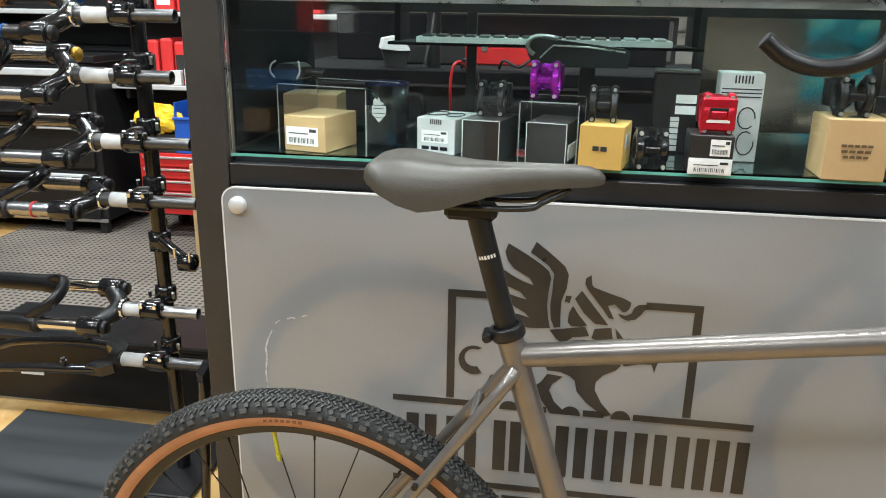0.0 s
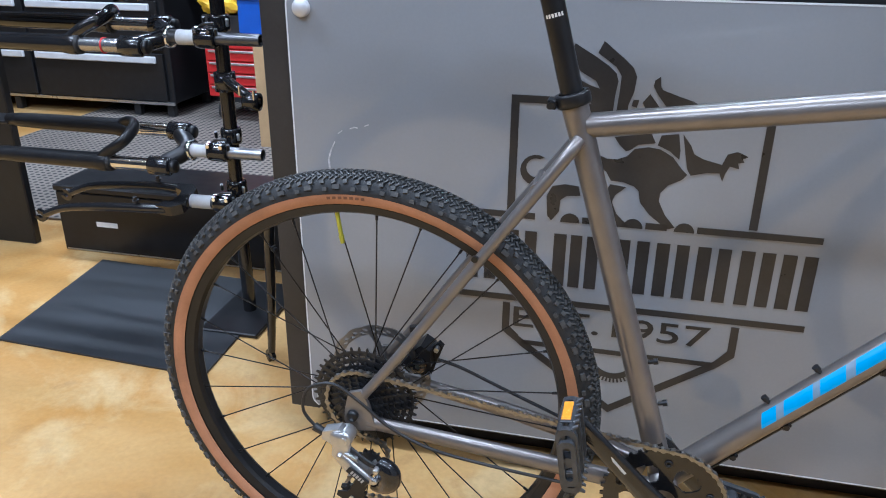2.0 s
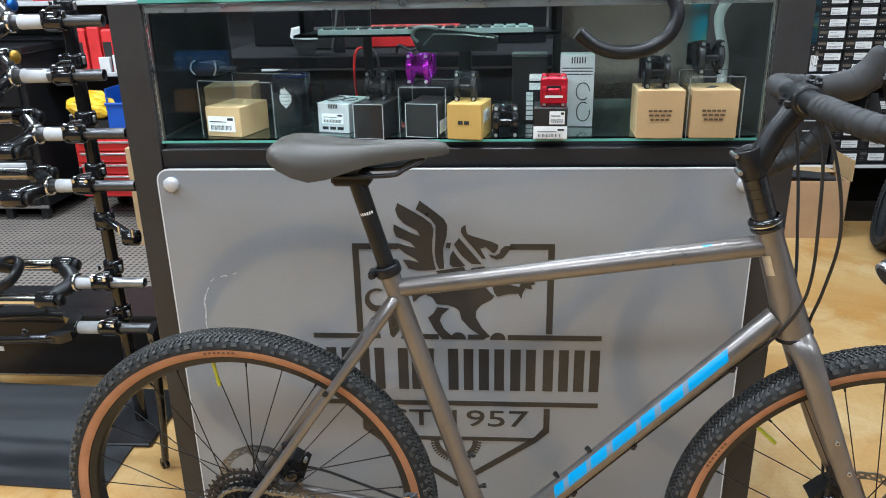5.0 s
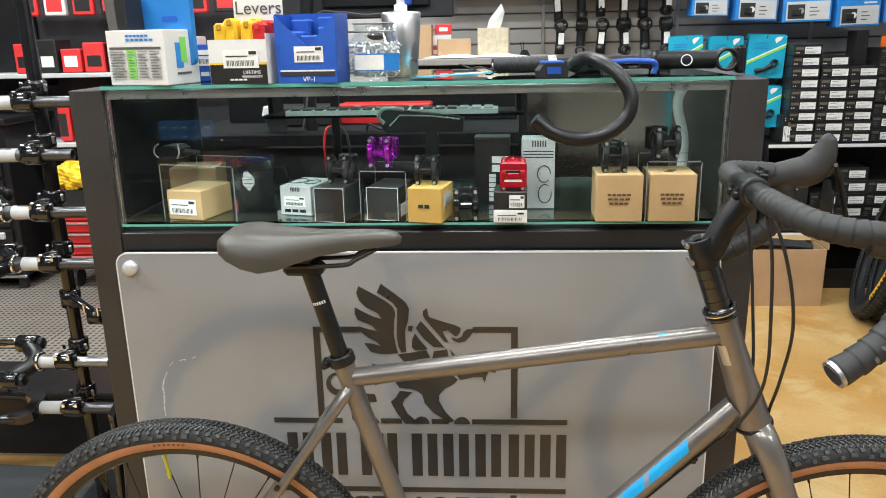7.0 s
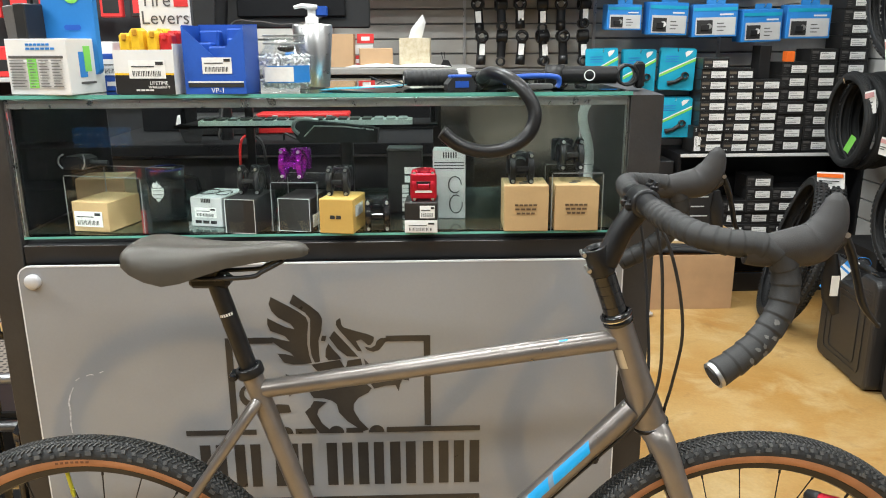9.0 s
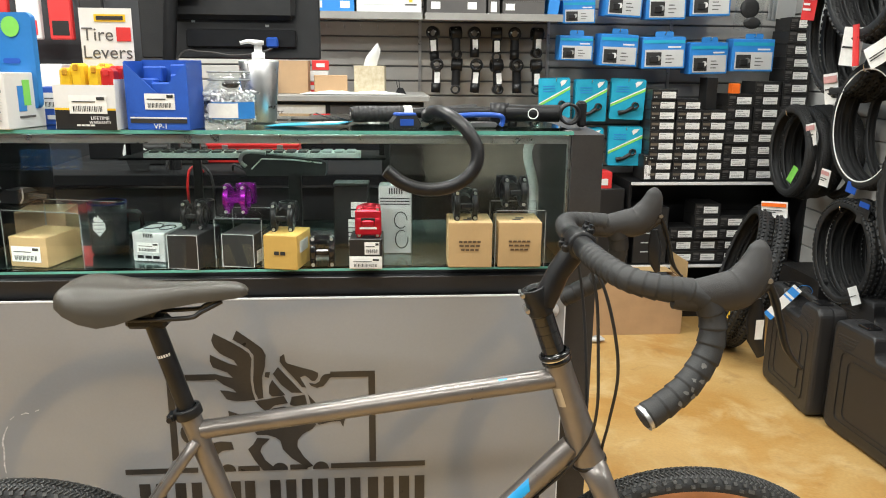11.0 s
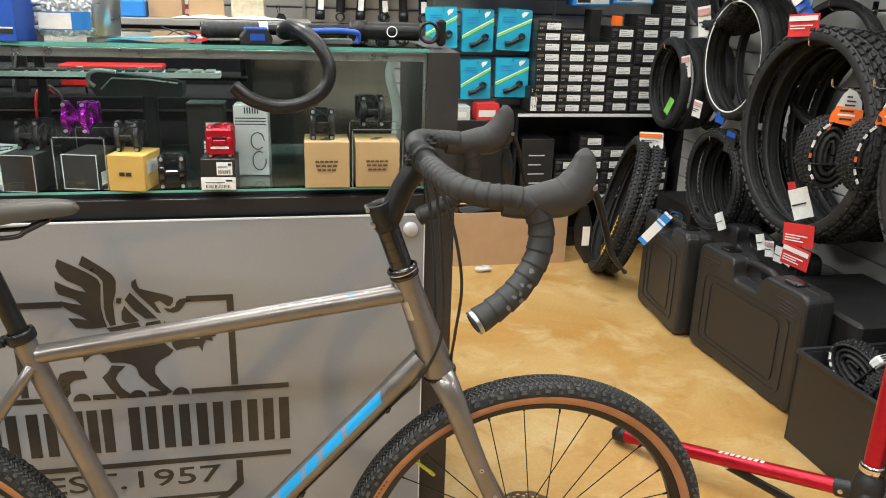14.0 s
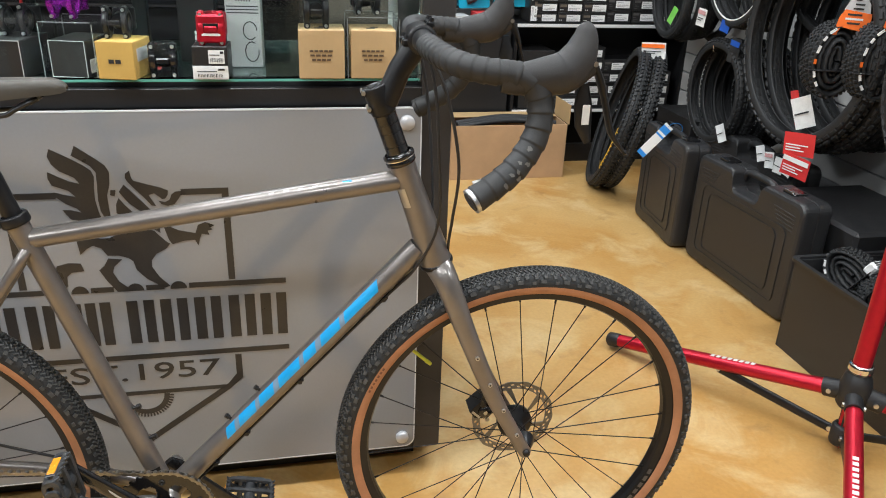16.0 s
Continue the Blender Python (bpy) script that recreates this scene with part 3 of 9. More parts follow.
scratch([(-0.472, 0.176), (-0.464, 0.179), (-0.458, 0.178)], 0.0012)
scratch([(-0.446, 0.182), (-0.438, 0.185)], 0.0011)
scratch([(-0.494, 0.166), (-0.486, 0.172)], 0.0010)

# shop name, as plain upright strokes
for i, x in enumerate((-0.268, -0.199, -0.118, -0.0135, 0.05, 0.115, 0.182, 0.245)):
    w = 0.075 if i == 2 else 0.052
    film("name_stroke", rect(x, -0.122, x + 0.021, -0.026))
    film("name_stroke", rect(x + w - 0.020, -0.122, x + w, -0.026))
    if i == 2:
        film("name_stroke", rect(x + 0.028, -0.122, x + 0.047, -0.026))
for word, x in (("EST.", 0.4415), ("1957", 0.613)):
    lettering("lettering", word, 0.068, VINYL, sign, pose(x - PCX, -0.0006, 0.342 - PCZ) @ FRONT @ Matrix.Diagonal((1.32, 0.82, 1, 1)), bold=0.0004)
gear = [(r * math.cos(a), r * math.sin(a)) for k in range(25) for a, r in ((math.pi * (k / 25), 0.047), (math.pi * (k + 0.5) / 25, 0.047), (math.pi * (k + 0.5) / 25, 0.055), (math.pi * (k + 1) / 25, 0.055))]
film("gear_teeth", [(x, -0.247 - y) for x, y in gear] + [(x, -0.247 - y) for x, y in arc(0, 0, 0.036, 180, 0, 24)])

# ---- the bicycle ----
WR = 0.343
bike = thing("bicycle", pose(0.191, -0.280, 0, 0, 0, -1.76), "brushed grey gravel bicycle with drop handlebar and tan-wall tyres", "bicycle")
AXIS = pose(0, 0, 0, 90)  # turned things lie along the axle, their height towards the drive side


def toothed(r, n, h, soft=0.5):
    out = []
    for k in range(n):
        for f, d in ((0.0, 0), (0.30, 0), (0.42, h), (0.58, h), (0.72, 0)):
            a = 2 * math.pi * (k + f) / n
            out.append(((r + d) * math.cos(a), (r + d) * math.sin(a)))
    return out


def circle(r, n, c=(0, 0)):
    return [(c[0] + r * math.cos(2 * math.pi * i / n), c[1] + r * math.sin(2 * math.pi * i / n)) for i in range(n)]


def spoke_mesh(side, lean):
    """A straight spoke from a hub flange to its nipple in the rim; side: -1 towards the drive side."""
    a = radians(52 * lean)
    p, q = Vector((0.022 * math.cos(a), side * 0.026, 0.022 * math.sin(a))), Vector((0.2885, side * 0.003, 0))
    g = Geo().cyl(p, q, 0.00105, n=6)
    d = (q - p).normalized()
    g.cyl(q - d * 0.013, q, 0.0021, n=6)
    return g.mesh("spoke", BLACKSATIN)


SPOKES = {(s, l): spoke_mesh(s, l) for s in (-1, 1) for l in (-1, 1)}
R0, RT = 0.3152, 0.0245


def on_tyre(phi, theta, lift, spin):
    """A frame on the tyre's casing: x along the tyre, y across it, z outwards."""
    m = Matrix.Rotation(theta, 4, "Z") @ Matrix.Translation((R0 + (RT + lift) * math.cos(phi), 0, (RT + lift) * math.sin(phi)))
    return m @ Matrix.Rotation(-phi, 4, "Y") @ pose(0, 0, 0, 0, 90, 0) @ pose(0, 0, 0, 0, 0, 90 + spin)


def tread_mesh():
    """Fine herringbone ridges over the crown, with spaced shoulder knobs."""
    g = Geo()
    n = 250
    for k in range(n):
        th = 2 * math.pi * k / n
        for s in (-1, 1):
            g.box((0.0074, 0.0021, 0.0034), m=on_tyre(s * radians(7), th, 0.0010, s * 48))
            g.box((0.0074, 0.0021, 0.0034), m=on_tyre(s * radians(21), th + math.pi / n, 0.0010, -s * 48))
            g.box((0.0074, 0.0021, 0.0034), m=on_tyre(s * radians(35), th, 0.0010, s * 48))
            if k % 2 == 0:
                g.box((0.0058, 0.0056, 0.0050), m=on_tyre(s * radians(50), th + math.pi / n, 0.0012, s * 14))
            if k % 5 == 1:
                g.box((0.0098, 0.0062, 0.0052), m=on_tyre(s * radians(66), th, 0.0012, 0))
            if k % 5 == 3:
                g.box((0.0064, 0.0050, 0.0046), m=on_tyre(s * radians(72), th, 0.0010, 0))
    return Geo().add(g.v, g.f, AXIS)


TREAD = tread_mesh().mesh("tread", KNOB)
CASING = Geo().lathe([(R0 + RT * math.cos(radians(a)), RT * math.sin(radians(a))) for a in range(-90, 91, 9)], 120, AXIS).mesh("tyre", RUBBER)
SIDES = [Geo().lathe([(R0 + (RT - 0.0003) * math.cos(radians(a)), s * (RT - 0.0003) * math.sin(radians(a))) for a in range(82, 136, 6)], 120, AXIS).mesh("sidewall", SIDEWALL) for s in (1, -1)]
RIM = Geo().lathe([(0.3030, -0.0165), (0.3030, 0.0165), (0.298, 0.0172), (0.287, 0.0130), (0.2835, 0.007), (0.2835, -0.007), (0.287, -0.0130), (0.298, -0.0172)], 120, AXIS, closed=True, smooth=False).mesh("rim", BLACKSATIN)


def band(r0, r1, a0, a1, h, name, material, parent, skew=0.0):
    """A printed patch on the flank of a wheel, between two radii and two angles."""
    n = max(3, int(abs(a1 - a0) / 2))
    p = [(r1 * math.cos(radians(a0 + skew + (a1 - a0) * i / n)), r1 * math.sin(radians(a0 + skew + (a1 - a0) * i / n))) for i in range(n + 1)]
    q = [(r0 * math.cos(radians(a1 + (a0 - a1) * i / n)), r0 * math.sin(radians(a1 + (a0 - a1) * i / n))) for i in range(n + 1)]
    part(name, Geo().prism(p + q, h, h + 0.0005, AXIS), material, parent)


def wheel(name, x, turn, hub_label):
    w = part(name, RIM, None, bike, "black alloy rim", pose(x, 0, WR, 0, 0, 0))
    tyre = part("tyre", CASING, None, w, "black knobbly gravel tyre")
    part("tread", TREAD, None, w, "fine black tread knobs")
    for me in SIDES:
        part("sidewall", me, None, w, "tan tyre sidewall")
    for k in range(28):
        s = -1 if k % 2 else 1
        l = 1 if (k // 2) % 2 else -1
        part("spoke", SPOKES[s, l], None, w, "", pose(0, 0, 0, 0, turn + k * 360 / 28, 0))
    v = math.radians(98 if x < 0.5 else 137)
    part("valve", Geo().cyl((0.285 * math.cos(v), 0, 0.285 * math.sin(v)), (0.245 * math.cos(v), 0, 0.245 * math.sin(v)), 0.0032, n=10).cyl((0.247 * math.cos(v), 0, 0.247 * math.sin(v)), (0.236 * math.cos(v), 0, 0.236 * math.sin(v)), 0.0042, 0.003, n=10), YELLOWGREEN, w, "yellow-green valve stem")
    return w


rear = wheel("rear_wheel", 0, 4, "")
front = wheel("front_wheel", 1.072, 9, "")
for w, offset in ((rear, 0), (front, 58)):
    for a, n in ((253, 5), (88, 7)):
        for k in range(n):
            band(*((0.3068, 0.3135) if a == 253 else (0.3085, 0.3120)), a + offset + k * (2.3 if a == 253 else 1.5), a + offset + k * (2.3 if a == 253 else 1.5) + (1.5 if a == 253 else 0.9), 0.0243 if a == 253 else 0.0242, "sidewall_print", INK if a == 253 else BROWNPRINT, w)
    for k in range(6):
        band(0.2885, 0.2965, 262 + offset + k * 3.4, 262 + offset + k * 3.4 + 2.2, 0.0168, "rim_print", DARKGREYCARD, w)

part("hub", Geo().lathe([(0.008, 0.066), (0.012, 0.06), (0.024, 0.03), (0.024, 0.026), (0.014, 0.022), (0.013, -0.02), (0.023, -0.026), (0.023, -0.032), (0.012, -0.05), (0.009, -0.066)], 24, AXIS), BLACKSATIN, rear)
part("hub", Geo().lathe([(0.009, 0.05), (0.012, 0.046), (0.022, 0.03), (0.022, 0.026), (0.015, 0.02), (0.015, -0.02), (0.033, -0.026), (0.034, -0.040), (0.014, -0.046), (0.009, -0.05)], 24, AXIS), BLACKSATIN, front)


def pierced_disc(radii, twist, n, keep, h0, h1, edge=None):
    """One flat plate of n sectors and several bands; keep(band, sector) tells which cells are solid."""
    g, k = Geo(), len(radii)
    vs = []
    for h in (h0, h1):
        for i in range(n):
            for j, r in enumerate(radii):
                a = 2 * math.pi * i / n + twist[j]
                rr = edge(i) if edge and j == k - 1 else r
                vs.append((rr * math.cos(a), rr * math.sin(a), h))
    at = lambda t, i, j: t * n * k + (i % n) * k + j
    fs = []
    for i in range(n):
        for j in range(k - 1):
            if not keep(j, i % n):
                continue
            fs.append((at(0, i, j), at(0, i + 1, j), at(0, i + 1, j + 1), at(0, i, j + 1)))
            fs.append((at(1, i, j), at(1, i, j + 1), at(1, i + 1, j + 1), at(1, i + 1, j)))
            for (p, q), there in ((((i, j), (i + 1, j)), j > 0 and keep(j - 1, i % n)), (((i, j + 1), (i + 1, j + 1)), j < k - 2 and keep(j + 1, i % n)), (((i, j), (i, j + 1)), keep(j, (i - 1) % n)), (((i + 1, j), (i + 1, j + 1)), keep(j, (i + 1) % n))):
                if not there:
                    fs.append((at(0, *p), at(0, *q), at(1, *q), at(1, *p)))
    return g.add(vs, fs, AXIS)


def rotor(w, h, label):
    def solid_cell(j, i):
        if j in (0, 2, 5):
            return True
        if j == 1:
            return i % 24 < 4
        return not (i % 6 < 2 and j == 3) and not ((i + 3) % 6 < 2 and j == 4)

    g = pierced_disc([0.012, 0.024, 0.0650, 0.0675, 0.0715, 0.0755, 0.080], [0, 0, 0.62, 0.62, 0.66, 0.70, 0.72], 144, solid_cell, h, h + 0.0018, lambda i: 0.080 * (1 + 0.012 * math.sin(14 * i * 2 * math.pi / 144)))
    part("brake_rotor", g, ROTOR, w, label)


rotor(rear, -0.052, "thin steel brake disc")
rotor(front, -0.048, "thin steel brake disc")

# cassette, each cog a part
for k, (r, n) in enumerate(((0.0815, 40), (0.072, 36), (0.063, 32), (0.0555, 28), (0.0485, 24), (0.0425, 21), (0.0365, 18), (0.031, 15), (0.026, 13))):
    y = 0.020 + k * 0.0042
    out = toothed(r - 0.0055, n, 0.0058)
    g = Geo().ring(out, circle(max(0.014, r - 0.0125), len(out)), y, y + 0.0019, AXIS)
    if k < 6:
        for j in range(5):
            a = 2 * math.pi * j / 5 + k * 0.2
            g.prism([(0.015 * math.cos(a - 0.5), 0.015 * math.sin(a - 0.5)), (0.015 * math.cos(a + 0.5), 0.015 * math.sin(a + 0.5)), ((r - 0.0115) * math.cos(a + 0.16), (r - 0.0115) * math.sin(a + 0.16)), ((r - 0.0115) * math.cos(a - 0.16), (r - 0.0115) * math.sin(a - 0.16))], y, y + 0.0016, AXIS)
    part("cog", g, DARKSTEEL, rear)
part("lockring", Geo().ring(toothed(0.0165, 16, 0.001), circle(0.009, 80), 0.058, 0.061, AXIS), BLACKSATIN, rear)


def T(x, z, y=0.0):
    return Vector((x, y, z))


# frame
BB, SJ, HT1, HT0 = T(0.435, 0.272), T(0.281, 0.765), T(0.842, 0.876), T(0.903, 0.702)
UP = (HT1 - HT0).normalized()
part("seat_tube", Geo().tube([BB, BB.lerp(SJ, 0.5), SJ, SJ + (SJ - BB).normalized() * 0.031], [0.0172, 0.0160, 0.0160, 0.0168], 24), TITAN, bike)
part("top_tube", Geo().tube([T(0.290, 0.767), T(0.45, 0.790), T(0.70, 0.827), T(0.838, 0.847)], [0.0148, 0.0152, 0.0160, 0.0165], 24), TITAN, bike)
part("down_tube", Geo().tube([T(0.438, 0.276), T(0.55, 0.392), T(0.80, 0.654), T(0.873, 0.730)], [0.0185, 0.0180, 0.0180, 0.0195], 24), TITAN, bike)
part("head_tube", Geo().tube([HT0, HT0.lerp(HT1, 0.12), HT0.lerp(HT1, 0.45), HT0.lerp(HT1, 0.9), HT1], [0.0268, 0.0262, 0.0228, 0.0205, 0.0215], 28), TITAN, bike)
part("bottom_bracket_shell", Geo().lathe([(0, 0.034), (0.021, 0.034), (0.021, -0.034), (0, -0.034)], 28, pose(0.435, 0, 0.272) @ AXIS), TITAN, bike)
for s in (-1, 1):
    part("seat_stay", Geo().tube(spline([T(0.283, 0.752, s * 0.014), T(0.262, 0.722, s * 0.028), T(0.16, 0.578, s * 0.046), T(0.055, 0.428, s * 0.058), T(0.012, 0.372, s * 0.063)], 4), [0.0072 + 0.0012 * (1 - i / 16) for i in range(17)], 14), TITAN, bike)
    part("chain_stay", Geo().tube(spline([T(0.412, 0.270, s * 0.022), T(0.34, 0.287, s * 0.036), T(0.20, 0.308, s * 0.050), T(0.08, 0.323, s * 0.058), T(0.018, 0.330, s * 0.063)], 4), [0.0135 - 0.0045 * i / 16 for i in range(17)], 14, squash=(0.85, 1.1)), TITAN, bike)
    part("dropout", Geo().prism([(-0.012, 0.352), (-0.006, 0.378), (0.012, 0.384), (0.022, 0.366), (0.030, 0.338), (0.034, 0.322), (0.010, 0.318), (-0.008, 0.318), (-0.014, 0.332)], -0.0035, 0.0035, pose(0, s * 0.066, 0) @ FRONT), TITAN, bike)
    part("axle_end", Geo().lathe([(0, 0.004), (0.0075, 0.004), (0.0085, 0.0), (0.0085, -0.004)], 18, pose(0, s * 0.0725, WR) @ AXIS), BLACKSATIN, bike)
    part("stay_bolt", Geo().cyl((0.168, s * 0.052, 0.600), (0.168, s * 0.058, 0.600), 0.0042, n=12), BLACKSATIN, bike)
    # fork leg
    part("fork_leg", Geo().tube(spline([T(0.905, 0.700, s * 0.010), T(0.918, 0.675, s * 0.032), T(0.950, 0.590, s * 0.046), T(1.003, 0.462, s * 0.053), T(1.062, 0.352, s * 0.056), T(1.070, 0.338, s * 0.056)], 4), [0.0235, 0.0230, 0.0222, 0.0212, 0.0202, 0.0195, 0.0187, 0.0178, 0.0170, 0.0162, 0.0155, 0.0148, 0.0142, 0.0136, 0.013, 0.0124, 0.012, 0.0118, 0.0115, 0.011, 0.0105], 18, squash=(0.72, 1.0)), TITAN, bike)
    part("axle_end", Geo().lathe([(0, 0.004), (0.006, 0.004), (0.007, 0.0), (0.007, -0.004)], 18, pose(1.068, s * 0.0665, 0.346) @ AXIS), BLACKSATIN, bike)
    for f, (x, z) in enumerate(((0.968, 0.548), (0.993, 0.494), (1.020, 0.440), (1.048, 0.386))):
        part("fork_boss", Geo().cyl((x, s * (0.0598 + 0.0012 * f), z), (x, s * (0.0635 + 0.0012 * f), z), 0.0036, n=12), SILVER, bike, "small steel bolt")
        part("bolt_socket", Geo().cyl((x, s * (0.0634 + 0.0012 * f), z), (x, s * (0.0637 + 0.0012 * f), z), 0.0018, n=6), INK, bike)
part("stay_bridge", Geo().cyl((0.236, -0.034, 0.692), (0.236, 0.034, 0.692), 0.006, n=12), TITAN, bike)
part("fork_crown", Geo().ball((0.909, 0, 0.690), (0.022, 0.034, 0.022), 20), TITAN, bike)

# printing on the frame
def tube_patch(name, p, q, r, a0, a1, material, n=7, skew=0.0):
    """A thin decal on a tube's drive side; angles from straight out (-y) towards its upper side."""
    p, q = Vector(p), Vector(q)
    d = (q - p).normalized()
    u = Vector((0, -1, 0))
    w = d.cross(u) if d.cross(u).z > 0 else -d.cross(u)
    vs = []
    for e in (p, q):
        vs += [e + (u * math.cos(radians(a0 + (a1 - a0) * i / n)) + w * math.sin(radians(a0 + (a1 - a0) * i / n))) * r + d * (skew * i / n) for i in range(n + 1)]
    part(name, Geo().add(vs, [(i, i + 1, n + 2 + i, n + 1 + i) for i in range(n)], None, True), material, bike)


DT0, DT1 = T(0.55, 0.392), T(0.80, 0.654)
DD = (DT1 - DT0).normalized()
at = -0.005
for k, (blue, gap) in enumerate(((0.022, 0.011), (0.042, 0.010), (0.036, 0.013), (0.052, 0.010), (0.030, 0.013), (0.046, 0.011), (0.080, 0.0))):
    tube_patch("blue_decal", DT0 + DD * at, DT0 + DD * (at + blue), 0.01835, 4, 58, BLUE, skew=0.012)
    if gap:
        tube_patch("pale_decal", DT0 + DD * (at + blue), DT0 + DD * (at + blue + gap), 0.0183, 4, 58, BLUEGREY, skew=0.012)
    at += blue + gap
for x, l, mt in ((0.640, 0.008, PALEDECAL), (0.662, 0.009, PALEDECAL), (0.684, 0.007, PALEDECAL), (0.706, 0.008, PALEDECAL), (0.752, 0.014, BLUE), (0.780, 0.006, PALEDECAL)):
    tube_patch("top_tube_print", T(x, 0.8203 + (x - 0.655) * 0.148), T(x + l, 0.8203 + (x + l - 0.655) * 0.148), 0.0163, 50, 62, mt)
tube_patch("shop_sticker", T(0.4225, 0.312), T(0.4150, 0.336), 0.0172, -50, 45, BLACKSATIN)
tube_patch("shop_sticker_print", T(0.4208, 0.3175), T(0.4178, 0.327), 0.0174, -30, 30, WHITE)
tube_patch("head_badge", HT0.lerp(HT1, 0.62), HT0.lerp(HT1, 0.80), 0.0227, -60, -25, SILVER)

for x, z, dx, dz in ((0.398, 0.455, 0.95, 0.30), (0.417, 0.393, 0.95, 0.30), (0.551, 0.420, -0.72, 0.69), (0.603, 0.474, -0.72, 0.69)):
    part("bottle_bolt", Geo().cyl((x - dx * 0.012, 0, z - dz * 0.012), (x + dx * 0.006, 0, z + dz * 0.006), 0.0028, n=8).cyl((x + dx * 0.004, 0, z + dz * 0.004), (x + dx * 0.010, 0, z + dz * 0.010), 0.0045, n=10), DARKSTEEL, bike, "dark steel bottle bolt")

# seat post and saddle
part("seat_collar", Geo().lathe([(0.0172, -0.008), (0.0205, -0.008), (0.0215, -0.005), (0.0215, 0.005), (0.0205, 0.008), (0.0155, 0.008)], 28, look((0.2705, 0, 0.798), (0.233, 0, 0.918)) @ pose(0, 0, 0, 180)), BLACKSATIN, bike)
part("collar_bolt", Geo().box((0.012, 0.022, 0.012), (0.247, -0.004, 0.792), b=0.002).cyl((0.247, -0.020, 0.792), (0.247, -0.014, 0.792), 0.0045, n=10), BLACKSATIN, bike)
P0, P1 = T(0.270, 0.800), T(0.229, 0.944)
part("seat_post", Geo().tube([P0, P1], 0.0137, 24), BLACKSATIN, bike)
for k in range(6):
    f = 0.60 + k * 0.0
    tube_patch("post_print", P0.lerp(P1, 0.635), P0.lerp(P1, 0.665), 0.0139, -44 + k * 16, -33 + k * 16, WHITE, 2)
part("post_head", Geo().box((0.062, 0.030, 0.020), (0.222, 0, 0.946), m=pose(0, 0, 0), b=0.006).cyl((0.224, -0.022, 0.955), (0.224, 0.022, 0.955), 0.011, n=14), BLACKSATIN, bike)
for s in (-1, 1):
    part("saddle_rail", Geo().tube(spline([T(0.335, 0.979, s * 0.010), T(0.305, 0.965, s * 0.019), T(0.285, 0.957, s * 0.022), T(0.20, 0.955, s * 0.023), T(0.160, 0.962, s * 0.028), T(0.125, 0.978, s * 0.034)], 4), 0.0036, 8), DARKSTEEL, bike)


def saddle():
    secs = [(0.099, 0.012, 0.991, 0.008), (0.102, 0.034, 0.998, 0.015), (0.111, 0.055, 1.0055, 0.026), (0.126, 0.066, 1.0095, 0.040), (0.148, 0.071, 1.010, 0.052), (0.172, 0.069, 1.007, 0.057), (0.196, 0.060, 1.0045, 0.052), (0.224, 0.046, 1.0030, 0.042), (0.254, 0.033, 1.0030, 0.034), (0.296, 0.0240, 1.0045, 0.029), (0.334, 0.0205, 1.0050, 0.025), (0.354, 0.0180, 1.0040, 0.022), (0.366, 0.013, 1.000, 0.016), (0.372, 0.006, 0.994, 0.007)]
    fine = []
    for i in range(len(secs) - 1):
        for j in range(3):
            u = j / 3
            fine.append([secs[i][c] * (1 - u) + secs[i + 1][c] * u for c in range(4)])
    fine.append(list(secs[-1]))
    n = 20
    vs, fs = [], []
    for x, w, zt, dr in fine:
        for j in range(n + 1):
            u = -1 + 2 * j / n
            a = u * math.pi / 2
            y = w * math.copysign(abs(math.sin(a)) ** 0.80, a)
            dip = 0.0035 * math.exp(-(u / 0.16) ** 2) if 0.12 < x < 0.33 else 0
            vs.append((x, y, zt - 0.87 * dr * (1 - abs(math.cos(a)) ** 0.85) ** 1.55 - dip))
    k = n + 1
    for i in range(len(fine) - 1):
        fs += [(i * k + j, i * k + j + 1, (i + 1) * k + j + 1, (i + 1) * k + j) for j in range(n)]
    g = Geo().add(vs, fs, None, True)
    return g


part("saddle", saddle(), LEATHER, bike, "smooth grey-brown saddle cover")
base = Geo()
for x, w, z in ((0.130, 0.044, 0.974), (0.175, 0.052, 0.959), (0.22, 0.040, 0.964), (0.27, 0.026, 0.978), (0.35, 0.015, 0.984)):
    base.add([(x, -w, z), (x, w, z)], [])
base.f, base.sm = [(0, 1, 3, 2), (2, 3, 5, 4), (4, 5, 7, 6), (6, 7, 9, 8)], [True] * 4
part("saddle_base", base, BLACKPLASTIC, bike, "black moulded saddle shell")

# headset, stem, handlebar
def along(d):
    return HT1 + UP * d


def turned(name, prof, material, label="", n=28):
    rot = UP.to_track_quat("Z", "Y").to_matrix().to_4x4()
    part(name, Geo().lathe(prof, n, Matrix.Translation(HT1) @ rot), material, bike, label)


turned("headset_cup", [(0.0215, -0.002), (0.0238, 0.0), (0.0238, 0.006), (0.0215, 0.0075), (0.0215, 0.009), (0.0250, 0.0105), (0.0250, 0.0145), (0.021, 0.017)], BLACKGLOSS)
turned("headset_ring", [(0.0241, 0.0078), (0.0244, 0.0088), (0.0241, 0.0098)], CHROME, "bright headset ring")
for k, (a, b) in enumerate(((0.018, 0.030), (0.0303, 0.052), (0.0523, 0.0665), (0.0668, 0.0815))):
    part("spacer", Geo().cyl(along(a), along(b - 0.0004), 0.0178, n=32), BLACKGLOSS, bike)
turned("lower_cup", [(0.0268, -0.186), (0.0285, -0.186), (0.0285, -0.181), (0.0268, -0.180)], BLACKSATIN)
turned("steerer", [(0.0128, 0.01), (0.0143, 0.01), (0.0143, 0.120), (0.0128, 0.120)], STEEL, "bare steel fork steerer")
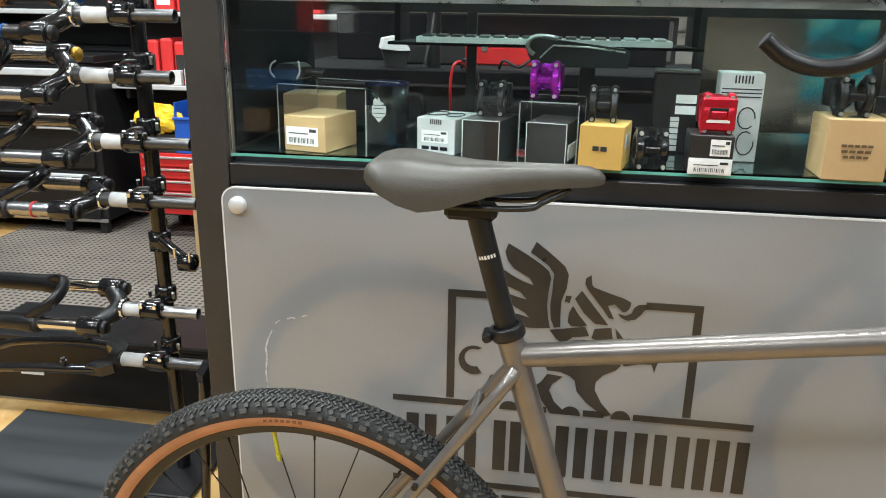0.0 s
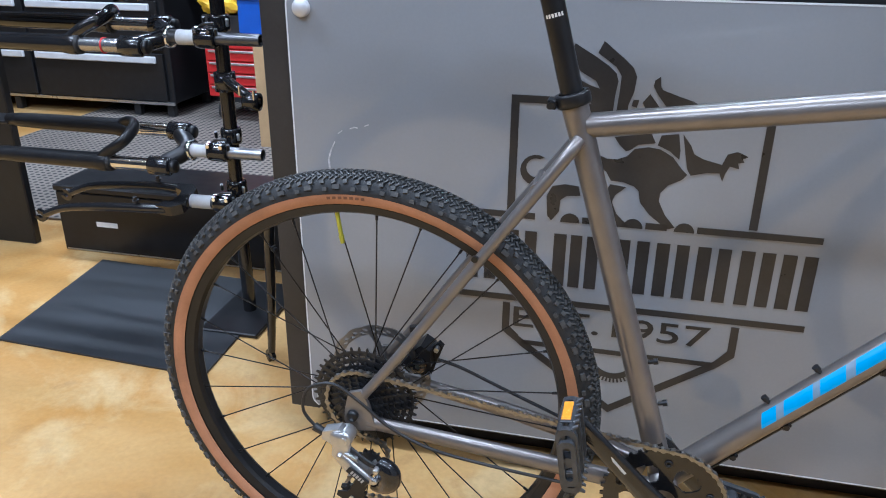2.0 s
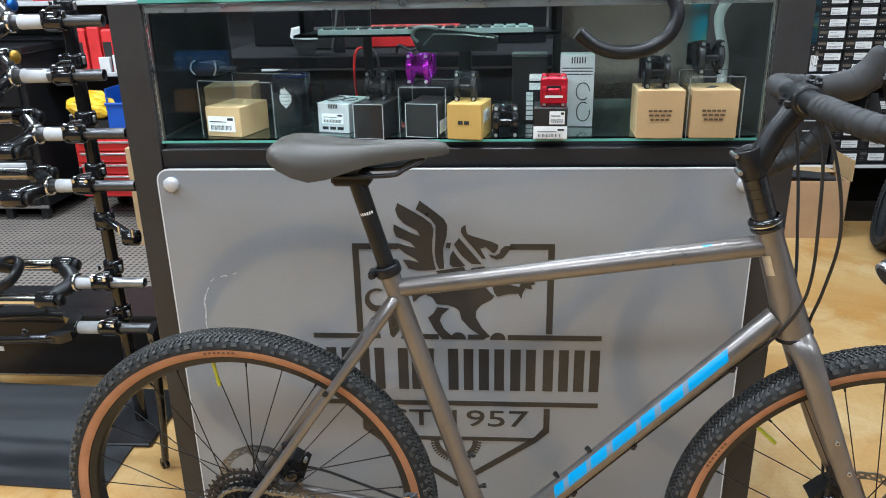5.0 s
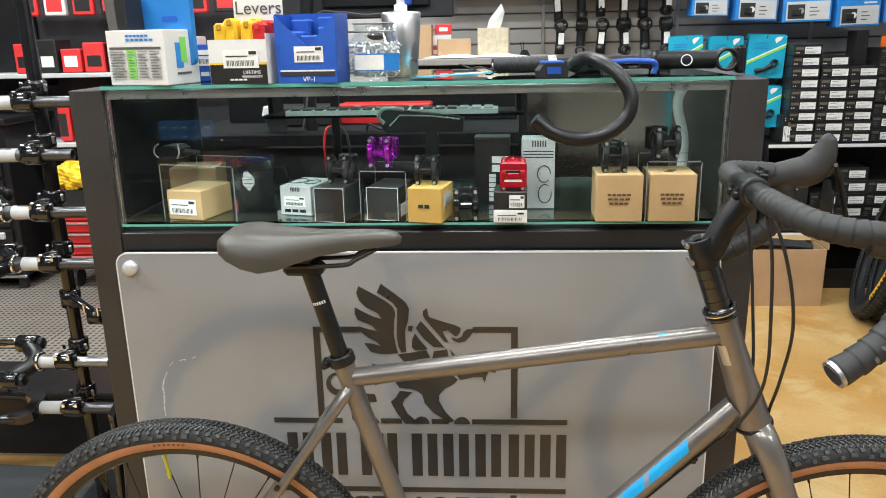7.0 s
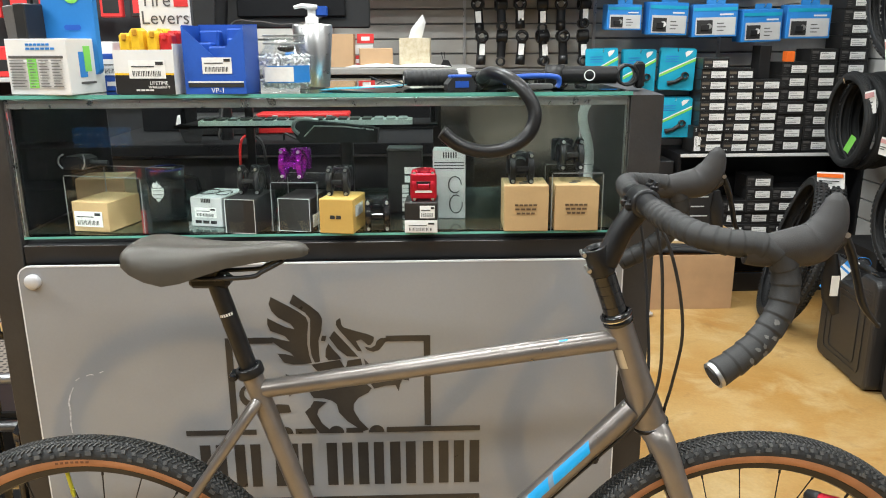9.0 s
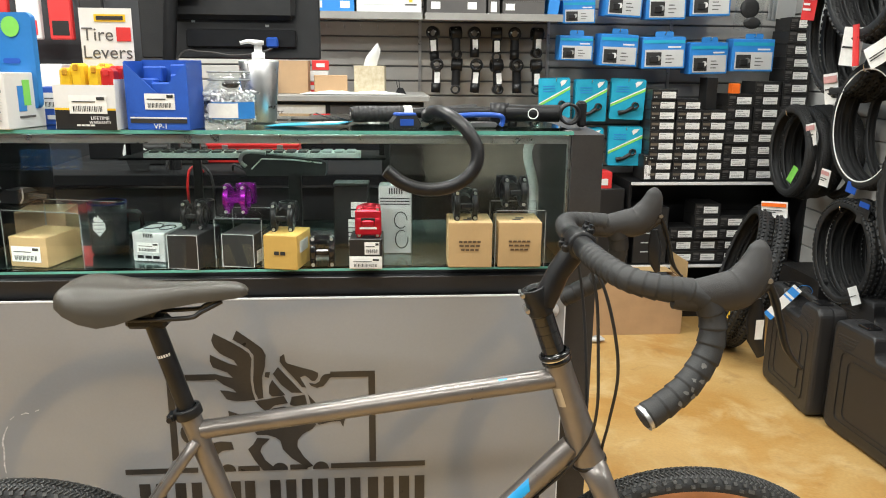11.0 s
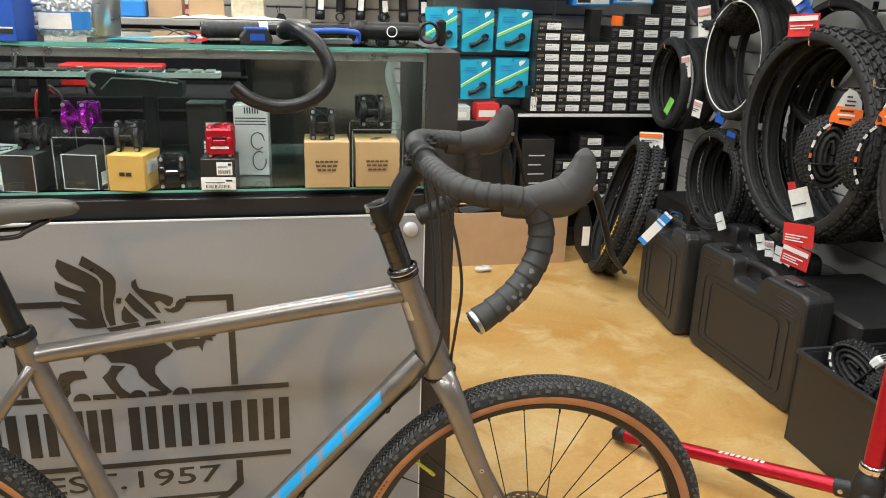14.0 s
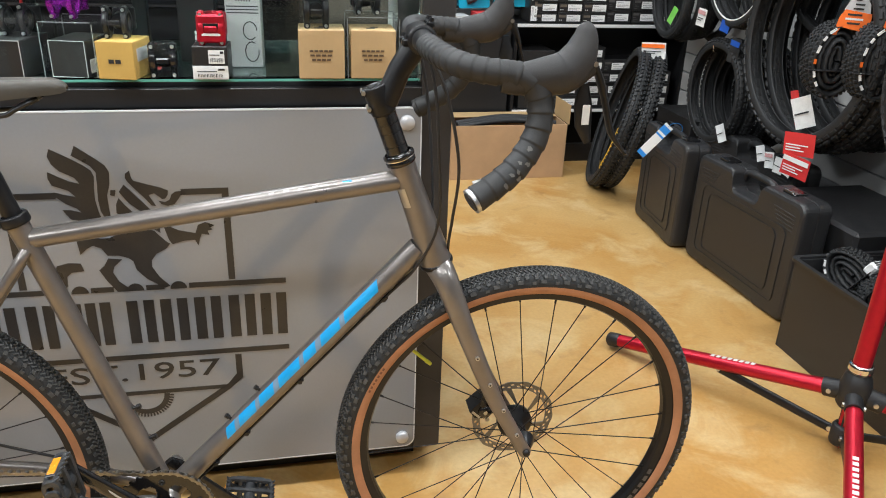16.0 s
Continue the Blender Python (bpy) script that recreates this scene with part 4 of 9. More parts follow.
turned("stem_clamp", [(0.0143, 0.082), (0.0185, 0.082), (0.0192, 0.084), (0.0192, 0.124), (0.0185, 0.126), (0.0158, 0.126), (0.0150, 0.110)], BLACKSATIN, "black stem clamp with an open top")
BC = T(0.868, 1.064)
part("stem_arm", Geo().tube([along(0.100) + T(0.008, 0), along(0.104).lerp(BC, 0.5), BC - (BC - along(0.104)).normalized() * 0.012], [0.0185, 0.0175, 0.0185], 20), BLACKSATIN, bike)
for d in (0.090, 0.116):
    q = along(d)
    part("stem_bolt", Geo().cyl(q + T(-0.021, 0.0, -0.014), q + T(-0.021, 0.0, 0.012), 0.0034, n=12).cyl(q + T(-0.021, 0, -0.017), q + T(-0.021, 0, -0.013), 0.0030, n=10), STEEL, bike, "steel clamp bolt")
    part("stem_ear", Geo().box((0.012, 0.020, 0.012), tuple(q + T(-0.017, -0.001)), b=0.003), BLACKSATIN, bike)
part("bar_clamp", Geo().lathe([(0.0160, -0.022), (0.0212, -0.022), (0.0220, -0.018), (0.0220, 0.018), (0.0212, 0.022), (0.0160, 0.022)], 28, Matrix.Translation(BC) @ AXIS), BLACKSATIN, bike)
for s in (-1, 1):
    for a in (60, 190):
        q = BC + T(0.024 * math.cos(radians(a)), 0.024 * math.sin(radians(a)))
        part("clamp_bolt", Geo().box((0.012, 0.011, 0.012), tuple(q + T(0, 0, s * 0.013)), b=0.003).cyl(q + T(0, 0.004, s * 0.013), q + T(0.002, 0.010, s * 0.013), 0.004, n=10), BLACKSATIN, bike)
part("handlebar", Geo().cyl(BC + T(0, 0, -0.062), BC + T(0, 0, 0.062), 0.0158, n=24), BLACKSATIN, bike, "bare black handlebar centre")
for s in (-1, 1):
    part("bar_ring", Geo().cyl(BC + T(0, 0, s * 0.0235), BC + T(0, 0, s * 0.0265), 0.0168, n=24), CHROME, bike, "bright clamp ring")
    path = spline([T(0.868, 1.064, s * 0.060), T(0.870, 1.064, s * 0.105), T(0.878, 1.062, s * 0.150), T(0.893, 1.059, s * 0.186), T(0.922, 1.055, s * 0.206), T(0.955, 1.052, s * 0.211), T(0.980, 1.040, s * 0.213), T(0.991, 1.012, s * 0.216), T(0.985, 0.975, s * 0.224), T(0.960, 0.940, s * 0.235), T(0.930, 0.917, s * 0.244), T(0.902, 0.901, s * 0.251)], 26)
    # overlapping turns of tape
    dist, rr = 0.0, []
    for i, p in enumerate(path):
        dist += (p - path[i - 1]).length if i else 0
        f = (dist / (0.0150 if dist < 0.19 else 0.0205)) % 1.0
        rr.append(0.0157 + 0.0017 * f + (0.0006 if dist > 0.2 else 0))
    part("bar_tape", Geo().tube(path, rr, 18), TAPE, bike, "black wrapped bar tape with pale scuffs")
    end = path[-1]
    d = (path[-1] - path[-2]).normalized()
    part("bar_plug", Geo().cyl(end + d * -0.002, end + d * 0.003, 0.0172, n=20), SILVER if s < 0 else BLACKPLASTIC, bike, "bar end plug")
    part("tape_finish", Geo().cyl(end + d * -0.003, end + d * 0.0045, 0.0150, 0.013, n=20), BLACKPLASTIC, bike)
    hood = spline([T(0.940, 1.047, s * 0.209), T(0.962, 1.046, s * 0.211), T(0.996, 1.050, s * 0.212), T(1.022, 1.056, s * 0.211), T(1.038, 1.075, s * 0.209), T(1.044, 1.094, s * 0.207), T(1.045, 1.108, s * 0.206), T(1.045, 1.116, s * 0.206)], 5)
    prof = [0.0180, 0.0200, 0.0245, 0.0272, 0.0235, 0.0180, 0.0125, 0.003]
    radii = []
    for i in range(len(hood)):
        k, f = min(i // 5, 6), (i - 5 * min(i // 5, 6)) / 5
        radii.append(prof[k] * (1 - f) + prof[k + 1] * f)
    part("brake_hood", Geo().tube(hood, radii, 18, squash=(0.78, 1.0)), HOOD, bike, "black rubber brake hood")
    part("hood_body", Geo().tube([T(1.000, 1.042, s * 0.211), T(1.034, 1.052, s * 0.210), T(1.058, 1.064, s * 0.208)], [0.016, 0.0180, 0.0125], 14, squash=(0.7, 1.0)), HOOD, bike)
    part("pivot_bolt", Geo().cyl((1.058, s * 0.219, 1.066), (1.058, s * 0.1965, 1.066), 0.0035, n=10), STEEL, bike)
    part("brake_lever", Geo().tube(spline([T(1.056, 1.070, s * 0.207), T(1.069, 1.045, s * 0.208), T(1.080, 1.012, s * 0.210), T(1.091, 0.976, s * 0.214), T(1.110, 0.951, s * 0.217)], 5), [0.0085] * 8 + [0.0072] * 8 + [0.0062, 0.0058, 0.005, 0.0045, 0.004], 12, squash=(1.2, 0.55)), BLACKSATIN, bike, "glossy black brake lever")
    part("lever_tip", Geo().ball((1.111, s * 0.217, 0.9505), 0.0036, 10), BLACKSATIN, bike)
    part("shift_paddle", Geo().tube([T(1.050, 1.040, s * 0.205), T(1.052, 1.012, s * 0.203), T(1.054, 0.985, s * 0.205), T(1.062, 0.962, s * 0.206)], [0.006, 0.0125, 0.0115, 0.005], 12, squash=(0.45, 1.0)), BLACKSATIN, bike)
    part("lever_print", Geo().box((0.010, 0.0006, 0.026), (1.0545, s * 0.2105, 1.000), m=None), LABEL if s < 0 else BLACKGLOSS, bike, "small pale maker's label")


def scuffs():
    """Pale worn patches rubbed into the outer side of the near drop's tape."""
    rnd = random.Random(21)
    run = spline([T(0.991, 1.012, -0.216), T(0.985, 0.975, -0.224), T(0.960, 0.940, -0.235), T(0.930, 0.917, -0.244), T(0.902, 0.901, -0.251)], 12)
    for k, (at, turn) in enumerate(((18, 20), (22, -6), (24, 22), (26, 4), (27, -24), (29, 14), (33, -8))):
        d = (run[at + 1] - run[at]).normalized()
        u = (Vector((0, -1, 0)) + d * d.y).normalized()
        w = d.cross(u)
        n = 9
        mid, size = rnd.uniform(-0.003, 0.003), rnd.uniform(0.0022, 0.0055)
        rim = []
        for i in range(n):
            a = 2 * math.pi * i / n
            r = size * rnd.uniform(0.55, 1.25)
            t = radians(turn) + r * math.sin(a) / 0.0178
            rim.append(run[at] + d * (mid + r * math.cos(a) * 0.8) + (u * math.cos(t) + w * math.sin(t)) * 0.01815)
        part("tape_scuff", Geo().add(rim, [tuple(range(n))]), SCUFF, bike)


scuffs()

# hoses
def hose(name, pts, r=0.0025, label="thin black cable housing"):
    part(name, Geo().tube(spline(pts, 8), r, 8), BLACKPLASTIC, bike, label)


hose("brake_hose", [T(0.872, 1.050, -0.055), T(0.893, 1.010, -0.064), T(0.912, 0.94, -0.068), T(0.922, 0.87, -0.060), T(0.918, 0.79, -0.042), T(0.922, 0.715, 0.0), T(0.945, 0.64, 0.040), T(0.982, 0.53, 0.066), T(1.006, 0.44, 0.066), T(1.008, 0.40, 0.056)])
hose("shift_cable", [T(0.872, 1.050, -0.050), T(0.884, 0.99, -0.060), T(0.891, 0.90, -0.060), T(0.896, 0.82, -0.052), T(0.890, 0.76, -0.038), T(0.862, 0.695, -0.016), T(0.825, 0.650, -0.004), T(0.70, 0.518, 0.0), T(0.58, 0.392, 0.0), T(0.48, 0.285, 0.002)])
hose("rear_brake_hose", [T(0.872, 1.050, 0.050), T(0.886, 0.98, 0.045), T(0.894, 0.88, 0.028), T(0.892, 0.77, 0.0), T(0.862, 0.693, 0.004), T(0.825, 0.646, 0.006), T(0.70, 0.514, 0.007), T(0.58, 0.388, 0.007), T(0.48, 0.281, 0.008)])
for x, z in ((0.816, 0.640), (0.672, 0.489), (0.577, 0.390), (0.520, 0.330)):
    part("cable_guide", Geo().box((0.013, 0.014, 0.009), (0, 0, 0), b=0.002).cyl((0, -0.009, 0), (0, -0.005, 0), 0.004, n=10), BLACKSATIN, bike, "small black cable clip", Matrix.Translation((x, 0, z)) @ pose(0, 0, 0, 0, -46, 0))
hose("derailleur_cable", [T(0.30, 0.272, -0.048), T(0.20, 0.290, -0.062), T(0.12, 0.308, -0.072), T(0.06, 0.335, -0.076), T(0.015, 0.376, -0.082), T(-0.022, 0.401, -0.086), T(-0.058, 0.388, -0.088), T(-0.068, 0.352, -0.088), T(-0.050, 0.325, -0.087), T(-0.034, 0.316, -0.087)], 0.0024)
hose("rear_brake_pipe", [T(0.43, 0.262, 0.030), T(0.30, 0.300, 0.055), T(0.19, 0.335, 0.066), T(0.125, 0.362, 0.064), T(0.085, 0.375, 0.058)], 0.0026)

# brakes
def caliper(x, z, tilt, y):
    """A two-bolt disc caliper: wedge-shaped body, side cap, bracket, adjuster barrel and arm."""
    c = part("brake_caliper", Geo().prism([(-0.024, -0.020), (-0.006, -0.028), (0.018, -0.020), (0.024, -0.002), (0.014, 0.022), (-0.004, 0.026), (-0.014, 0.010)], -0.020, 0.018, FRONT), BLACKSATIN, bike, "black disc brake caliper", pose(x, y, z, 0, tilt, 0) @ Matrix.Diagonal((0.92, 1.0, 1.0, 1)))
    part("side_cap", Geo().lathe([(0, 0.026), (0.010, 0.026), (0.0130, 0.0235), (0.0135, 0.018)], 22, pose(0.004, 0, -0.006) @ AXIS), BLACKGLOSS, c)
    part("cap_socket", Geo().cyl((0.004, -0.0265, -0.006), (0.004, -0.0262, -0.006), 0.0045, n=6), STEEL, c)
    part("bracket", Geo().prism([(0.016, -0.030), (0.028, -0.026), (0.030, 0.030), (0.020, 0.034), (0.012, 0.020), (0.022, 0.0)], -0.006, 0.002, FRONT), BLACKSATIN, c)
    part("maker_mark", Geo().box((0.022, 0.0008, 0.0042), (-0.004, -0.0206, -0.021), m=pose(0, 0, 0, 0, 14, 0)), SILVER, c)
    part("cable_arm", Geo().tube([(-0.006, -0.022, 0.004), (-0.016, -0.023, 0.016), (-0.020, -0.021, 0.028)], [0.006, 0.005, 0.004], 10, squash=(0.5, 1.0)), DARKSTEEL, c)
    part("adjuster", Geo().cyl((-0.020, -0.012, 0.030), (-0.026, -0.010, 0.046), 0.0052, 0.0045, n=12).cyl((-0.024, -0.011, 0.040), (-0.027, -0.010, 0.048), 0.0065, n=12), BLACKPLASTIC, c, "ribbed cable adjuster")
    for u, w in ((0.022, 0.026), (0.024, -0.024)):
        part("caliper_bolt", Geo().cyl((u, -0.014, w), (u, -0.004, w), 0.0042, n=10), STEEL, c, "bright caliper bolt")
    return c


caliper(0.066, 0.384, 18, 0.050)
caliper(1.010, 0.383, 28, 0.046)

# drive train
RING_R = [0.017] + [0.028 + 0.0025 * k for k in range(14)] + [0.0835]


def ring_cell(j, i):
    """Solid but for five rounded windows."""
    if j in (0, len(RING_R) - 2):
        return True
    u = ((i + 0.5) % 76 - 38) / 76 * 72
    r = (RING_R[j] + RING_R[j + 1]) / 2
    return ((r - 0.0445) / 0.0148) ** 2 + (u / 23) ** 4 > 1


cr = part("chainring", pierced_disc(RING_R, [0.3] * len(RING_R), 380, ring_cell, -0.0015, 0.0015, lambda i: 0.0838 if i % 10 in (4, 5, 6, 7) else 0.0792), BLACKGLOSS, bike, "black single chainring with five windows", pose(0.435, -0.047, 0.272))
for k in range(5):
    a = 2 * math.pi * k / 5 + 0.3
    part("ring_bolt", Geo().lathe([(0.0, 0.0015), (0.0026, 0.0015), (0.0030, 0.0042), (0.0050, 0.0042), (0.0056, 0.002)], 14, pose(0.062 * math.cos(a), 0, 0.062 * math.sin(a)) @ AXIS), BLACKSATIN, cr, "black chainring bolt")
part("ring_print", Geo().box((0.010, 0.0005, 0.0016), (0, -0.0018, -0.0715)).box((0.0016, 0.0005, 0.006), (0.003, -0.0018, -0.0690)), WHITE, cr)


def crank(name, side, ex, ez):
    c = Vector((0.435, side * 0.070, 0.272))
    e = Vector((ex, side * 0.082, ez))
    part(name, Geo().tube([c + (c - e).normalized() * 0.018, c, c.lerp(e, 0.3), c.lerp(e, 0.7), e, e + (e - c).normalized() * 0.014], [0.013, 0.0185, 0.0150, 0.0130, 0.0125, 0.008], 14, squash=(0.5, 1.0)), BLACKGLOSS, bike, "black crank arm")
    part("crank_bolt", Geo().lathe([(0.0085, 0.001), (0.0095, 0.004), (0.0145, 0.004), (0.0155, 0.0), (0.0155, -0.010)], 24, Matrix.Translation(c + Vector((0, side * 0.010, 0))) @ (AXIS if side < 0 else pose(0, 0, 0, -90))), STEEL, bike, "steel crank bolt with a hollow centre")


crank("crank_arm", -1, 0.313, 0.402)
crank("crank_arm", 1, 0.557, 0.142)
for k in range(6):
    p = Vector((0.372, -0.0835, 0.3425)) + Vector((-0.683, 0, 0.73)) * (k * 0.0048 - 0.010)
    part("crank_print", Geo().box((0.0032, 0.0006, 0.0075), (0, 0, 0), Matrix.Translation(p) @ pose(0, 0, 0, 0, -47, 0)), WHITE, bike)


def pedal(x, y0, z, side, tilt):
    """A grey-black resin cage pedal; local x: fore and aft, y: along its axle."""
    p = part("pedal", Geo().tube([(0, side * -0.014, 0), (0, side * 0.010, 0), (0, side * 0.060, 0), (0, side * 0.078, 0)], [0.0085, 0.0130, 0.0115, 0.008], 16), PEDALRESIN, bike, "grey-black resin cage pedal with amber reflectors", pose(x, y0, z, 0, tilt, 0) @ Matrix.Diagonal((0.88, 0.9, 0.85, 1)))
    for yy in (0.0, 0.036, 0.072):
        o = roundrect(0.104, 0.030, 0.013)
        i = roundrect(0.086, 0.016, 0.007)
        part("cage_plate", Geo().ring(o, i, -0.0045, 0.0045, pose(0, side * yy, 0, 90)), PEDALRESIN, p)
        part("cage_web", Geo().box((0.012, 0.008, 0.018), (0.022, side * yy, 0), b=0.003).box((0.012, 0.008, 0.018), (-0.022, side * yy, 0), b=0.003), PEDALRESIN, p)
    for e in (-1, 1):
        part("end_bar", Geo().tube([(e * 0.047, side * -0.003, 0.007), (e * 0.050, side * 0.036, 0.008), (e * 0.047, side * 0.075, 0.007)], 0.0048, 10).tube([(e * 0.047, side * -0.003, -0.008), (e * 0.050, side * 0.036, -0.009), (e * 0.047, side * 0.075, -0.008)], 0.0048, 10), PEDALRESIN, p)
        for k in range(6):
            part("pedal_tooth", Geo().cyl((e * 0.050, side * (0.004 + k * 0.013), 0.010), (e * 0.054, side * (0.004 + k * 0.013), 0.018), 0.0036, 0.002, n=8), PEDALRESIN, p)
        part("reflector_frame", Geo().box((0.004, 0.050, 0.020), (e * 0.0530, side * 0.036, -0.001), b=0.0015), PEDALRESIN, p)
        part("reflector", Geo().box((0.0045, 0.042, 0.014), (e * 0.0542, side * 0.036, -0.001), b=0.001), ORANGE, p, "amber reflector")
    part("outer_plate", Geo().ring(roundrect(0.072, 0.024, 0.009), roundrect(0.054, 0.011, 0.005), -0.003, 0.003, pose(0, side * 0.0795, 0, 90)), PEDALRESIN, p)
    return p


pedal(0.312, -0.094, 0.398, -1, 81)
pedal(0.558, 0.094, 0.142, 1, 12)

chain_pts = []
C0, C1, Q1, Q2 = (0.0, 0.343), (0.435, 0.272), (0.022, 0.262), (-0.006, 0.196)
chain_pts += arc(*C1, 0.0815, 96, -96, 22) + arc(*Q2, 0.0195, -92, -262, 10) + arc(*Q1, 0.0195, -60, 62, 8) + arc(*C0, 0.0525, 252, 84, 14)
loop, step, carry = [], 0.0127, 0.0
closed = chain_pts + chain_pts[:1]
for (ax, az), (bx, bz) in zip(closed, closed[1:]):
    l = math.hypot(bx - ax, bz - az)
    while carry < l:
        loop.append((ax + (bx - ax) * carry / l, az + (bz - az) * carry / l))
        carry += step
    carry -= l
g = Geo()
for i, (x, z) in enumerate(loop):
    x2, z2 = loop[(i + 1) % len(loop)]
    if math.hypot(x2 - x, z2 - z) > 0.02:
        continue
    yy = -0.047 + 0.007 * max(0.0, 1 - x / 0.40) * (1 if z > 0.25 else 0.6)
    m = Matrix.Translation(((x + x2) / 2, yy, (z + z2) / 2)) @ pose(0, 0, 0, 0, -math.degrees(math.atan2(z2 - z, x2 - x)), 0)
    wide = 0.0034 if i % 2 else 0.0024
    for s in (-1, 1):
        g.prism([(-0.0086, 0), (-0.0062, 0.0038), (-0.002, 0.0019), (0.002, 0.0019), (0.0062, 0.0038), (0.0086, 0), (0.0062, -0.0038), (0.002, -0.0019), (-0.002, -0.0019), (-0.0062, -0.0038)], s * wide - 0.0005, s * wide + 0.0005, m @ FRONT)
    g.cyl(m @ Vector((-0.00635, -0.0032, 0)), m @ Vector((-0.00635, 0.0032, 0)), 0.0037, n=8)
tagged(part("chain", g, CHAINM, bike, "oiled steel roller chain"), kind="stuff")

rd = part("rear_derailleur", Geo().prism([(-0.030, 0.022), (-0.006, 0.030), (0.006, 0.022), (0.006, 0.010), (-0.004, 0.000), (0.010, -0.022), (0.034, -0.032), (0.042, -0.024), (0.046, -0.034), (0.030, -0.047), (0.002, -0.040), (-0.018, -0.016), (-0.016, 0.002), (-0.032, 0.010)], -0.009, 0.009, FRONT), SILVER, bike, "silver and black rear derailleur", pose(-0.006, -0.089, 0.305))
part("knuckle", Geo().lathe([(0, 0.012), (0.011, 0.012), (0.0125, 0.009), (0.0125, -0.014)], 20, pose(0.001, 0, 0.014) @ AXIS), SILVER, rd)
part("knuckle_bolt", Geo().lathe([(0.0, 0.011), (0.004, 0.011), (0.004, 0.0145), (0.007, 0.0145), (0.007, 0.010)], 16, pose(0.001, 0, 0.014) @ AXIS), STEEL, rd)
part("link_plate", Geo().tube(spline([(-0.002, -0.014, -0.010), (0.016, -0.016, -0.026), (0.036, -0.017, -0.040), (0.050, -0.014, -0.046)], 4), [0.006, 0.0075, 0.0085, 0.0092, 0.0095, 0.0095, 0.0095, 0.0092, 0.0088, 0.008, 0.007, 0.006, 0.005], 14, squash=(0.5, 1.0)), SILVER, rd, "polished silver parallelogram link")
part("upper_link", Geo().tube(spline([(0.002, -0.006, 0.004), (0.018, -0.008, -0.006), (0.036, -0.009, -0.018), (0.052, -0.008, -0.024)], 4), 0.0048, 10, squash=(0.6, 1.0)), DARKSTEEL, rd)
for x, z in ((-0.002, -0.008), (0.050, -0.040), (0.052, -0.022)):
    part("link_pin", Geo().lathe([(0, 0.0035), (0.0034, 0.0035), (0.0044, 0.002), (0.0044, -0.008)], 14, pose(x, -0.019, z) @ AXIS), STEEL, rd, "bright link pin")
part("mount_boss", Geo().tube(spline([(-0.006, -0.006, 0.026), (-0.004, -0.007, 0.010), (0.002, -0.008, -0.010)], 4), [0.010, 0.013, 0.0145, 0.015, 0.015, 0.0145, 0.0135, 0.012, 0.009], 16, squash=(0.65, 1.0)), SILVER, rd)
part("brand_plate", Geo().box((0.036, 0.003, 0.013), (0, 0, 0), m=pose(0.026, -0.0225, -0.034, 0, 38, 0), b=0.0014), BLACKSATIN, rd)
for k in range(5):
    part("brand_mark", Geo().box((0.003, 0.0006, 0.006), (-0.010 + 0.0048 * k, -0.0018, 0), m=pose(0.026, -0.0225, -0.034, 0, 38, 0)), PALEDECAL, rd)
part("spring", Geo().tube([(0.004 + 0.020 * k / 60, -0.012 + 0.0045 * math.cos(k * 0.63 * 2), -0.006 - 0.008 * k / 60 + 0.0045 * math.sin(k * 0.63 * 2)) for k in range(60)], 0.0009, 5), STEEL, rd)
part("outer_knuckle", Geo().tube(spline([(0.050, -0.004, -0.018), (0.064, -0.005, -0.030), (0.066, -0.004, -0.048), (0.054, -0.002, -0.064), (0.038, 0.000, -0.066)], 4), [0.010, 0.0125, 0.0145, 0.016, 0.017, 0.0178, 0.018, 0.0178, 0.017, 0.016, 0.0145, 0.0125, 0.0105, 0.009, 0.008, 0.007, 0.006], 16, squash=(0.8, 1.0)), BLACKGLOSS, rd, "black derailleur knuckle")
part("cage", Geo().prism([(0.026, -0.034), (0.040, -0.036), (0.034, -0.062), (0.014, -0.108), (0.000, -0.122), (-0.024, -0.108), (-0.022, -0.100), (-0.006, -0.098), (0.012, -0.066)], -0.032, -0.030, FRONT), BLACKSATIN, rd)
part("cage", Geo().prism([(0.026, -0.034), (0.040, -0.036), (0.034, -0.062), (0.014, -0.108), (0.000, -0.122), (-0.024, -0.108), (-0.022, -0.100), (-0.006, -0.098), (0.012, -0.066)], -0.016, -0.014, FRONT), BLACKSATIN, rd)
for px, pz in ((Q1[0] + 0.006, Q1[1] - 0.305), (Q2[0] + 0.006, Q2[1] - 0.305)):
    o = toothed(0.0175, 11, 0.004)
    part("pulley", Geo().ring(o, circle(0.004, len(o)), -0.027, -0.021, pose(px, 0, pz) @ FRONT), BLACKPLASTIC, rd)
    part("pulley_bolt", Geo().cyl((px, 0.0125, pz), (px, 0.034, pz), 0.0042, n=12), STEEL, rd)
part("cable_barrel", Geo().cyl((-0.030, 0, 0.014), (-0.046, 0, 0.022), 0.0055, 0.0065, n=12), BLACKPLASTIC, rd)

# ---- packets, shared builders ----
def carton(name, x, y, z, w, d, h, material, label, category="box", rot=0.0, group="", bev=0.0012):
    """A closed box standing at x, y (middle of its front edge), turned by rot."""
    t = thing(name, pose(x, y, z, 0, 0, rot), label, category, group)
    part("body", Geo().box((w, d, h), (0, d / 2, h / 2), b=bev), material, t)
    return t


def face(t, name, x0, z0, x1, z1, material, y=-0.0006, label=""):
    """A flat patch on the front of a box."""
    return part(name, Geo().box((x1 - x0, 0.0008, z1 - z0), ((x0 + x1) / 2, y, (z0 + z1) / 2)), material, t, label)


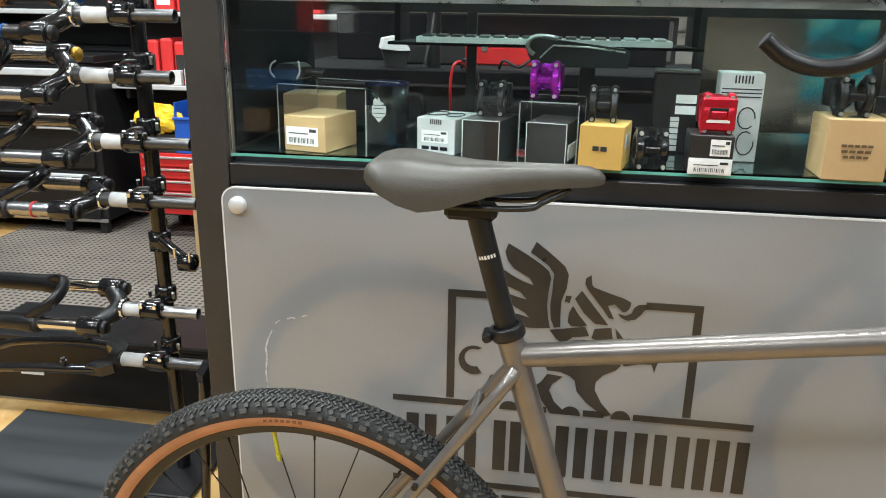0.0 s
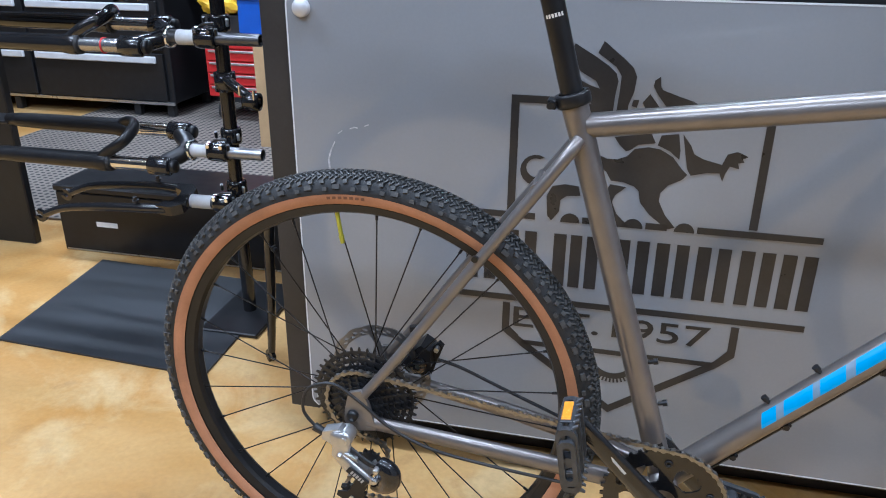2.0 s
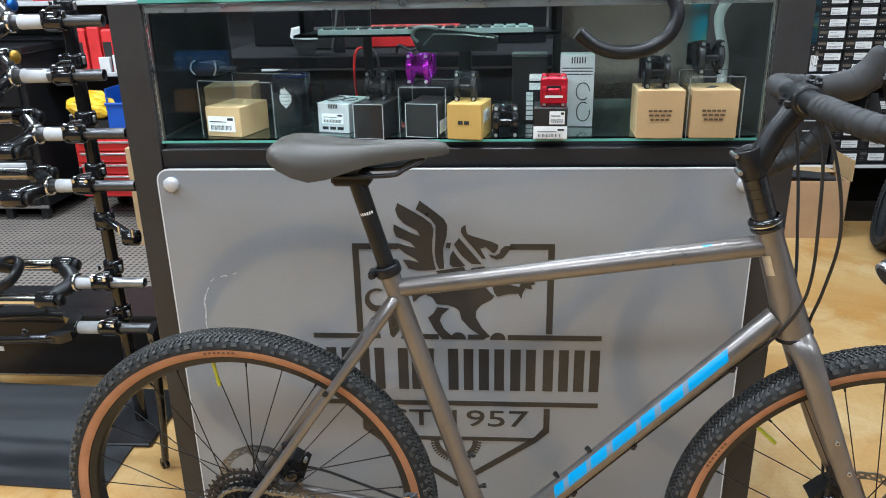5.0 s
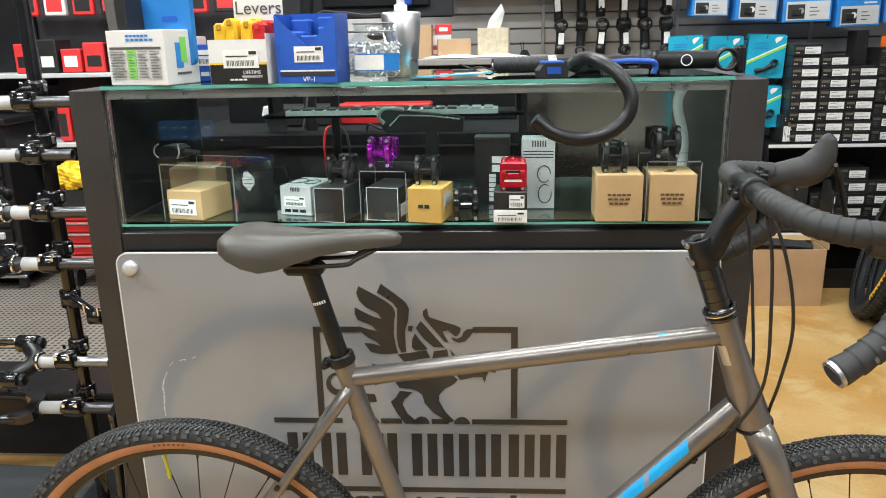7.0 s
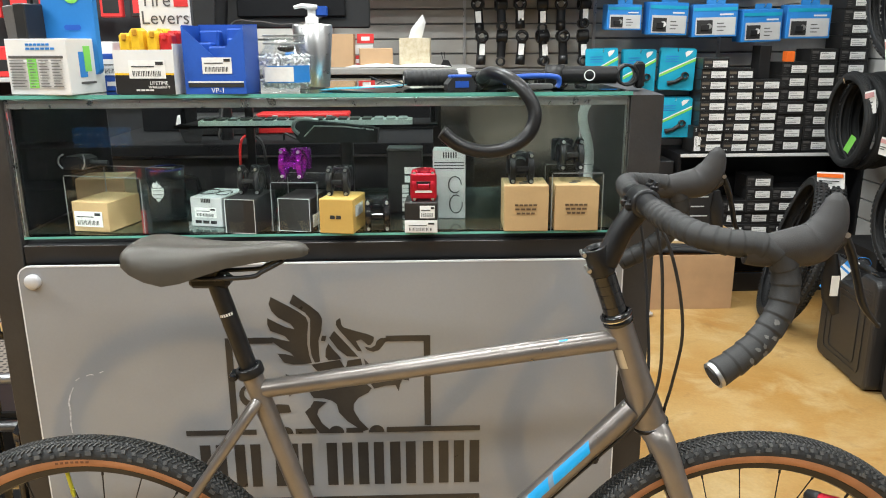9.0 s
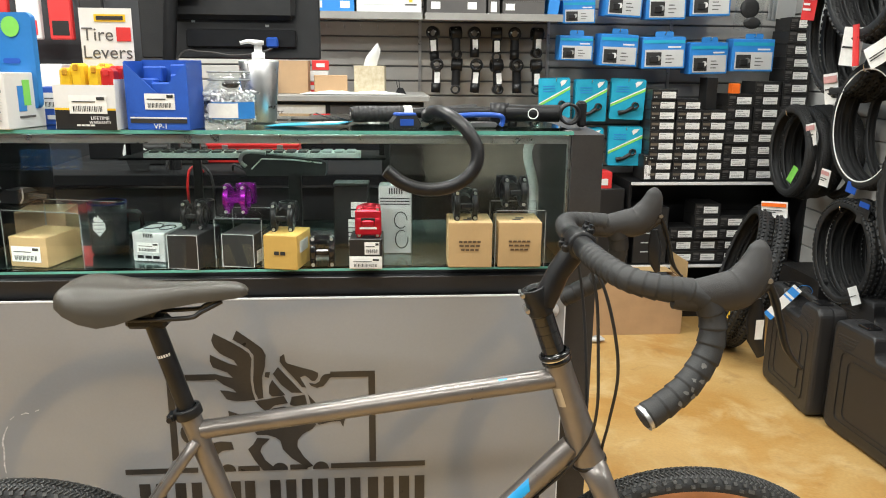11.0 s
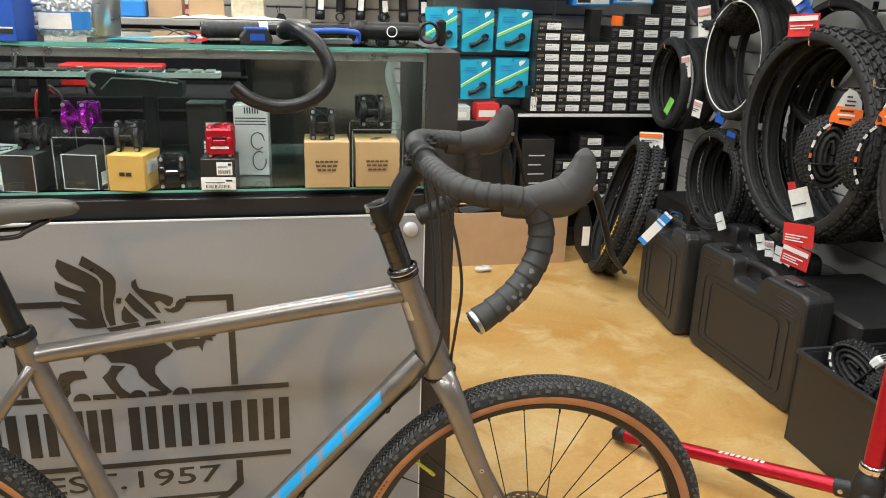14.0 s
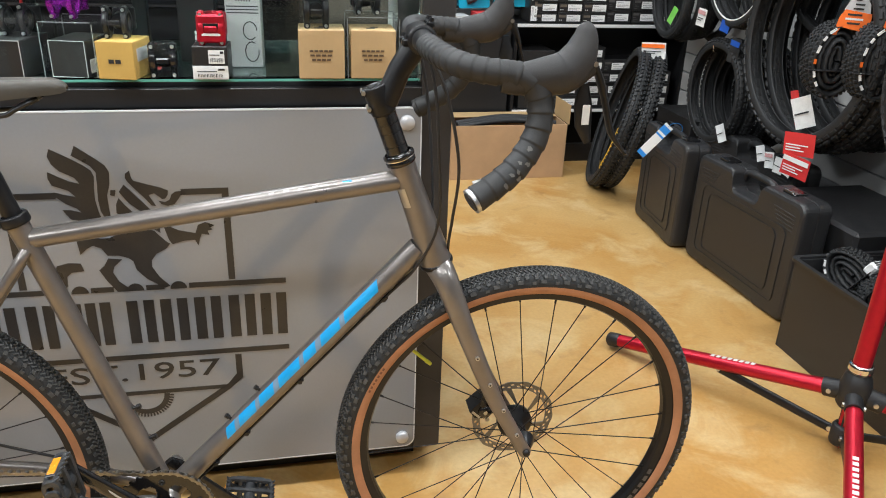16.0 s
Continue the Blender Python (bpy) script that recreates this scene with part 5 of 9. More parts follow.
def price_label(t, x0, z0, x1, z1, y=-0.0012):
    face(t, "price_label", x0, z0, x1, z1, LABEL, y, "white printed price label")
    w, h = x1 - x0, z1 - z0
    n = 17
    for k in range(n):
        a = x0 + w * (0.1 + 0.8 * k / n)
        face(t, "barcode_bar", a, z0 + h * 0.12, a + w * (0.012 if k % 3 else 0.025), z0 + h * 0.42, INK, y - 0.0006)
    face(t, "print_line", x0 + w * 0.08, z0 + h * 0.62, x0 + w * 0.7, z0 + h * 0.68, INK, y - 0.0006)
    face(t, "print_line", x0 + w * 0.74, z0 + h * 0.74, x0 + w * 0.95, z0 + h * 0.92, INK, y - 0.0006)


def side_face(t, name, side, w, y0, z0, y1, z1, material):
    part(name, Geo().box((0.0008, y1 - y0, z1 - z0), (side * (w / 2 + 0.0006), (y0 + y1) / 2, (z0 + z1) / 2)), material, t)


def text_bars(t, lines, y, material, x0=None):
    """Rows of unreadable print: (z, width, height)."""
    for z, w, h in lines:
        n = max(2, int(w / (h * 2.4)))
        for k in range(n):
            a = -w / 2 + w * k / n
            face(t, "print_bar", a, z, a + w / n * 0.78, z + h, material, y)


def bike_stem(name, x, y, z, material, label, rot=0.0, s=1.0, plate=False):
    """A short handlebar stem, standing with its face plate towards the front."""
    t = thing(name, pose(x, y, z, 0, 0, rot) @ Matrix.Scale(s, 4), label, "bicycle stem")
    for e in (-1, 1):
        ring = Geo()
        ring.lathe([(0.0165, -0.005), (0.022, -0.005), (0.023, -0.003), (0.023, 0.003), (0.022, 0.005), (0.0165, 0.005)], 28, pose(e * 0.016, 0.002, 0.027) @ pose(0, 0, 0, 0, 90, 0), closed=True)
        part("clamp_ring", ring, material, t)
        for u in (-1, 1):
            part("ear", Geo().box((0.010, 0.020, 0.011), (e * 0.016, -0.004, 0.027 + u * 0.0225), b=0.0025), material, t)
            part("bolt", Geo().cyl((e * 0.016, -0.018, 0.027 + u * 0.0225), (e * 0.016, -0.013, 0.027 + u * 0.0225), 0.0029, n=12), SILVER if material is not BLACKSATIN else STEEL, t)
    part("face_bridge", Geo().box((0.022, 0.005, 0.010), (0, -0.019, 0.027), b=0.002), material, t)
    if plate:
        part("face_plate", Geo().box((0.046, 0.008, 0.046), (0, -0.015, 0.027), b=0.003), material, t)
        part("plate_slot", Geo().box((0.024, 0.001, 0.010), (0, -0.0195, 0.031), b=0.0004), BLACKSATIN, t)
        part("maker_mark", Geo().box((0.030, 0.0006, 0.004), (0, -0.0193, 0.018)), WHITE, t)
    part("neck", Geo().tube([(0, 0.018, 0.027), (0, 0.032, 0.027), (0, 0.048, 0.027)], [0.013, 0.014, 0.017], 16), material, t)
    part("steerer_clamp", Geo().lathe([(0.0145, -0.019), (0.0185, -0.019), (0.0195, -0.016), (0.0195, 0.016), (0.0185, 0.019), (0.0145, 0.019)], 24, pose(0, 0.058, 0.027), closed=True), material, t)
    return t


def riser(x, y, z, w, d, h, rot=0.0):
    """A clear acrylic display stand: a top and two sides."""
    t = thing("acrylic_riser", pose(x, y, z, 0, 0, rot), "clear acrylic display riser in the glass case", "display stand", "display risers")
    part("top", Geo().box((w, d, 0.003), (0, d / 2, h - 0.0015), b=0.0006), ACRYLIC, t).visible_shadow = False
    for e in (-1, 1):
        part("side", Geo().box((0.003, d, h - 0.003), (e * (w / 2 - 0.0015), d / 2, (h - 0.003) / 2), b=0.0006), ACRYLIC, t).visible_shadow = False
        # thin bars along the edges, the caught light painted as pale grey
        for yy in (0.001, d - 0.001):
            part("edge", Geo().box((0.0013, 0.0013, h - 0.004), (e * (w / 2 - 0.001), yy, (h - 0.003) / 2)), EDGEGLEAM, t, "cut edge with its gleam painted pale")
    for yy in (0.001, d - 0.001):
        part("edge", Geo().box((w - 0.006, 0.0013, 0.0013), (0, yy, h - 0.0008)), EDGEGLEAM, t, "cut edge with its gleam painted pale")
    return t


def outline_box(t, w, h, material, y=-0.001, e=0.0011):
    """Pale worn edges round the front of a box."""
    face(t, "worn_edge", -w / 2, h - e, w / 2, h, material, y)
    face(t, "worn_edge", -w / 2, 0, w / 2, e, material, y)
    face(t, "worn_edge", -w / 2, e, -w / 2 + e, h - e, material, y)
    face(t, "worn_edge", w / 2 - e, e, w / 2, h - e, material, y)


# ---- inside the glass case ----
Z0 = 0.942
t = carton("cardboard_box", 0.098, 0.055, Z0, 0.078, 0.105, 0.058, KRAFT, "small tan card box with a price label", rot=-14)
price_label(t, -0.034, 0.010, 0.026, 0.040)
riser(0.128, 0.050, Z0, 0.165, 0.125, 0.108, -14)
t = thing("pedal_display", pose(0.050, 0.150, Z0 + 0.109, 0, 0, -14), "black clipless pedal with pale wire clips on an acrylic riser", "pedal")
part("body", Geo().prism([(-0.026, 0.004), (-0.020, 0.0), (0.020, 0.0), (0.026, 0.004), (0.024, 0.020), (0.012, 0.026), (-0.014, 0.026), (-0.024, 0.018)], -0.044, 0.0, pose(0, -0.022, 0) @ FRONT), BLACKSATIN, t)
for e in (-1, 1):
    part("wire_clip", Geo().tube(spline([(e * 0.022, -0.024, 0.002), (e * 0.029, -0.026, 0.012), (e * 0.028, -0.024, 0.024), (e * 0.022, -0.018, 0.030)], 4), 0.0015, 6), SILVER, t, "pale wire clip")
part("axle", Geo().cyl((0.024, 0, 0.012), (0.060, 0.004, 0.011), 0.0055, n=12), DARKSTEEL, t)
t = carton("cardboard_box", 0.055, 0.22, Z0, 0.10, 0.09, 0.075, CARD, "plain brown carton at the back of the case", rot=5)

mug = thing("mug", pose(0.212, 0.165, Z0), "black enamel mug printed with a white crest", "mug")
part("cup", Geo().lathe([(0.0, 0.003), (0.034, 0.003), (0.036, 0.006), (0.0375, 0.05), (0.038, 0.104), (0.036, 0.104), (0.0345, 0.012), (0.0, 0.009)], 40), BLACKGLOSS, mug)
part("rim", Geo().lathe([(0.0383, 0.103), (0.0386, 0.1055), (0.037, 0.107), (0.0358, 0.1055)], 40), M("blue_enamel_rim", (0.008, 0.010, 0.06), 0.2), mug, "blue enamel rim")
part("handle", Geo().tube(spline([(0.036, 0.006, 0.085), (0.058, 0.012, 0.080), (0.060, 0.013, 0.045), (0.037, 0.006, 0.030)], 6), 0.0045, 8), BLACKGLOSS, mug)
part("print", Geo().prism([(-0.012, 0.012), (0.012, 0.012), (0.012, -0.002), (0.0, -0.016), (-0.012, -0.002)], 0.0, 0.0006, pose(-0.006, -0.0382, 0.058) @ FRONT), WHITE, mug, "white shield print")
part("print", Geo().prism([(-0.009, 0.0), (-0.010, 0.007), (-0.006, 0.012), (-0.003, 0.008), (-0.001, 0.014), (0.003, 0.006), (0.008, 0.004), (0.008, 0.0)], 0.0, 0.0006, pose(-0.006, -0.0380, 0.071) @ FRONT), WHITE, mug, "white crest print")
part("print_gap", Geo().box((0.019, 0.0006, 0.0012), (-0.006, -0.0392, 0.0655)).box((0.021, 0.0006, 0.0014), (-0.006, -0.0392, 0.0575)).box((0.012, 0.0006, 0.0010), (-0.006, -0.0392, 0.0500)), BLACKCARD, mug)

t = carton("stem_box", 0.310, 0.088, Z0, 0.068, 0.10, 0.058, GREYCARD, "light grey parts box with printed bars", rot=-15)
for k in range(6):
    face(t, "bar_print", -0.010 + k * 0.0036, 0.048, -0.0082 + k * 0.0036, 0.056, INK)
price_label(t, -0.025, 0.018, 0.022, 0.038)
text_bars(t, [(0.006, 0.05, 0.006)], -0.0008, BLACKSATIN)
part("line_art", Geo().tube([(-0.02 + 0.018 * math.cos(a * 0.5), 0.055 + 0.025 * math.sin(a * 0.5), 0.0585) for a in range(13)], 0.0012, 5).tube([(0.014 + 0.014 * math.cos(a * 0.5), 0.050 + 0.022 * math.sin(a * 0.5), 0.0585) for a in range(13)], 0.0012, 5), INK, t)
t = carton("stem_box", 0.390, 0.025, Z0, 0.060, 0.105, 0.066, BLACKCARD, "black parts box with pale worn edges", rot=-12)
outline_box(t, 0.060, 0.066, GREYCARD)
bike_stem("bicycle_stem", 0.402, 0.085, Z0 + 0.0665, BLACKSATIN, "black bicycle stem standing on a black box", -8)
t = carton("stem_box", 0.490, 0.038, Z0, 0.064, 0.10, 0.064, BLACKCARD, "black parts box with a price label on its side", rot=-13)
outline_box(t, 0.064, 0.064, GREYCARD)
side_face(t, "price_label", 1, 0.064, 0.012, 0.006, 0.075, 0.030, LABEL)
side_face(t, "brand_print", -1, 0.064, 0.020, 0.010, 0.060, 0.050, WHITE)
riser(0.492, 0.034, Z0, 0.092, 0.115, 0.096, -7)
bike_stem("bicycle_stem", 0.484, 0.085, Z0 + 0.0965, PURPLE, "purple anodised bicycle stem on an acrylic riser", -8, 1.05)
t = carton("stem_box", 0.572, 0.014, Z0, 0.066, 0.085, 0.066, GOLDCARD, "golden card parts box", rot=-12)
text_bars(t, [(0.028, 0.024, 0.007)], -0.0008, INK)
side_face(t, "brand_print", 1, 0.066, 0.015, 0.030, 0.065, 0.052, GREYCARD)
bike_stem("bicycle_stem", 0.574, 0.060, Z0 + 0.0665, BLACKSATIN, "black bicycle stem standing on a golden box", -4)
bike_stem("bicycle_stem", 0.648, 0.045, Z0, BLACKGLOSS, "glossy black bicycle stem lying on the case floor", 4, 1.12)
t = carton("tall_parts_box", 0.699, 0.190, Z0, 0.072, 0.05, 0.132, BLACKCARD, "tall black parts box with white print", rot=-3)
for a, b in ((0.066, 0.080), (0.084, 0.098)):
    face(t, "print_block", 0.000, a, 0.033, b, WHITE)
for k, a in enumerate((0.004, 0.014, 0.025, 0.034, 0.044, 0.054)):
    face(t, "print_block", -0.006, a, 0.008, a + (0.008, 0.009, 0.007)[k % 3], WHITE)
part("lid", Geo().box((0.074, 0.052, 0.005), (0, 0.025, 0.1350), b=0.002), DARKGREYCARD, t, "folded box lid")
t = carton("stem_box", 0.732, 0.014, Z0, 0.062, 0.075, 0.058, BLACKCARD, "black parts box with a large white label", rot=-3)
face(t, "lower_label", -0.031, 0.0, 0.031, 0.024, LABEL, label="large white label")
price_label(t, -0.002, 0.028, 0.026, 0.052)
price_label(t, -0.028, 0.002, 0.028, 0.021, -0.0022)
bike_stem("bicycle_stem", 0.738, 0.040, Z0 + 0.0585, RED, "red anodised bicycle stem standing on a box", -2, 1.08, True)
t = carton("tall_parts_box", 0.790, 0.135, Z0, 0.066, 0.055, 0.140, GREYCARD, "tall light grey parts box with line print", rot=-4)
for k in range(6):
    face(t, "bar_print", -0.012 + k * 0.005, 0.124, -0.0095 + k * 0.005, 0.136, INK)
for k in range(3):
    face(t, "line_print", -0.030, 0.102 + k * 0.006, 0.030, 0.104 + k * 0.006, INK)
part("line_art", Geo().tube([(0.012 + 0.013 * math.cos(a * 0.5), -0.001, 0.07 + 0.017 * math.sin(a * 0.5)) for a in range(12)], 0.0011, 5).tube([(0.014 + 0.013 * math.cos(a * 0.5 + 1), -0.001, 0.030 + 0.019 * math.sin(a * 0.5 + 1)) for a in range(12)], 0.0011, 5), INK, t)
for x in (0.932, 1.028):
    t = carton("cardboard_box", x, 0.014, Z0, 0.084, 0.095, 0.088, KRAFT, "small tan card box with printed lines", rot=-2, group="tan card boxes in the case")
    text_bars(t, [(0.049, 0.044, 0.0036), (0.041, 0.042, 0.0036), (0.033, 0.036, 0.0036)], -0.0008, BROWNINK)
    part("top_print", Geo().box((0.016, 0.010, 0.0006), (-0.004, 0.030, 0.0884)).box((0.016, 0.010, 0.0006), (0.004, 0.045, 0.0884)), INK, t)
bike_stem("bicycle_stem", 0.925, 0.050, Z0 + 0.0885, BLACKSATIN, "black bicycle stem standing on a tan box", 0, 1.08)
riser(1.028, 0.012, Z0, 0.098, 0.11, 0.112, -2)
bike_stem("bicycle_stem", 1.020, 0.060, Z0 + 0.1125, BLACKSATIN, "black bicycle stem standing on an acrylic riser", 4, 1.08)
# pale upright streak, drawn as a thin curled strip
t = thing("price_tag", pose(1.09, 0.20, Z0), "curled white strip hanging at the back of the case", "paper")
part("strip", Geo().tube(spline([(0.02, 0.05, 0.25), (-0.01, 0.04, 0.20), (0.005, 0.03, 0.12), (0.0, 0.02, 0.02), (0.0, 0.0, 0.002)], 5), 0.012, 6, squash=(0.08, 1.0)), LABEL, t)

# ---- on the glass top ----
ZT = CT + 0.0075
t = carton("tube_box", 0.052, 0.022, ZT, 0.125, 0.10, 0.098, WHITECARD, "white card dispenser box with a green and blue chart", rot=-14)
for z, w in ((0.086, 0.050), (0.079, 0.060)):
    for k in range(6):
        face(t, "print_bar", 0.001 + w * k / 6 - 0.02, z, 0.001 + w * (k + 0.75) / 6 - 0.02, z + 0.0038, CYANCARD)
face(t, "chart_column", -0.020, 0.012, -0.001, 0.0635, LIME)
face(t, "chart_heading", -0.057, 0.064, 0.054, 0.0685, DARKGREYCARD)
for k in range(10):
    for a, b in ((-0.056, -0.024), (-0.016, -0.005), (0.004, 0.024), (0.030, 0.050)):
        face(t, "chart_cell", a, 0.0145 + k * 0.005, b - 0.006 * ((k * 7 + int(a * 900)) % 3) / 2, 0.0158 + k * 0.005, GREYINK, -0.0013)
    face(t, "chart_rule", -0.057, 0.0120 + k * 0.005, 0.054, 0.0124 + k * 0.005, GREYCARD, -0.0010)
side_face(t, "drop_print", 1, 0.125, 0.030, 0.030, 0.050, 0.075, CYANCARD)
side_face(t, "drop_print", 1, 0.1258, 0.044, 0.040, 0.062, 0.085, LIME)
side_face(t, "print_bar", 1, 0.125, 0.030, 0.018, 0.072, 0.022, DARKGREYCARD)
part("pouch", Geo().prism(roundrect(0.108, 0.17, 0.012), -0.006, 0.006, pose(0.018, 0.080, 0.118) @ FRONT), CYANCARD, t, "bright blue foil pouch")
part("pouch_spot", Geo().prism(circle(0.018, 24), 0.0, 0.001, pose(0.030, 0.0735, 0.178) @ FRONT), LIME, t)
part("pouch_slot", Geo().prism(roundrect(0.034, 0.009, 0.004), 0.0, 0.001, pose(0.026, 0.0735, 0.118) @ FRONT), BLUECARD, t)
for k, mt in enumerate((DARKGREYCARD, BLACKCARD)):
    part("packet", Geo().box((0.024, 0.05, 0.12), (-0.052 + k * 0.014, 0.045, 0.100), m=pose(0, 0, 0, 0, -4 + 3 * k, 0), b=0.002), mt, t)

t = carton("pedal_box", 0.150, 0.13, ZT, 0.065, 0.06, 0.070, BLUECARD, "small dark blue display box behind a taller one", rot=8)
price_label(t, -0.026, 0.030, 0.022, 0.060)
text_bars(t, [(0.010, 0.04, 0.008)], -0.0008, WHITE)

t = thing("tyre_lever_box", pose(0.240, 0.020, ZT, 0, 0, -7), "open card box of yellow and red tyre levers", "box")
for n, sz, c in (("front_side", (0.112, 0.002, 0.078), (0, 0.001, 0.039)), ("back_side", (0.112, 0.002, 0.098), (0, 0.085, 0.049)), ("left_side", (0.002, 0.082, 0.078), (-0.055, 0.043, 0.039)), ("right_side", (0.002, 0.082, 0.088), (0.055, 0.043, 0.044)), ("bottom", (0.108, 0.082, 0.002), (0, 0.043, 0.001))):
    part(n, Geo().box(sz, c), WHITECARD if n != "bottom" else BLACKCARD, t)
face(t, "black_band", -0.055, 0.0, 0.055, 0.034, BLACKCARD)
face(t, "yellow_band", -0.055, 0.034, 0.055, 0.0375, YELLOW)
price_label(t, -0.028, 0.028, 0.040, 0.060)
text_bars(t, [(0.006, 0.034, 0.003)], -0.0014, WHITE)
lettering("lettering", "LIFETIME", 0.0088, WHITE, t, pose(0.026, -0.0016, 0.020) @ FRONT)
lettering("lettering", "WARRANTY", 0.0072, WHITE, t, pose(0.026, -0.0016, 0.0125) @ FRONT)
for row in range(2):
    for k in range(4):
        m = pose(-0.039 + k * 0.0258, 0.026 + row * 0.034, 0.0, 0, (1, -2, 1.5, -1)[k])
        lv = part("tyre_lever", Geo().box((0.0245, 0.028, 0.082), (0, 0, 0.066 + 0.004 * ((k * 5 + row) % 3)), m, b=0.005), YELLOW if k < 3 else REDPAINT, t, "yellow plastic tyre lever" if k < 3 else "red plastic tyre lever")
        part("lever_notch", Geo().box((0.009, 0.010, 0.012), (0, -0.0125, 0.100 + 0.004 * ((k * 5 + row) % 3)), m, b=0.002), DARKYELLOW if k < 3 else REDCARD, lv)

t = thing("header_card", pose(0.258, 0.112, ZT), "white tyre lever sign in a clear holder", "sign")
part("card", Geo().box((0.094, 0.002, 0.214), (0, 0, 0.107)), WHITECARD, t)
lettering("lettering", "Tire", 0.034, DARKGREYCARD, t, pose(-0.016, -0.0016, 0.166) @ FRONT)
lettering("lettering", "Levers", 0.034, DARKGREYCARD, t, pose(0.0, -0.0016, 0.134) @ FRONT)
face(t, "red_mark", 0.018, 0.155, 0.044, 0.180, REDCARD, -0.0018)
face(t, "brand_bar", -0.020, 0.190, 0.036, 0.203, YELLOW, -0.0018)
face(t, "brand_print", -0.016, 0.193, 0.032, 0.200, INK, -0.0026)

t = thing("pedal_dispenser", pose(0.366, 0.018, ZT, 0, 0, -6), "bright blue card dispenser with a notched front", "box")
part("front_side", Geo().prism([(-0.056, 0), (0.056, 0), (0.056, 0.118), (0.004, 0.062), (-0.056, 0.118)], -0.001, 0.001, FRONT), BLUECARD, t)
for n, sz, c in (("back_side", (0.112, 0.002, 0.122), (0, 0.082, 0.061)), ("left_side", (0.002, 0.08, 0.120), (-0.055, 0.042, 0.060)), ("right_side", (0.002, 0.08, 0.120), (0.055, 0.042, 0.060)), ("bottom", (0.108, 0.08, 0.002), (0, 0.042, 0.001))):
    part(n, Geo().box(sz, c), BLUECARD, t)
for k, (x, y, z) in enumerate(((-0.028, 0.03, 0.075), (0.004, 0.025, 0.068), (0.030, 0.05, 0.082), (-0.024, 0.06, 0.096), (0.026, 0.064, 0.100))):
    part("pedal_packet", Geo().box((0.036, 0.028, 0.03), (x, y, z), b=0.003), BLUECARD, t)
price_label(t, -0.022, 0.036, 0.032, 0.064, -0.0016)
face(t, "white_line", -0.05, 0.020, 0.052, 0.0225, WHITE, -0.0014)
face(t, "black_line", -0.05, 0.012, 0.052, 0.019, INK, -0.0014)
lettering("lettering", "VP-1", 0.013, WHITE, t, pose(0.004, -0.0018, 0.006) @ FRONT)

t = thing("valve_jar", pose(0.480, 0.088, ZT) @ Matrix.Diagonal((1.1, 1.1, 1.1, 1)), "clear plastic jar of small bright valve caps", "jar")
part("glass_wall", Geo().lathe([(0.0, 0.002), (0.040, 0.002), (0.045, 0.006), (0.046, 0.050), (0.044, 0.062), (0.034, 0.074), (0.034, 0.090), (0.032, 0.090), (0.032, 0.074), (0.042, 0.061), (0.044, 0.050), (0.043, 0.007), (0.0, 0.004)], 40), ACRYLIC, t).visible_shadow = False
for z in (0.078, 0.091):
    part("neck_ring", Geo().lathe([(0.0335, z), (0.0358, z + 0.0006), (0.0358, z + 0.0022), (0.0335, z + 0.0028)], 40, closed=True), EDGEGLEAM, t, "clear moulded ring")
g = Geo()
rnd = random.Random(4)
for k in range(210):
    a, r, z = rnd.uniform(0, 6.283), 0.040 * math.sqrt(rnd.uniform(0.1, 1)), rnd.uniform(0.008, 0.060)
    p = Vector((r * math.cos(a), r * math.sin(a), z))
    d = Vector((rnd.uniform(-1, 1), rnd.uniform(-1, 1), rnd.uniform(-1, 1))).normalized() * 0.005
    g.cyl(p - d, p + d, 0.0028, n=6)
tagged(part("valve_caps", g, CAPS, t, "heap of bright metal valve caps"), kind="stuff")
part("jar_label", Geo().add([(0.0462 * math.sin(radians(a)), -0.0462 * math.cos(radians(a)), z) for z in (0.016, 0.044) for a in range(-30, 71, 10)], [(i, i + 1, i + 12, i + 11) for i in range(10)], None, True), CYANCARD, t, "blue jar label")
part("price_label", Geo().add([(0.0467 * math.sin(radians(a)), -0.0467 * math.cos(radians(a)), z) for z in (0.018, 0.042) for a in range(-38, 31, 8)], [(i, i + 1, i + 10, i + 9) for i in range(8)], None, True), LABEL, t, "white price label")
part("dark_insert", Geo().ball((0.004, 0, 0.072), (0.016, 0.012, 0.007), 14), BLACKPLASTIC, t)

t = thing("soap_dispenser", pose(0.518, 0.212, ZT) @ Matrix.Diagonal((1, 1, 0.92, 1)), "tapered stainless steel pump dispenser", "dispenser")
part("body", Geo().lathe([(0.0, 0.001), (0.030, 0.001), (0.031, 0.003), (0.040, 0.132), (0.038, 0.135), (0.015, 0.137), (0.0, 0.137)], 40), STEEL, t)
part("pump_collar", Geo().lathe([(0.013, 0.137), (0.013, 0.150), (0.008, 0.152), (0.008, 0.166), (0.012, 0.167), (0.012, 0.176), (0.0, 0.177)], 24), WHITECARD, t, "white plastic pump")
part("spout", Geo().tube([(0.0, 0, 0.172), (-0.020, -0.004, 0.174), (-0.034, -0.007, 0.170)], [0.006, 0.005, 0.0038], 10), WHITECARD, t)

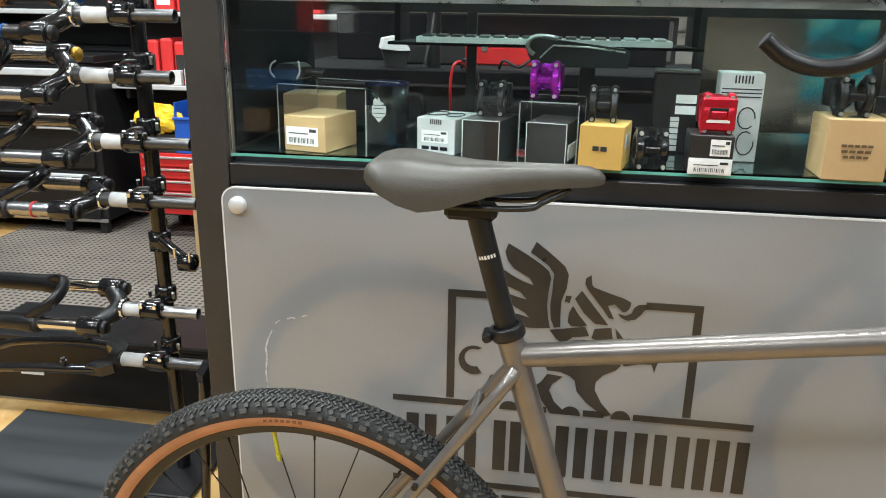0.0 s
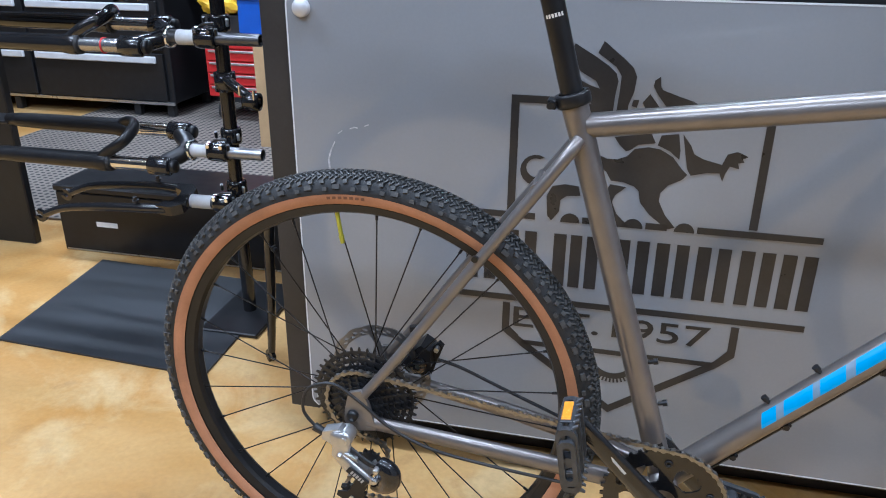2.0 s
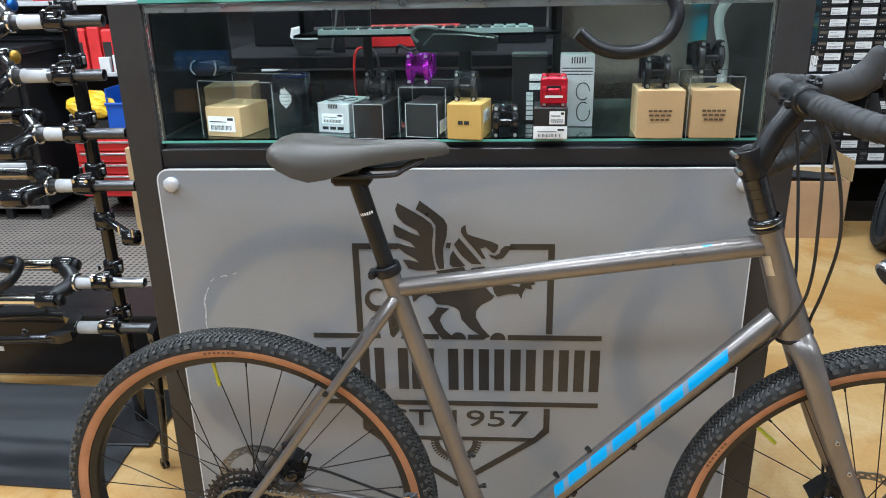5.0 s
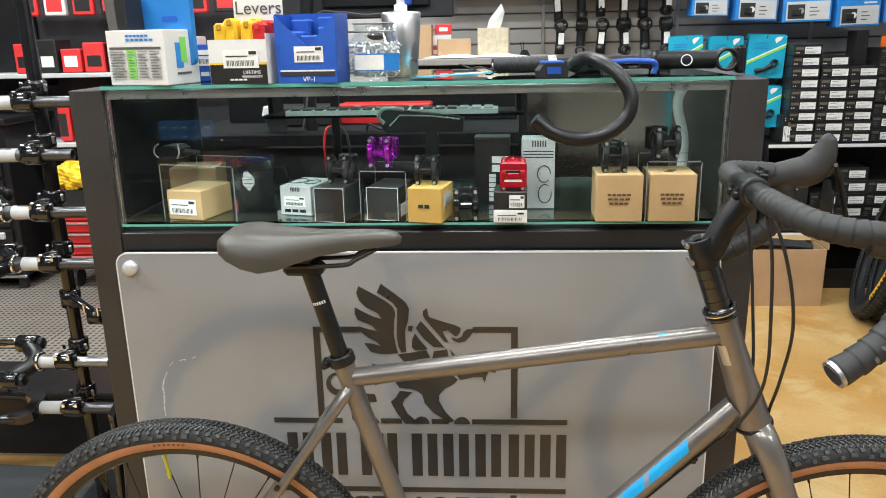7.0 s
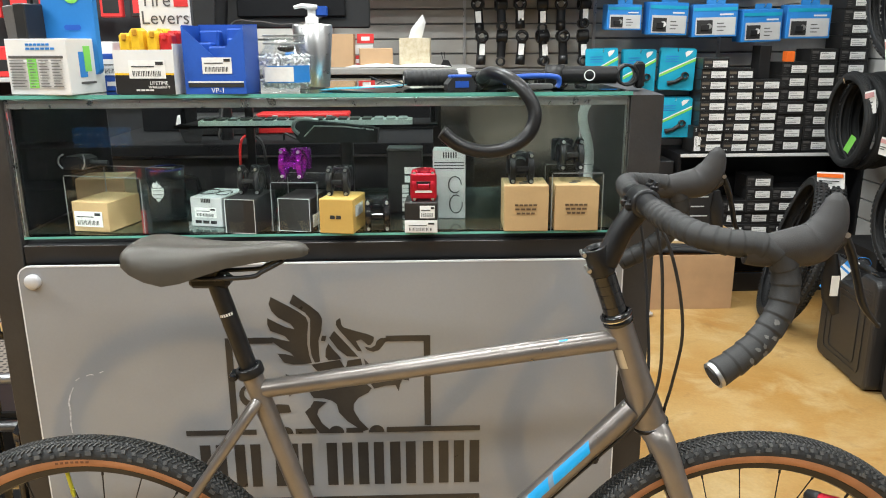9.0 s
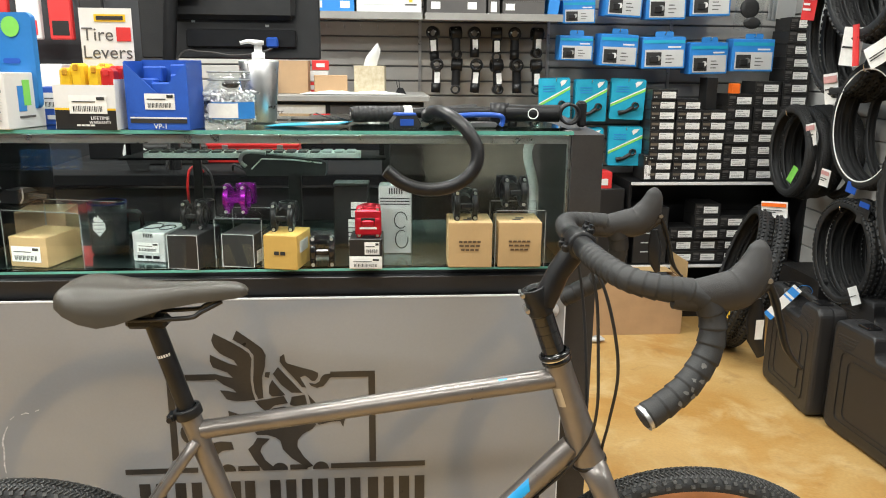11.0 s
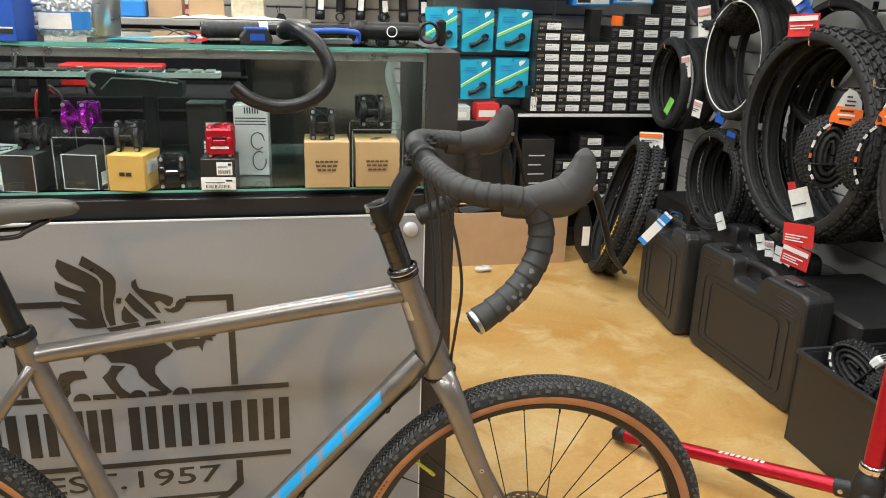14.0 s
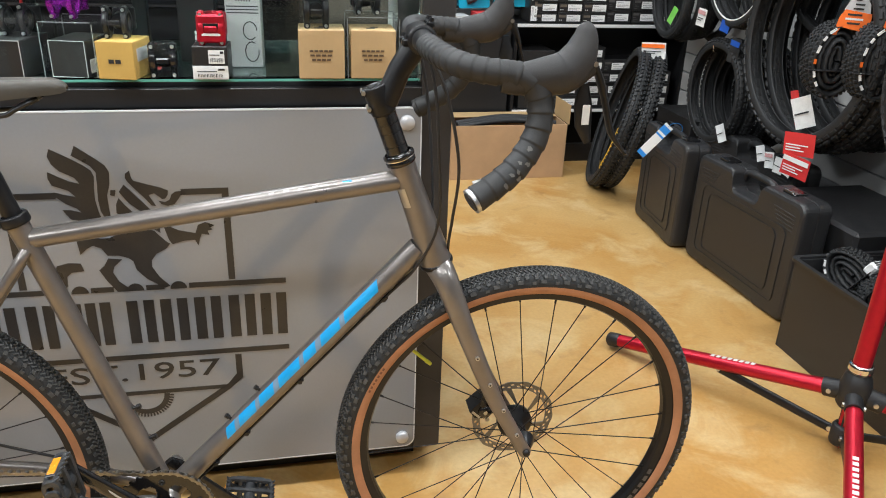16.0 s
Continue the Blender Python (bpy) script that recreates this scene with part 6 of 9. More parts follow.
t = thing("leaflet", pose(0.625, 0.10, ZT, 0, 0, -18), "blue and white leaflet lying on the glass with a cable tie", "leaflet")
part("sheet", Geo().box((0.15, 0.075, 0.0012), (0, 0, 0.0035), m=pose(0, 0, 0.002, 0, -3, 0)), TEALCARD, t)
part("print_area", Geo().box((0.06, 0.04, 0.0006), (0.03, 0.01, 0.0048), m=pose(0, 0, 0.002, 0, -3, 0)), LABEL, t)
part("cable_tie", Geo().tube(spline([(0.02, 0.02, 0.010), (0.05, 0.0, 0.020), (0.075, 0.015, 0.012), (0.06, 0.035, 0.004), (0.03, 0.03, 0.015), (0.0, 0.035, 0.024)], 6), 0.0013, 6), BLACKPLASTIC, t)

t = thing("handlebar_grip", pose(0.735, 0.20, ZT + 0.018), "black ribbed grip and straight bar lying on the glass", "handlebar")
part("bar", Geo().cyl((-0.02, 0, 0), (0.36, 0.07, 0.004), 0.0113, n=16), BLACKSATIN, t)
prof = [(0.0113, 0.0), (0.0155, 0.001)]
for k in range(10):
    prof += [(0.0160, 0.006 + k * 0.0098), (0.0166, 0.0075 + k * 0.0098), (0.0166, 0.0120 + k * 0.0098), (0.0160, 0.0135 + k * 0.0098)]
prof += [(0.0155, 0.106), (0.0113, 0.107)]
g = Geo().lathe(prof, 20, pose(-0.03, -0.002, 0, 0, 0, 10.8) @ pose(0, 0, 0, 0, 90, 0))
part("grip", g, BLACKPLASTIC, t)
part("end_plug", Geo().cyl((-0.034, -0.003, 0), (-0.029, -0.002, 0), 0.014, n=18), BLACKPLASTIC, t)
part("plug_dot", Geo().cyl((-0.0348, -0.0031, 0), (-0.0338, -0.003, 0), 0.004, n=12), WHITE, t)
part("clamp", Geo().cyl((0.075, 0.018, 0), (0.092, 0.021, 0), 0.0175, n=18), STEEL, t)

t = thing("bike_computer", pose(0.812, 0.060, ZT, 0, 0, 12), "small blue and black light mount on the glass", "bicycle light")
part("case", Geo().prism([(-0.026, 0.0), (0.026, 0.0), (0.028, 0.010), (0.020, 0.024), (-0.018, 0.024), (-0.028, 0.012)], -0.032, 0.0, FRONT), BLACKPLASTIC, t)
part("blue_cover", Geo().box((0.040, 0.028, 0.006), (0, 0.016, 0.026), b=0.002), BLUECARD, t, "blue cover")
part("blue_front", Geo().box((0.026, 0.002, 0.012), (0, -0.001, 0.012)), BLUECARD, t)

t = thing("drop_handlebar", pose(0, 0, 0), "bare black drop handlebar hung over the counter edge", "handlebar")
part("drop", Geo().tube(spline([(0.772, -0.045, 1.138), (0.800, -0.046, 1.116), (0.842, -0.046, 1.104), (0.890, -0.045, 1.110), (0.926, -0.042, 1.135), (0.936, -0.036, 1.172), (0.918, -0.022, 1.208), (0.893, 0.012, 1.229), (0.873, 0.060, 1.236), (0.862, 0.110, 1.232)], 6), 0.0122, 16), BLACKSATIN, t)
part("top_bar", Geo().tube(spline([(0.862, 0.110, 1.232), (0.858, 0.15, 1.224), (0.87, 0.20, 1.219), (0.91, 0.30, 1.218), (0.98, 0.40, 1.218)], 6), [0.0122] * 8 + [0.0155] * 17, 16), BLACKSATIN, t)
part("open_end", Geo().cyl((0.7715, -0.045, 1.1385), (0.7705, -0.045, 1.1392), 0.0104, n=16), INK, t)

t = thing("multi_tool", pose(0.945, 0.075, ZT, 0, 0, 6), "blue folding tool lying on the glass", "tool")
for k in range(4):
    part("blade", Geo().box((0.085, 0.006, 0.010), (0, 0.004 + k * 0.007, 0.006 + 0.0), b=0.0015), BLACKSATIN if k % 2 else STEEL, t)
part("frame", Geo().tube(spline([(-0.050, 0.0, 0.012), (-0.048, -0.004, 0.022), (0.0, -0.004, 0.026), (0.046, -0.004, 0.024), (0.054, 0.0, 0.014), (0.050, 0.0, 0.004)], 5), 0.005, 10), BLUECARD, t, "blue tool body")

t = thing("bicycle_stem", pose(1.075, 0.175, ZT + 0.023, 0, 0, -6), "long black bicycle stem lying on the glass", "bicycle stem")
part("shaft", Geo().cyl((-0.055, 0, 0), (0.055, 0, 0), 0.0175, n=20), BLACKSATIN, t)
part("bar_clamp", Geo().lathe([(0.0165, -0.022), (0.022, -0.022), (0.022, 0.022), (0.0165, 0.022)], 28, pose(0.075, 0, 0) @ AXIS, closed=True), BLACKSATIN, t)
part("steerer_clamp", Geo().lathe([(0.0145, -0.020), (0.0195, -0.020), (0.0195, 0.020), (0.0145, 0.020)], 24, pose(-0.068, 0, 0), closed=True), BLACKSATIN, t)
part("face_plate", Geo().box((0.018, 0.038, 0.052), (0.100, 0, 0), b=0.005), BLACKSATIN, t)
part("logo_ring", Geo().ring(circle(0.011, 24), circle(0.009, 24), 0, 0.0008, pose(0.0, -0.0175, 0) @ FRONT), WHITE, t)

# ---- the display shelf across the shop floor, mirrored in the case's glass ----
t = thing("display_shelf", pose(-1.15, -3.30, 0), "black metal display shelf of parts across the shop", "shelf")
for x in (-0.62, 0.62):
    part("upright", Geo().box((0.03, 0.34, 1.50), (x, 0, 0.75), b=0.002), LAMINATE, t)
for z in (0.10, 0.44, 0.69, 1.02, 1.35):
    part("board", Geo().box((1.21, 0.34, 0.018), (0, 0, z), b=0.002), SHELFGREY if z > 1.2 else LAMINATE, t)
for row in range(2):
    for k in range(5):
        b = carton("parts_packet", -1.285 + k * 0.066, -3.16, 0.70 + row * 0.058, 0.060, 0.06, 0.054, CYANCARD, "bright blue parts packet stacked on a display shelf", group="blue packets on the display shelf")
        b.matrix_world = pose(-1.285 + k * 0.066, -3.16, 0.70 + row * 0.058, 0, 0, 180)
        face(b, "print_bar", -0.020, 0.012, 0.020, 0.020, WHITE)
b = carton("cardboard_box", -1.27, -3.17, 0.45, 0.17, 0.12, 0.13, CARD, "brown carton on a display shelf", rot=180)
for k, (x, w, h, mt, lab) in enumerate(((-0.92, 0.16, 0.20, REDCARD, "red card parts box on a display shelf"), (-0.74, 0.14, 0.15, WHITECARD, "white card parts box on a display shelf"), (-1.50, 0.20, 0.22, DARKGREYCARD, "dark grey parts box on a display shelf"))):
    carton("parts_box", x, -3.18, 1.03, w, 0.14, h, mt, lab, rot=180)

# ---- behind the counter ----
t = thing("staff_desk", pose(0, 0, 0), "dark staff desk behind the sales counter", "desk")
part("desk_top", Geo().box((1.05, 0.46, 0.03), (0.36, 0.90, 1.015), b=0.002), DEADBLACK, t)
part("desk_front", Geo().box((1.02, 0.02, 0.98), (0.36, 0.70, 0.50), b=0.002), LAMINATE, t)
for x in (-0.15, 0.87):
    part("desk_side", Geo().box((0.02, 0.42, 1.0), (x, 0.905, 0.50), b=0.002), LAMINATE, t)
part("desk_screen", Geo().box((0.90, 0.016, 0.125), (0.33, 1.015, 1.093), b=0.002), DEADBLACK, t, "matt black upstand at the back of the desk")
tray = thing("keyboard_tray", pose(0.465, 0.503, 1.105), "thin black keyboard tray hung behind the glass case", "tray")
part("board", Geo().box((0.62, 0.16, 0.006), (0, 0, -0.003), b=0.001), DEADBLACK, tray)
for x in (-0.30, 0.30):
    part("bracket", Geo().box((0.012, 0.10, 0.090), (x, 0.02, 0.045), b=0.001), DEADBLACK, tray)
t = thing("keyboard", pose(0.465, 0.455, 1.105), "slim white keyboard with dark keys on the tray behind the case", "keyboard")
part("base", Geo().prism([(-0.036, 0.0), (0.020, 0.0), (0.020, 0.012), (-0.036, 0.011)], -0.25, 0.25, pose(0, 0, 0, 90, 0, 90)), WHITECARD, t)
for row in range(2):
    for k in range(17):
        part("key", Geo().box((0.022, 0.019, 0.005), (-0.228 + k * 0.0285, -0.022 + row * 0.024, 0.0135 + row * 0.0005), b=0.0015), GREYCARD if k > 13 else DARKGREYCARD, t)
t = thing("card_terminal", pose(0.538, 0.395, 1.066), "black card terminal with a silver rounded end behind the glass case", "card terminal")
part("case", Geo().prism([(-0.085, 0.0), (0.095, 0.0), (0.097, 0.030), (0.085, 0.036), (-0.040, 0.050), (-0.080, 0.054), (-0.096, 0.046), (-0.098, 0.022)], -0.075, 0.0, FRONT), BLACKPLASTIC, t)
part("end_cover", Geo().tube(spline([(-0.086, -0.002, 0.022), (-0.098, -0.002, 0.034), (-0.094, -0.002, 0.050), (-0.076, -0.002, 0.057), (-0.040, -0.002, 0.053)], 4), 0.0045, 8), SILVER, t, "silver rounded end")
part("trim", Geo().tube([(-0.074, -0.002, 0.016), (-0.050, -0.002, 0.040), (0.020, -0.002, 0.038), (0.088, -0.002, 0.030)], 0.0018, 6), STEEL, t)
part("stand", Geo().box((0.030, 0.030, 0.126), (0.02, 0.040, -0.0635), b=0.003), BLACKPLASTIC, t)
t = thing("barcode_scanner", pose(0.100, 0.75, 1.031, 0, 0, 20), "white and black hand barcode scanner on the staff desk", "scanner")
part("head", Geo().prism([(-0.036, 0.044), (-0.030, 0.068), (0.000, 0.074), (0.030, 0.050), (0.034, 0.040), (0.0, 0.040)], -0.030, 0.030, FRONT), WHITECARD, t, "white scanner head")
part("grip", Geo().prism([(-0.020, 0.0), (0.024, 0.0), (0.034, 0.040), (-0.034, 0.044)], -0.024, 0.024, FRONT), BLACKPLASTIC, t)
t = thing("tool_box", pose(0.385, 0.955, 1.031), "small red metal tool box on the staff desk", "tool box")
part("body", Geo().box((0.27, 0.09, 0.044), (0, 0, 0.022), b=0.003), REDPAINT, t)
part("lid", Geo().box((0.274, 0.094, 0.014), (0, 0, 0.052), b=0.004), REDPAINT, t)
for x in (-0.08, 0.08):
    part("latch", Geo().box((0.018, 0.004, 0.020), (x, -0.047, 0.044), b=0.001), STEEL, t)
for mat, label, pts in ((REDPAINT, "thin red cable hanging over the desk edge", [(0.285, 0.70, 1.034), (0.272, 0.672, 1.052), (0.258, 0.655, 1.040), (0.253, 0.652, 0.98), (0.262, 0.655, 0.86)]), (BLACKPLASTIC, "black cable looped over the desk edge", [(0.27, 0.72, 1.036), (0.285, 0.668, 1.058), (0.315, 0.652, 1.03), (0.322, 0.650, 0.95), (0.315, 0.655, 0.86)]), (BLACKPLASTIC, "black cable looped over the desk edge", [(0.36, 0.72, 1.036), (0.375, 0.664, 1.058), (0.41, 0.650, 1.045), (0.44, 0.664, 1.060), (0.47, 0.74, 1.036)])):
    solid("cable", Geo().tube(spline(pts, 6), 0.0035, 8), mat, label, "cable")
solid("ring_binder", Geo().box((0.20, 0.16, 0.055), (0, 0, 0.0275), b=0.004), BLACKCARD, "black folder lying on the staff desk", "folder", m=pose(0.15, 0.95, 1.031, 0, 0, 6))

t = thing("computer_monitor", pose(0.352, 0.85, 1.031), "black computer monitor seen from behind", "monitor")
part("back_shell", Geo().box((0.49, 0.022, 0.34), (0, 0, 0.47), b=0.004), BLACKPLASTIC, t)
part("rear_housing", Geo().box((0.34, 0.03, 0.17), (0.01, -0.024, 0.49), b=0.012), BLACKPLASTIC, t)
part("lower_step", Geo().box((0.30, 0.012, 0.05), (0.03, -0.017, 0.355), b=0.004), BLACKSATIN, t)
part("mount", Geo().box((0.09, 0.05, 0.09), (-0.12, -0.06, 0.50), b=0.008), BLACKSATIN, t)
part("arm", Geo().tube([(-0.16, -0.07, 0.0), (-0.16, -0.07, 0.25), (-0.14, -0.07, 0.47)], 0.018, 12), BLACKSATIN, t)
part("video_plug", Geo().box((0.032, 0.022, 0.028), (0.115, -0.026, 0.345), b=0.004), BLUECARD, t, "blue video plug")
part("cable", Geo().tube(spline([(0.115, -0.03, 0.33), (0.07, -0.035, 0.315), (0.0, -0.034, 0.310), (-0.07, -0.034, 0.318), (-0.14, -0.045, 0.30), (-0.16, -0.09, 0.1), (-0.18, -0.09, 0.004)], 6), 0.003, 6), DARKGREYCARD, t)
for x, z in ((-0.02, 0.46), (-0.10, 0.40), (0.10, 0.39)):
    part("vent_slot", Geo().box((0.010, 0.001, 0.006), (x, -0.0395 if z > 0.42 else -0.0115, z)), GREYCARD, t)

t = thing("back_bench", pose(0, 0, 0), "dark parts bench with a pale top against the back wall", "bench")
part("bench_top", Geo().box((1.35, 0.52, 0.028), (0.315, 2.40, 1.166), b=0.003), SHELFGREY, t)
part("bench_body", Geo().box((1.31, 0.46, 1.10), (0.31, 2.42, 0.60), b=0.003), LAMINATE, t)
for k in range(3):
    part("drawer", Geo().box((0.41, 0.012, 0.16), (-0.12 + k * 0.43, 2.186, 1.055), b=0.003), DARKGREYCARD if k != 1 else LABEL, t)
    part("drawer_handle", Geo().box((0.10, 0.012, 0.012), (-0.12 + k * 0.43, 2.174, 1.02), b=0.003), STEEL, t)
lettering("lettering", "PARTS", 0.032, DARKGREYCARD, t, pose(0.28, 2.1785, 1.095) @ FRONT)
ZB = 1.1805
t = carton("tissue_box", 0.715, 2.23, ZB, 0.14, 0.13, 0.13, CREAMCARD, "patterned cream tissue box with a tissue standing up", category="tissue box", rot=-4)
part("tissue", Geo().add([(-0.03, 0.05, 0.13), (0.03, 0.07, 0.13), (0.05, 0.06, 0.20), (0.035, 0.05, 0.235), (-0.02, 0.08, 0.17), (0.0, 0.04, 0.19)], [(0, 1, 2, 5), (5, 2, 3), (0, 4, 5), (4, 5, 3)], None, True), WHITECARD, t, "pulled white tissue")
carton("cardboard_box", 0.54, 2.24, ZB, 0.15, 0.12, 0.085, CARD, "small brown carton on the parts bench", rot=6)
carton("cardboard_box", 0.36, 2.30, ZB, 0.14, 0.14, 0.15, CARD, "brown carton on the parts bench")
for k, (w, h) in enumerate(((0.10, 0.05), (0.09, 0.045), (0.08, 0.045))):
    t = carton("parts_carton", 0.46 + 0.01 * k, 2.42, ZB + (0, 0.056, 0.107)[k], w, 0.12, h, REDCARD if k % 2 == 0 else WHITECARD, "red and white parts carton in a stack", rot=2 * k, group="parts cartons on the bench")
    face(t, "white_band", -w / 2 + 0.02, h * 0.3, w / 2 - 0.02, h * 0.7, WHITECARD)
t = thing("padded_envelope", pose(0.64, 2.20, ZB, 0, 0, 3), "crumpled white plastic mailing bag on the bench", "envelope")
g = Geo()
n = 10
vs = [(-0.24 + 0.48 * i / n, -0.045 + 0.11 * j / 4, 0.004 + 0.016 * (0.5 + 0.5 * math.sin(i * 1.7 + j * 1.1)) * (1 if 0 < j < 4 and 0 < i < n else 0)) for i in range(n + 1) for j in range(5)]
part("bag", Geo().add(vs, [(i * 5 + j, i * 5 + j + 1, (i + 1) * 5 + j + 1, (i + 1) * 5 + j) for i in range(n) for j in range(4)], None, True), WHITECARD, t)
t = thing("binder_clip", pose(0.86, 2.26, ZB), "black binder clip on the bench", "clip")
part("body", Geo().prism([(-0.028, 0), (0.028, 0), (0.012, 0.03), (-0.012, 0.03)], -0.04, 0, FRONT), BLACKSATIN, t)
part("wire", Geo().tube([(-0.012, -0.01, 0.03), (-0.022, -0.012, 0.065), (-0.008, -0.012, 0.067), (-0.004, -0.01, 0.03)], 0.0018, 6), BLACKSATIN, t)
solid("storage_tub", Geo().box((0.16, 0.12, 0.07), (0, 0, 0.035), b=0.006), CYANCARD, "blue plastic parts tub on the bench", "tub", m=pose(0.20, 2.30, ZB))

# slatwall
YS = 2.80
slatwall = tagged(new("wall_slatwall"), "grey slatwall panelling with horizontal grooves", "wall", kind="structure")
# groove shade is put into the backing's colour, darker than the slats
part("backing", Geo().box((3.30, 0.02, 2.02), (1.36, YS + 0.03, 1.62)), WALLGREY, slatwall, "grey groove backing with the shade put into its colour")
SLATM = Geo().box((3.30, 0.016, 0.0685), (1.36, YS + 0.010, 0), b=0.003).mesh("slat", SLAT)
for k in range(26):
    part("slat", SLATM, None, slatwall, "", pose(0, 0, 0.66 + k * 0.0762))
for x in (0.28, 0.978, 1.665, 2.34):
    t = solid("slotted_upright", Geo().box((0.016, 0.012, 1.9), (x, YS - 0.005, 1.6), b=0.001), STEEL, "slotted steel shelf upright on the slatwall", "upright", "shelf uprights")

for x0, x1 in ((0.22, 0.972), (0.984, 1.66)):
    t = thing("wall_shelf", pose((x0 + x1) / 2, 2.62, 1.545), "pale grey metal wall shelf stacked with boxes", "shelf", "wall shelves")
    part("tray", Geo().box((x1 - x0, 0.36, 0.006), (0, 0, 0.013), b=0.001), SHELFGREY, t)
    part("lip", Geo().box((x1 - x0, 0.004, 0.034), (0, -0.180, 0.0), b=0.001), SHELFGREY, t)


def stack(x0, x1, zs, h, material, label, d=0.26, tags=2, y=2.455, name="parts_carton", group=""):
    z = zs
    for k, hh in enumerate(h):
        b = carton(name, (x0 + x1) / 2 + 0.003 * (k % 2), y + 0.006 * (k % 3), z, x1 - x0 - 0.006, d, hh - 0.002, material, label, group=group)
        w = x1 - x0
        for j in range(tags):
            a = (-0.42 + 0.60 * j) * w
            face(b, "label", a, hh * 0.25, a + 0.045, hh * 0.75, LABEL, label="white shipping label")
        z += hh
    return z


ZS = 1.563
stack(0.43, 0.648, ZS, (0.062, 0.062, 0.062, 0.062, 0.062), CYANCARD, "flat bright blue parts carton in a stack", group="blue cartons on the shelf")
for k in range(3):
    b = carton("parts_carton", 0.812, 2.455, ZS + k * 0.09, 0.31, 0.26, 0.088, WHITECARD, "white parts carton with small yellow mark in a stack", group="white cartons on the shelf")
    face(b, "yellow_mark", 0.095, 0.045, 0.112, 0.062, YELLOW)
    face(b, "name_bar", 0.075, 0.030, 0.132, 0.038, DARKGREYCARD)
    face(b, "print_line", -0.12, 0.030, 0.02, 0.034, GREYCARD)
    face(b, "print_line", -0.12, 0.060, -0.09, 0.070, GREYCARD)
stack(0.99, 1.285, ZS, (0.068, 0.066, 0.066, 0.066), DARKGREYCARD, "dark grey parts carton in a stack", group="grey cartons on the shelf")
stack(1.36, 1.572, ZS, (0.062, 0.066, 0.066, 0.066), DARKGREYCARD, "dark grey parts carton in a stack", tags=1, group="grey cartons on the shelf")
b = carton("parts_carton", 1.320, 2.455, ZS, 0.056, 0.26, 0.28, DARKGREYCARD, "dark grey parts carton standing on end")
face(b, "label", -0.016, 0.006, 0.014, 0.055, LABEL)
face(b, "label", -0.016, 0.17, 0.016, 0.25, LABEL)
b = thing("parts_carton", pose(1.612, 2.46, ZS, 0, 7, 0), "bright blue carton leaning at the shelf end", "box")
part("body", Geo().box((0.052, 0.24, 0.30), (0, 0.12, 0.15), b=0.001), CYANCARD, b)
face(b, "label", -0.012, 0.20, 0.016, 0.27, LABEL)

# hanging blue packets
def hook(x, z, y0):
    part("hook", Geo().tube([(x, YS + 0.002, z), (x, y0, z), (x, y0 - 0.004, z + 0.012)], 0.0022, 6), STEEL, hooks, "thin steel display hook")


hooks = thing("display_hooks", pose(0, 0, 0), "steel display hooks pushed into the slatwall", "hook")


def blue_packet(x0, x1, z0, z1, seed, small=False):
    w, h = x1 - x0 - 0.012, z1 - z0
    rnd = random.Random(seed)
    m = pose((x0 + x1) / 2, 2.50, z0, 0, rnd.uniform(-2.5, 2.5), rnd.uniform(-7, 7))
    t = thing("brake_packet", m, "blue boxed bicycle part hanging from a hook", "packaging", "blue boxed parts")
    part("body", Geo().box((w, 0.055, h), (0, 0.028, h / 2), b=0.002), CYANCARD, t)
    part("second_packet", Geo().box((w * 0.97, 0.055, h), (0.006, 0.088, h / 2 + 0.004), b=0.002), CYANCARD, t)
    face(t, "grey_panel", -w * 0.43, h * 0.06, w * 0.46, h * 0.60, GREYCARD, label="pale grey printed panel")
    face(t, "window", -w * 0.40, h * 0.10, -w * 0.05, h * 0.52, INK, -0.0016, "dark clear window")
    part("brake_pad", Geo().box((w * 0.20, 0.008, h * 0.20), (-w * 0.22, -0.004, h * 0.29), b=0.004), DARKSTEEL, t)
    part("pad_plate", Geo().cyl((-w * 0.13, -0.006, h * 0.33), (-w * 0.13, -0.001, h * 0.33), h * 0.085, n=14), SILVER if seed % 2 else WHITECARD, t)
    for k in range(3):
        face(t, "print_line", w * 0.05, h * (0.18 + 0.11 * k), w * (0.20 + 0.05 * (k % 2)), h * (0.21 + 0.11 * k), DARKGREYCARD, -0.0014)
    face(t, "pale_strip", -w * 0.48, h * 0.80, w * 0.48, h * 0.90, TEALCARD)
    face(t, "name_bar", w * 0.10, h * 0.66, w * 0.40, h * 0.71, WHITECARD)
    part("hang_tab", Geo().prism(roundrect(w * 0.42, 0.030, 0.008), -0.002, 0.002, pose(0, 0.004, h + 0.012) @ FRONT), CYANCARD, t)
    hook((x0 + x1) / 2, z0 + h + 0.014, 2.49)


for k, q in enumerate(((1.69, 1.865, 1.665, 1.785), (1.665, 1.845, 1.525, 1.635), (1.875, 2.08, 1.56, 1.715), (2.09, 2.305, 1.55, 1.715), (2.315, 2.53, 1.57, 1.73), (1.655, 1.84, 1.345, 1.465), (1.86, 2.07, 1.32, 1.475), (2.085, 2.315, 1.31, 1.465), (2.33, 2.55, 1.285, 1.44), (2.555, 2.785, 1.30, 1.46), (1.90, 2.10, 1.785, 1.92), (2.12, 2.335, 1.78, 1.92), (2.345, 2.55, 1.79, 1.93))):
    blue_packet(*q, k)
t = thing("parts_bag", pose(2.625, 2.50, 1.50, 0, 2, -4), "clear bag with black parts under a blue header card", "packaging")
part("header", Geo().box((0.15, 0.004, 0.07), (0, 0, 0.235), b=0.001), CYANCARD, t)
